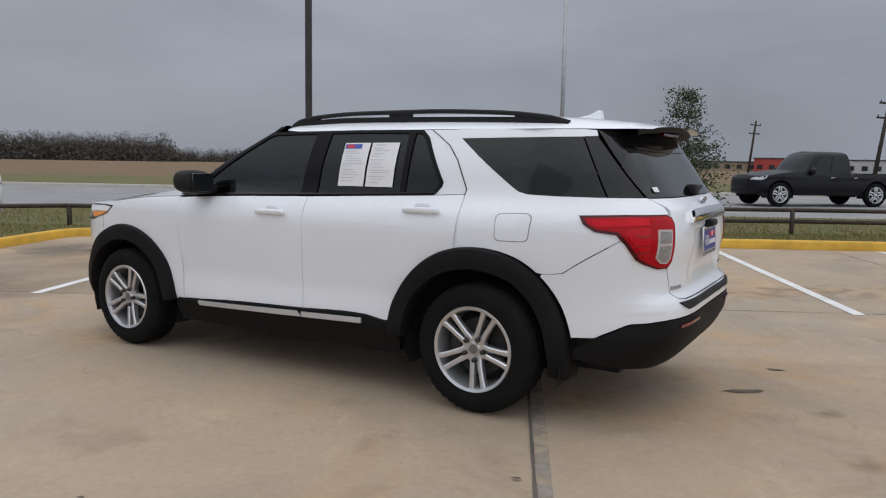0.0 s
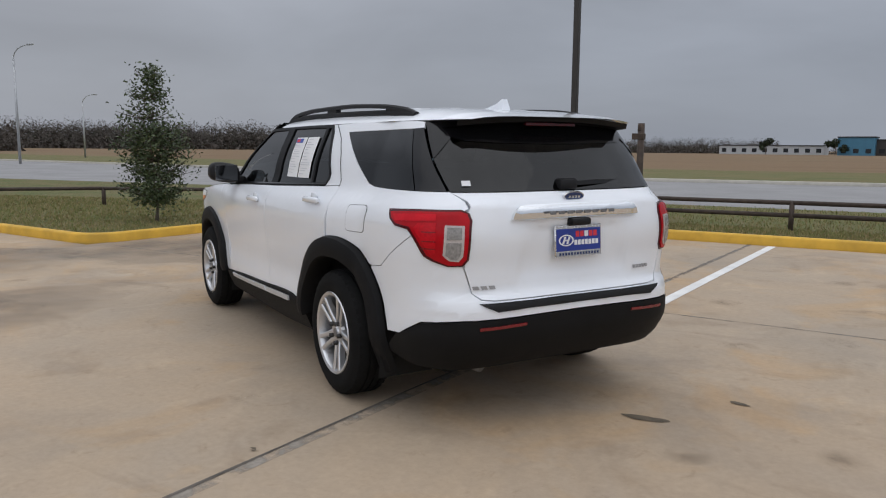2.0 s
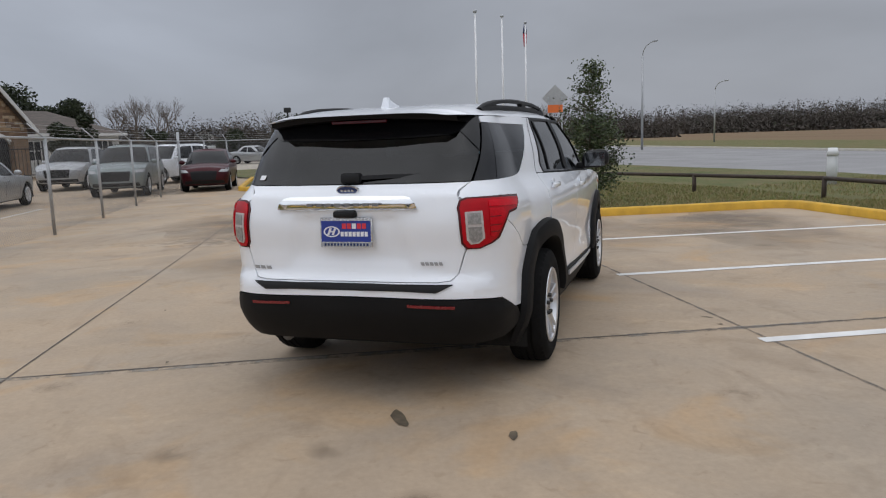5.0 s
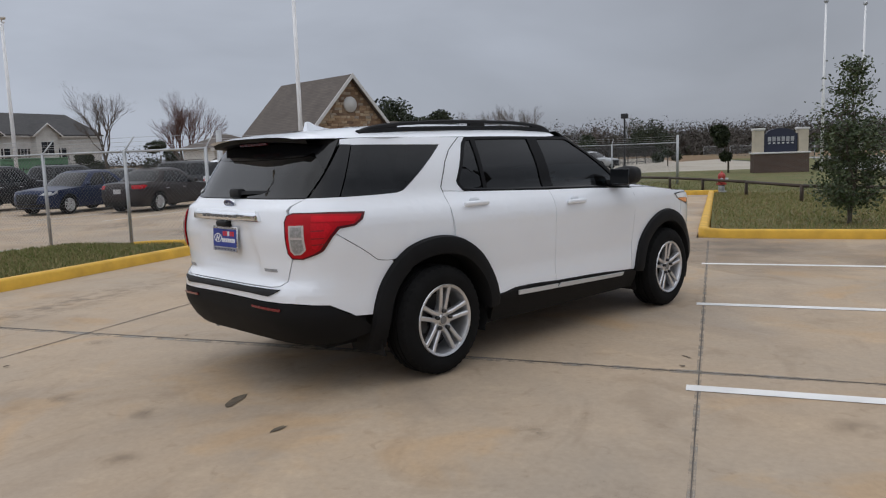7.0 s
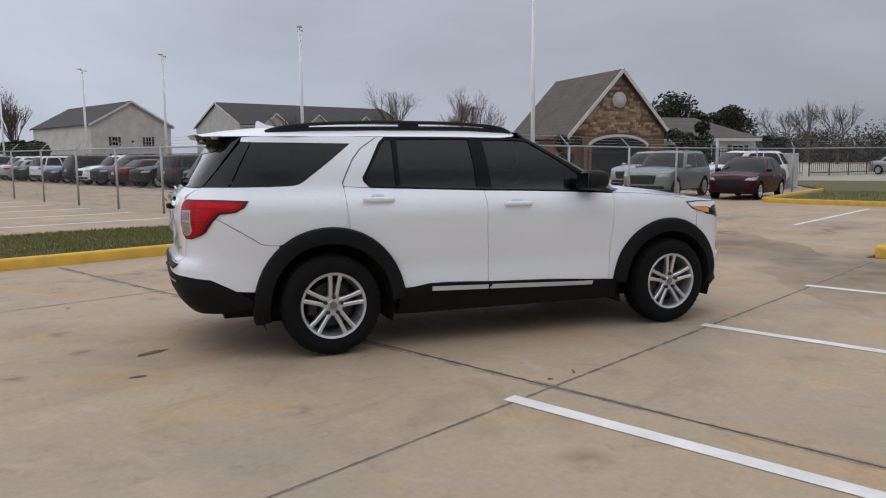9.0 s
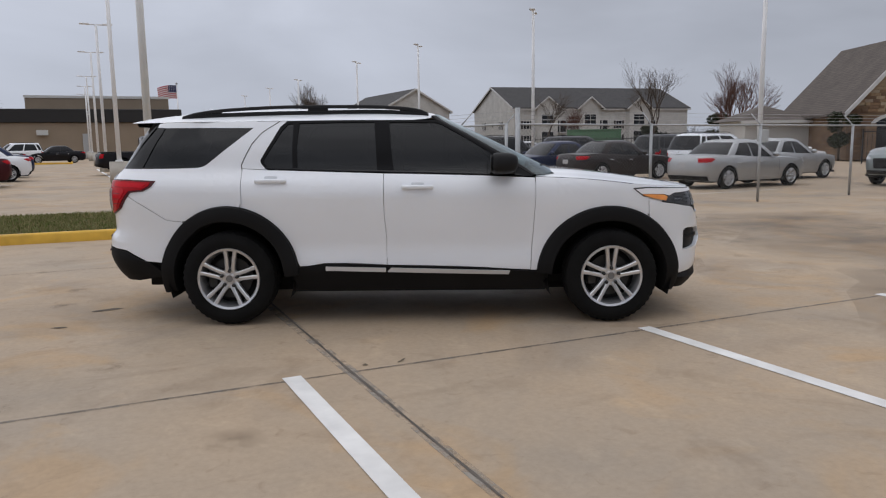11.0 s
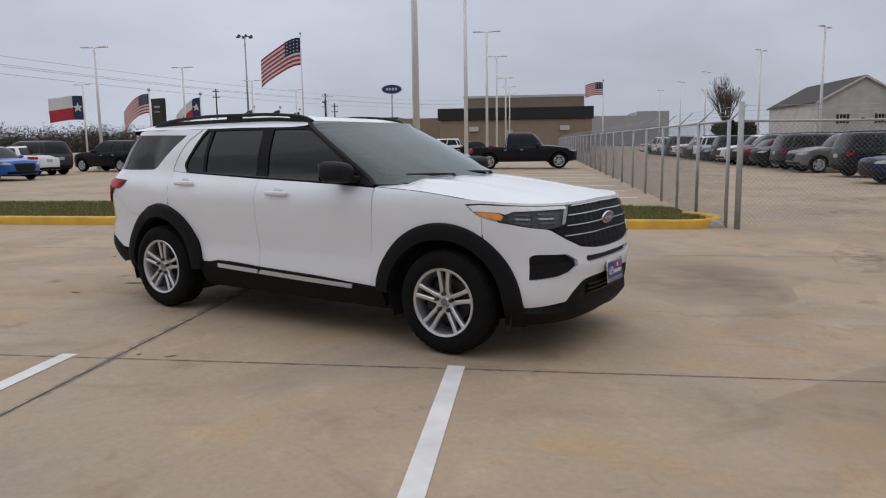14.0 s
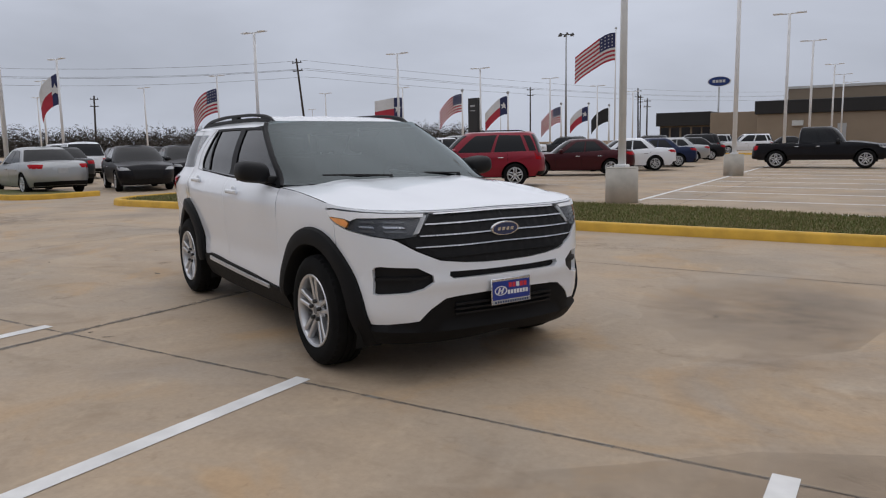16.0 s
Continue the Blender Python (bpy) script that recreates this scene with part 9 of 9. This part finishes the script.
        for hx in (-.98,):
            for side in (1, -1):
                bm = bmesh.new()
                add_box(bm, hx - .012, hx + .012, side * (w * .92), side * (w * .97) if side > 0 else side * (w * .90), .55, b_m)
                part("bed_gap", bm, GLOSS_BLACK, th)
    th.matrix_world = pose(x, y, 0, 0, 0, heading)
    return th


def recolour(th, colour):
    for o in th.children:
        if o.name.split(".")[0] in ("body", "roof", "door_mirror"):
            o.material_slots[0].material = PAINTS[colour]
    return th


PROTO = {}


def place(kind, colour, x, y, heading, note=""):
    """A parked car: the middle of its wheelbase at (x, y)."""
    label = "%s %s parked %s" % (colour, {"sedan": "four-door sedan", "hatch": "compact hatchback", "suv": "mid-size SUV", "pickup": "crew-cab pickup truck"}[kind], note or "in the dealership lot")
    if kind not in PROTO:
        PROTO[kind] = parked_car(kind, colour, label, x, y, heading)
        return PROTO[kind]
    c = copy_thing(PROTO[kind], pose(x, y, 0, 0, 0, heading))
    tagged(c, label)
    return recolour(c, colour)


store = "behind the chain-link fence"
# the fenced car store
for k, c, x, y, h in (("sedan", "silver", 16.16, 11.32, 2), ("suv", "white", 21.4, 17.2, 5), ("sedan", "brown", 15.9, 17.05, 2), ("sedan", "silver", 20.8, 13.6, 4), ("sedan", "navy", 14.84, 19.94, 182), ("sedan", "charcoal", 21.8, 24.2, 3),
                      ("suv", "black", 15.6, 24.6, 3), ("suv", "grey", 15.3, 28.9, 183), ("suv", "charcoal", 15.4, 31.6, 3), ("suv", "black", 15.2, 34.4, 183), ("sedan", "maroon", 15.4, 37.2, 3), ("suv", "charcoal", 15.2, 39.4, 183),
                      ("suv", "white", 15.0, 41, 183), ("suv", "black", 15.3, 43.7, 3), ("sedan", "navy", 15.2, 46.5, 183), ("suv", "white", 15.3, 49.2, 3), ("suv", "charcoal", 15.1, 52, 183), ("sedan", "silver", 15.2, 55, 3),
                      ("suv", "white", 15.2, 58, 183), ("suv", "navy", 15.2, 61, 3), ("sedan", "grey", 15.2, 64, 183), ("suv", "white", 15.2, 68, 3), ("suv", "black", 15.2, 72, 183), ("sedan", "white", 15.2, 76, 3),
                      ("suv", "charcoal", 22.0, 27.6, 3), ("sedan", "silver", 22, 33, 3), ("suv", "black", 22, 38.6, 3), ("suv", "white", 22, 44, 3), ("suv", "charcoal", 22.2, 20.4, 4), ("sedan", "white", 26.4, 18.2, 4), ("suv", "silver", 27.0, 12.2, 182)):
    place(k, c, x, y, h, store)
place("hatch", "maroon", 22.6, 5.95, 183, "beside the kerbed turf")
place("suv", "sage", 21.6, 8.6, 184, store)
place("suv", "white", 28.8, 8.8, 150, store)
place("sedan", "silver", 58.2, 8.0, 245, "by the iron gates")
# the open lot
for k, c, x, y, h in (("suv", "red", -7.74, 16.5, 203), ("sedan", "maroon", -7.3, 24.4, 205), ("sedan", "white", -6.9, 29.4, 205), ("sedan", "navy", -7.0, 34.0, 205), ("sedan", "silver", -7.9, 41.4, 205), ("sedan", "black", -7.9, 46.2, 205),
                      ("sedan", "silver", -9.4, 50, 195), ("suv", "black", -9.6, 54, 195), ("sedan", "silver", -20.25, 9.15, 167), ("sedan", "black", -18.4, 11.6, -28), ("sedan", "black", -20.0, 15.0, -28), ("sedan", "navy", -21.6, 20.2, -22),
                      ("sedan", "blue", -22.1, 24.0, -22), ("sedan", "white", -24.5, 29.0, 160), ("suv", "white", -23.2, 38.4, 165), ("suv", "black", -22.2, 33.8, 165), ("sedan", "charcoal", -25.5, 13.2, 160), ("suv", "charcoal", -24.3, 29.5, 165),
                      ("sedan", "white", -30.5, 24.5, 155), ("suv", "white", -30, 17, 155), ("sedan", "black", -33, 24, 155), ("sedan", "silver", -31, 30, 155), ("suv", "white", -38, 21, 155), ("sedan", "charcoal", -41, 27, 155),
                      ("suv", "black", -36, 36, 155), ("sedan", "white", -35, 44, 160), ("pickup", "black", 0.95, 34.8, 4), ("pickup", "silver", -25.5, 46, 170), ("pickup", "white", -23.5, 52, 170), ("suv", "charcoal", -21.5, 58, 170), ("sedan", "white", -13.5, 70, 190),
                      ("suv", "silver", -10.8, 66, 190), ("suv", "white", -7.6, 66.5, 190), ("sedan", "black", -4.5, 67, 190), ("suv", "charcoal", -16.5, 66, 190), ("sedan", "navy", -45, 36, 155), ("suv", "white", -50, 30, 155), ("suv", "black", -47, 45, 155)):
    place(k, c, x, y, h)
place("pickup", "black", -11.75, -22.7, 16, "on the road beside the field")

# ---- lay everything on the gentle fall of the lot ----
laid = set()


def lay(ob):
    """Moves a mesh's corners up or down with the ground below them."""
    if ob.type != "MESH" or ob.data in laid:
        return
    laid.add(ob.data)
    o = ob.matrix_world.translation if ob.parent is None else ob.parent.matrix_world.translation
    for v in ob.data.vertices:
        v.co.z += relief(v.co.x + o.x, v.co.y + o.y)
    ob.data.update()


bpy.context.view_layer.update()
for ob in list(scene.objects):
    if ob.parent is not None or ob.type in ("CAMERA", "LIGHT") or ob is suv:
        continue
    if ob.type == "MESH":
        lay(ob)
    elif ob.name.split(".")[0] in ("pipe_rail_fence", "chain_link_fence"):
        for child in ob.children:
            lay(child)
    else:
        ob.location.z += relief(ob.location.x, ob.location.y)
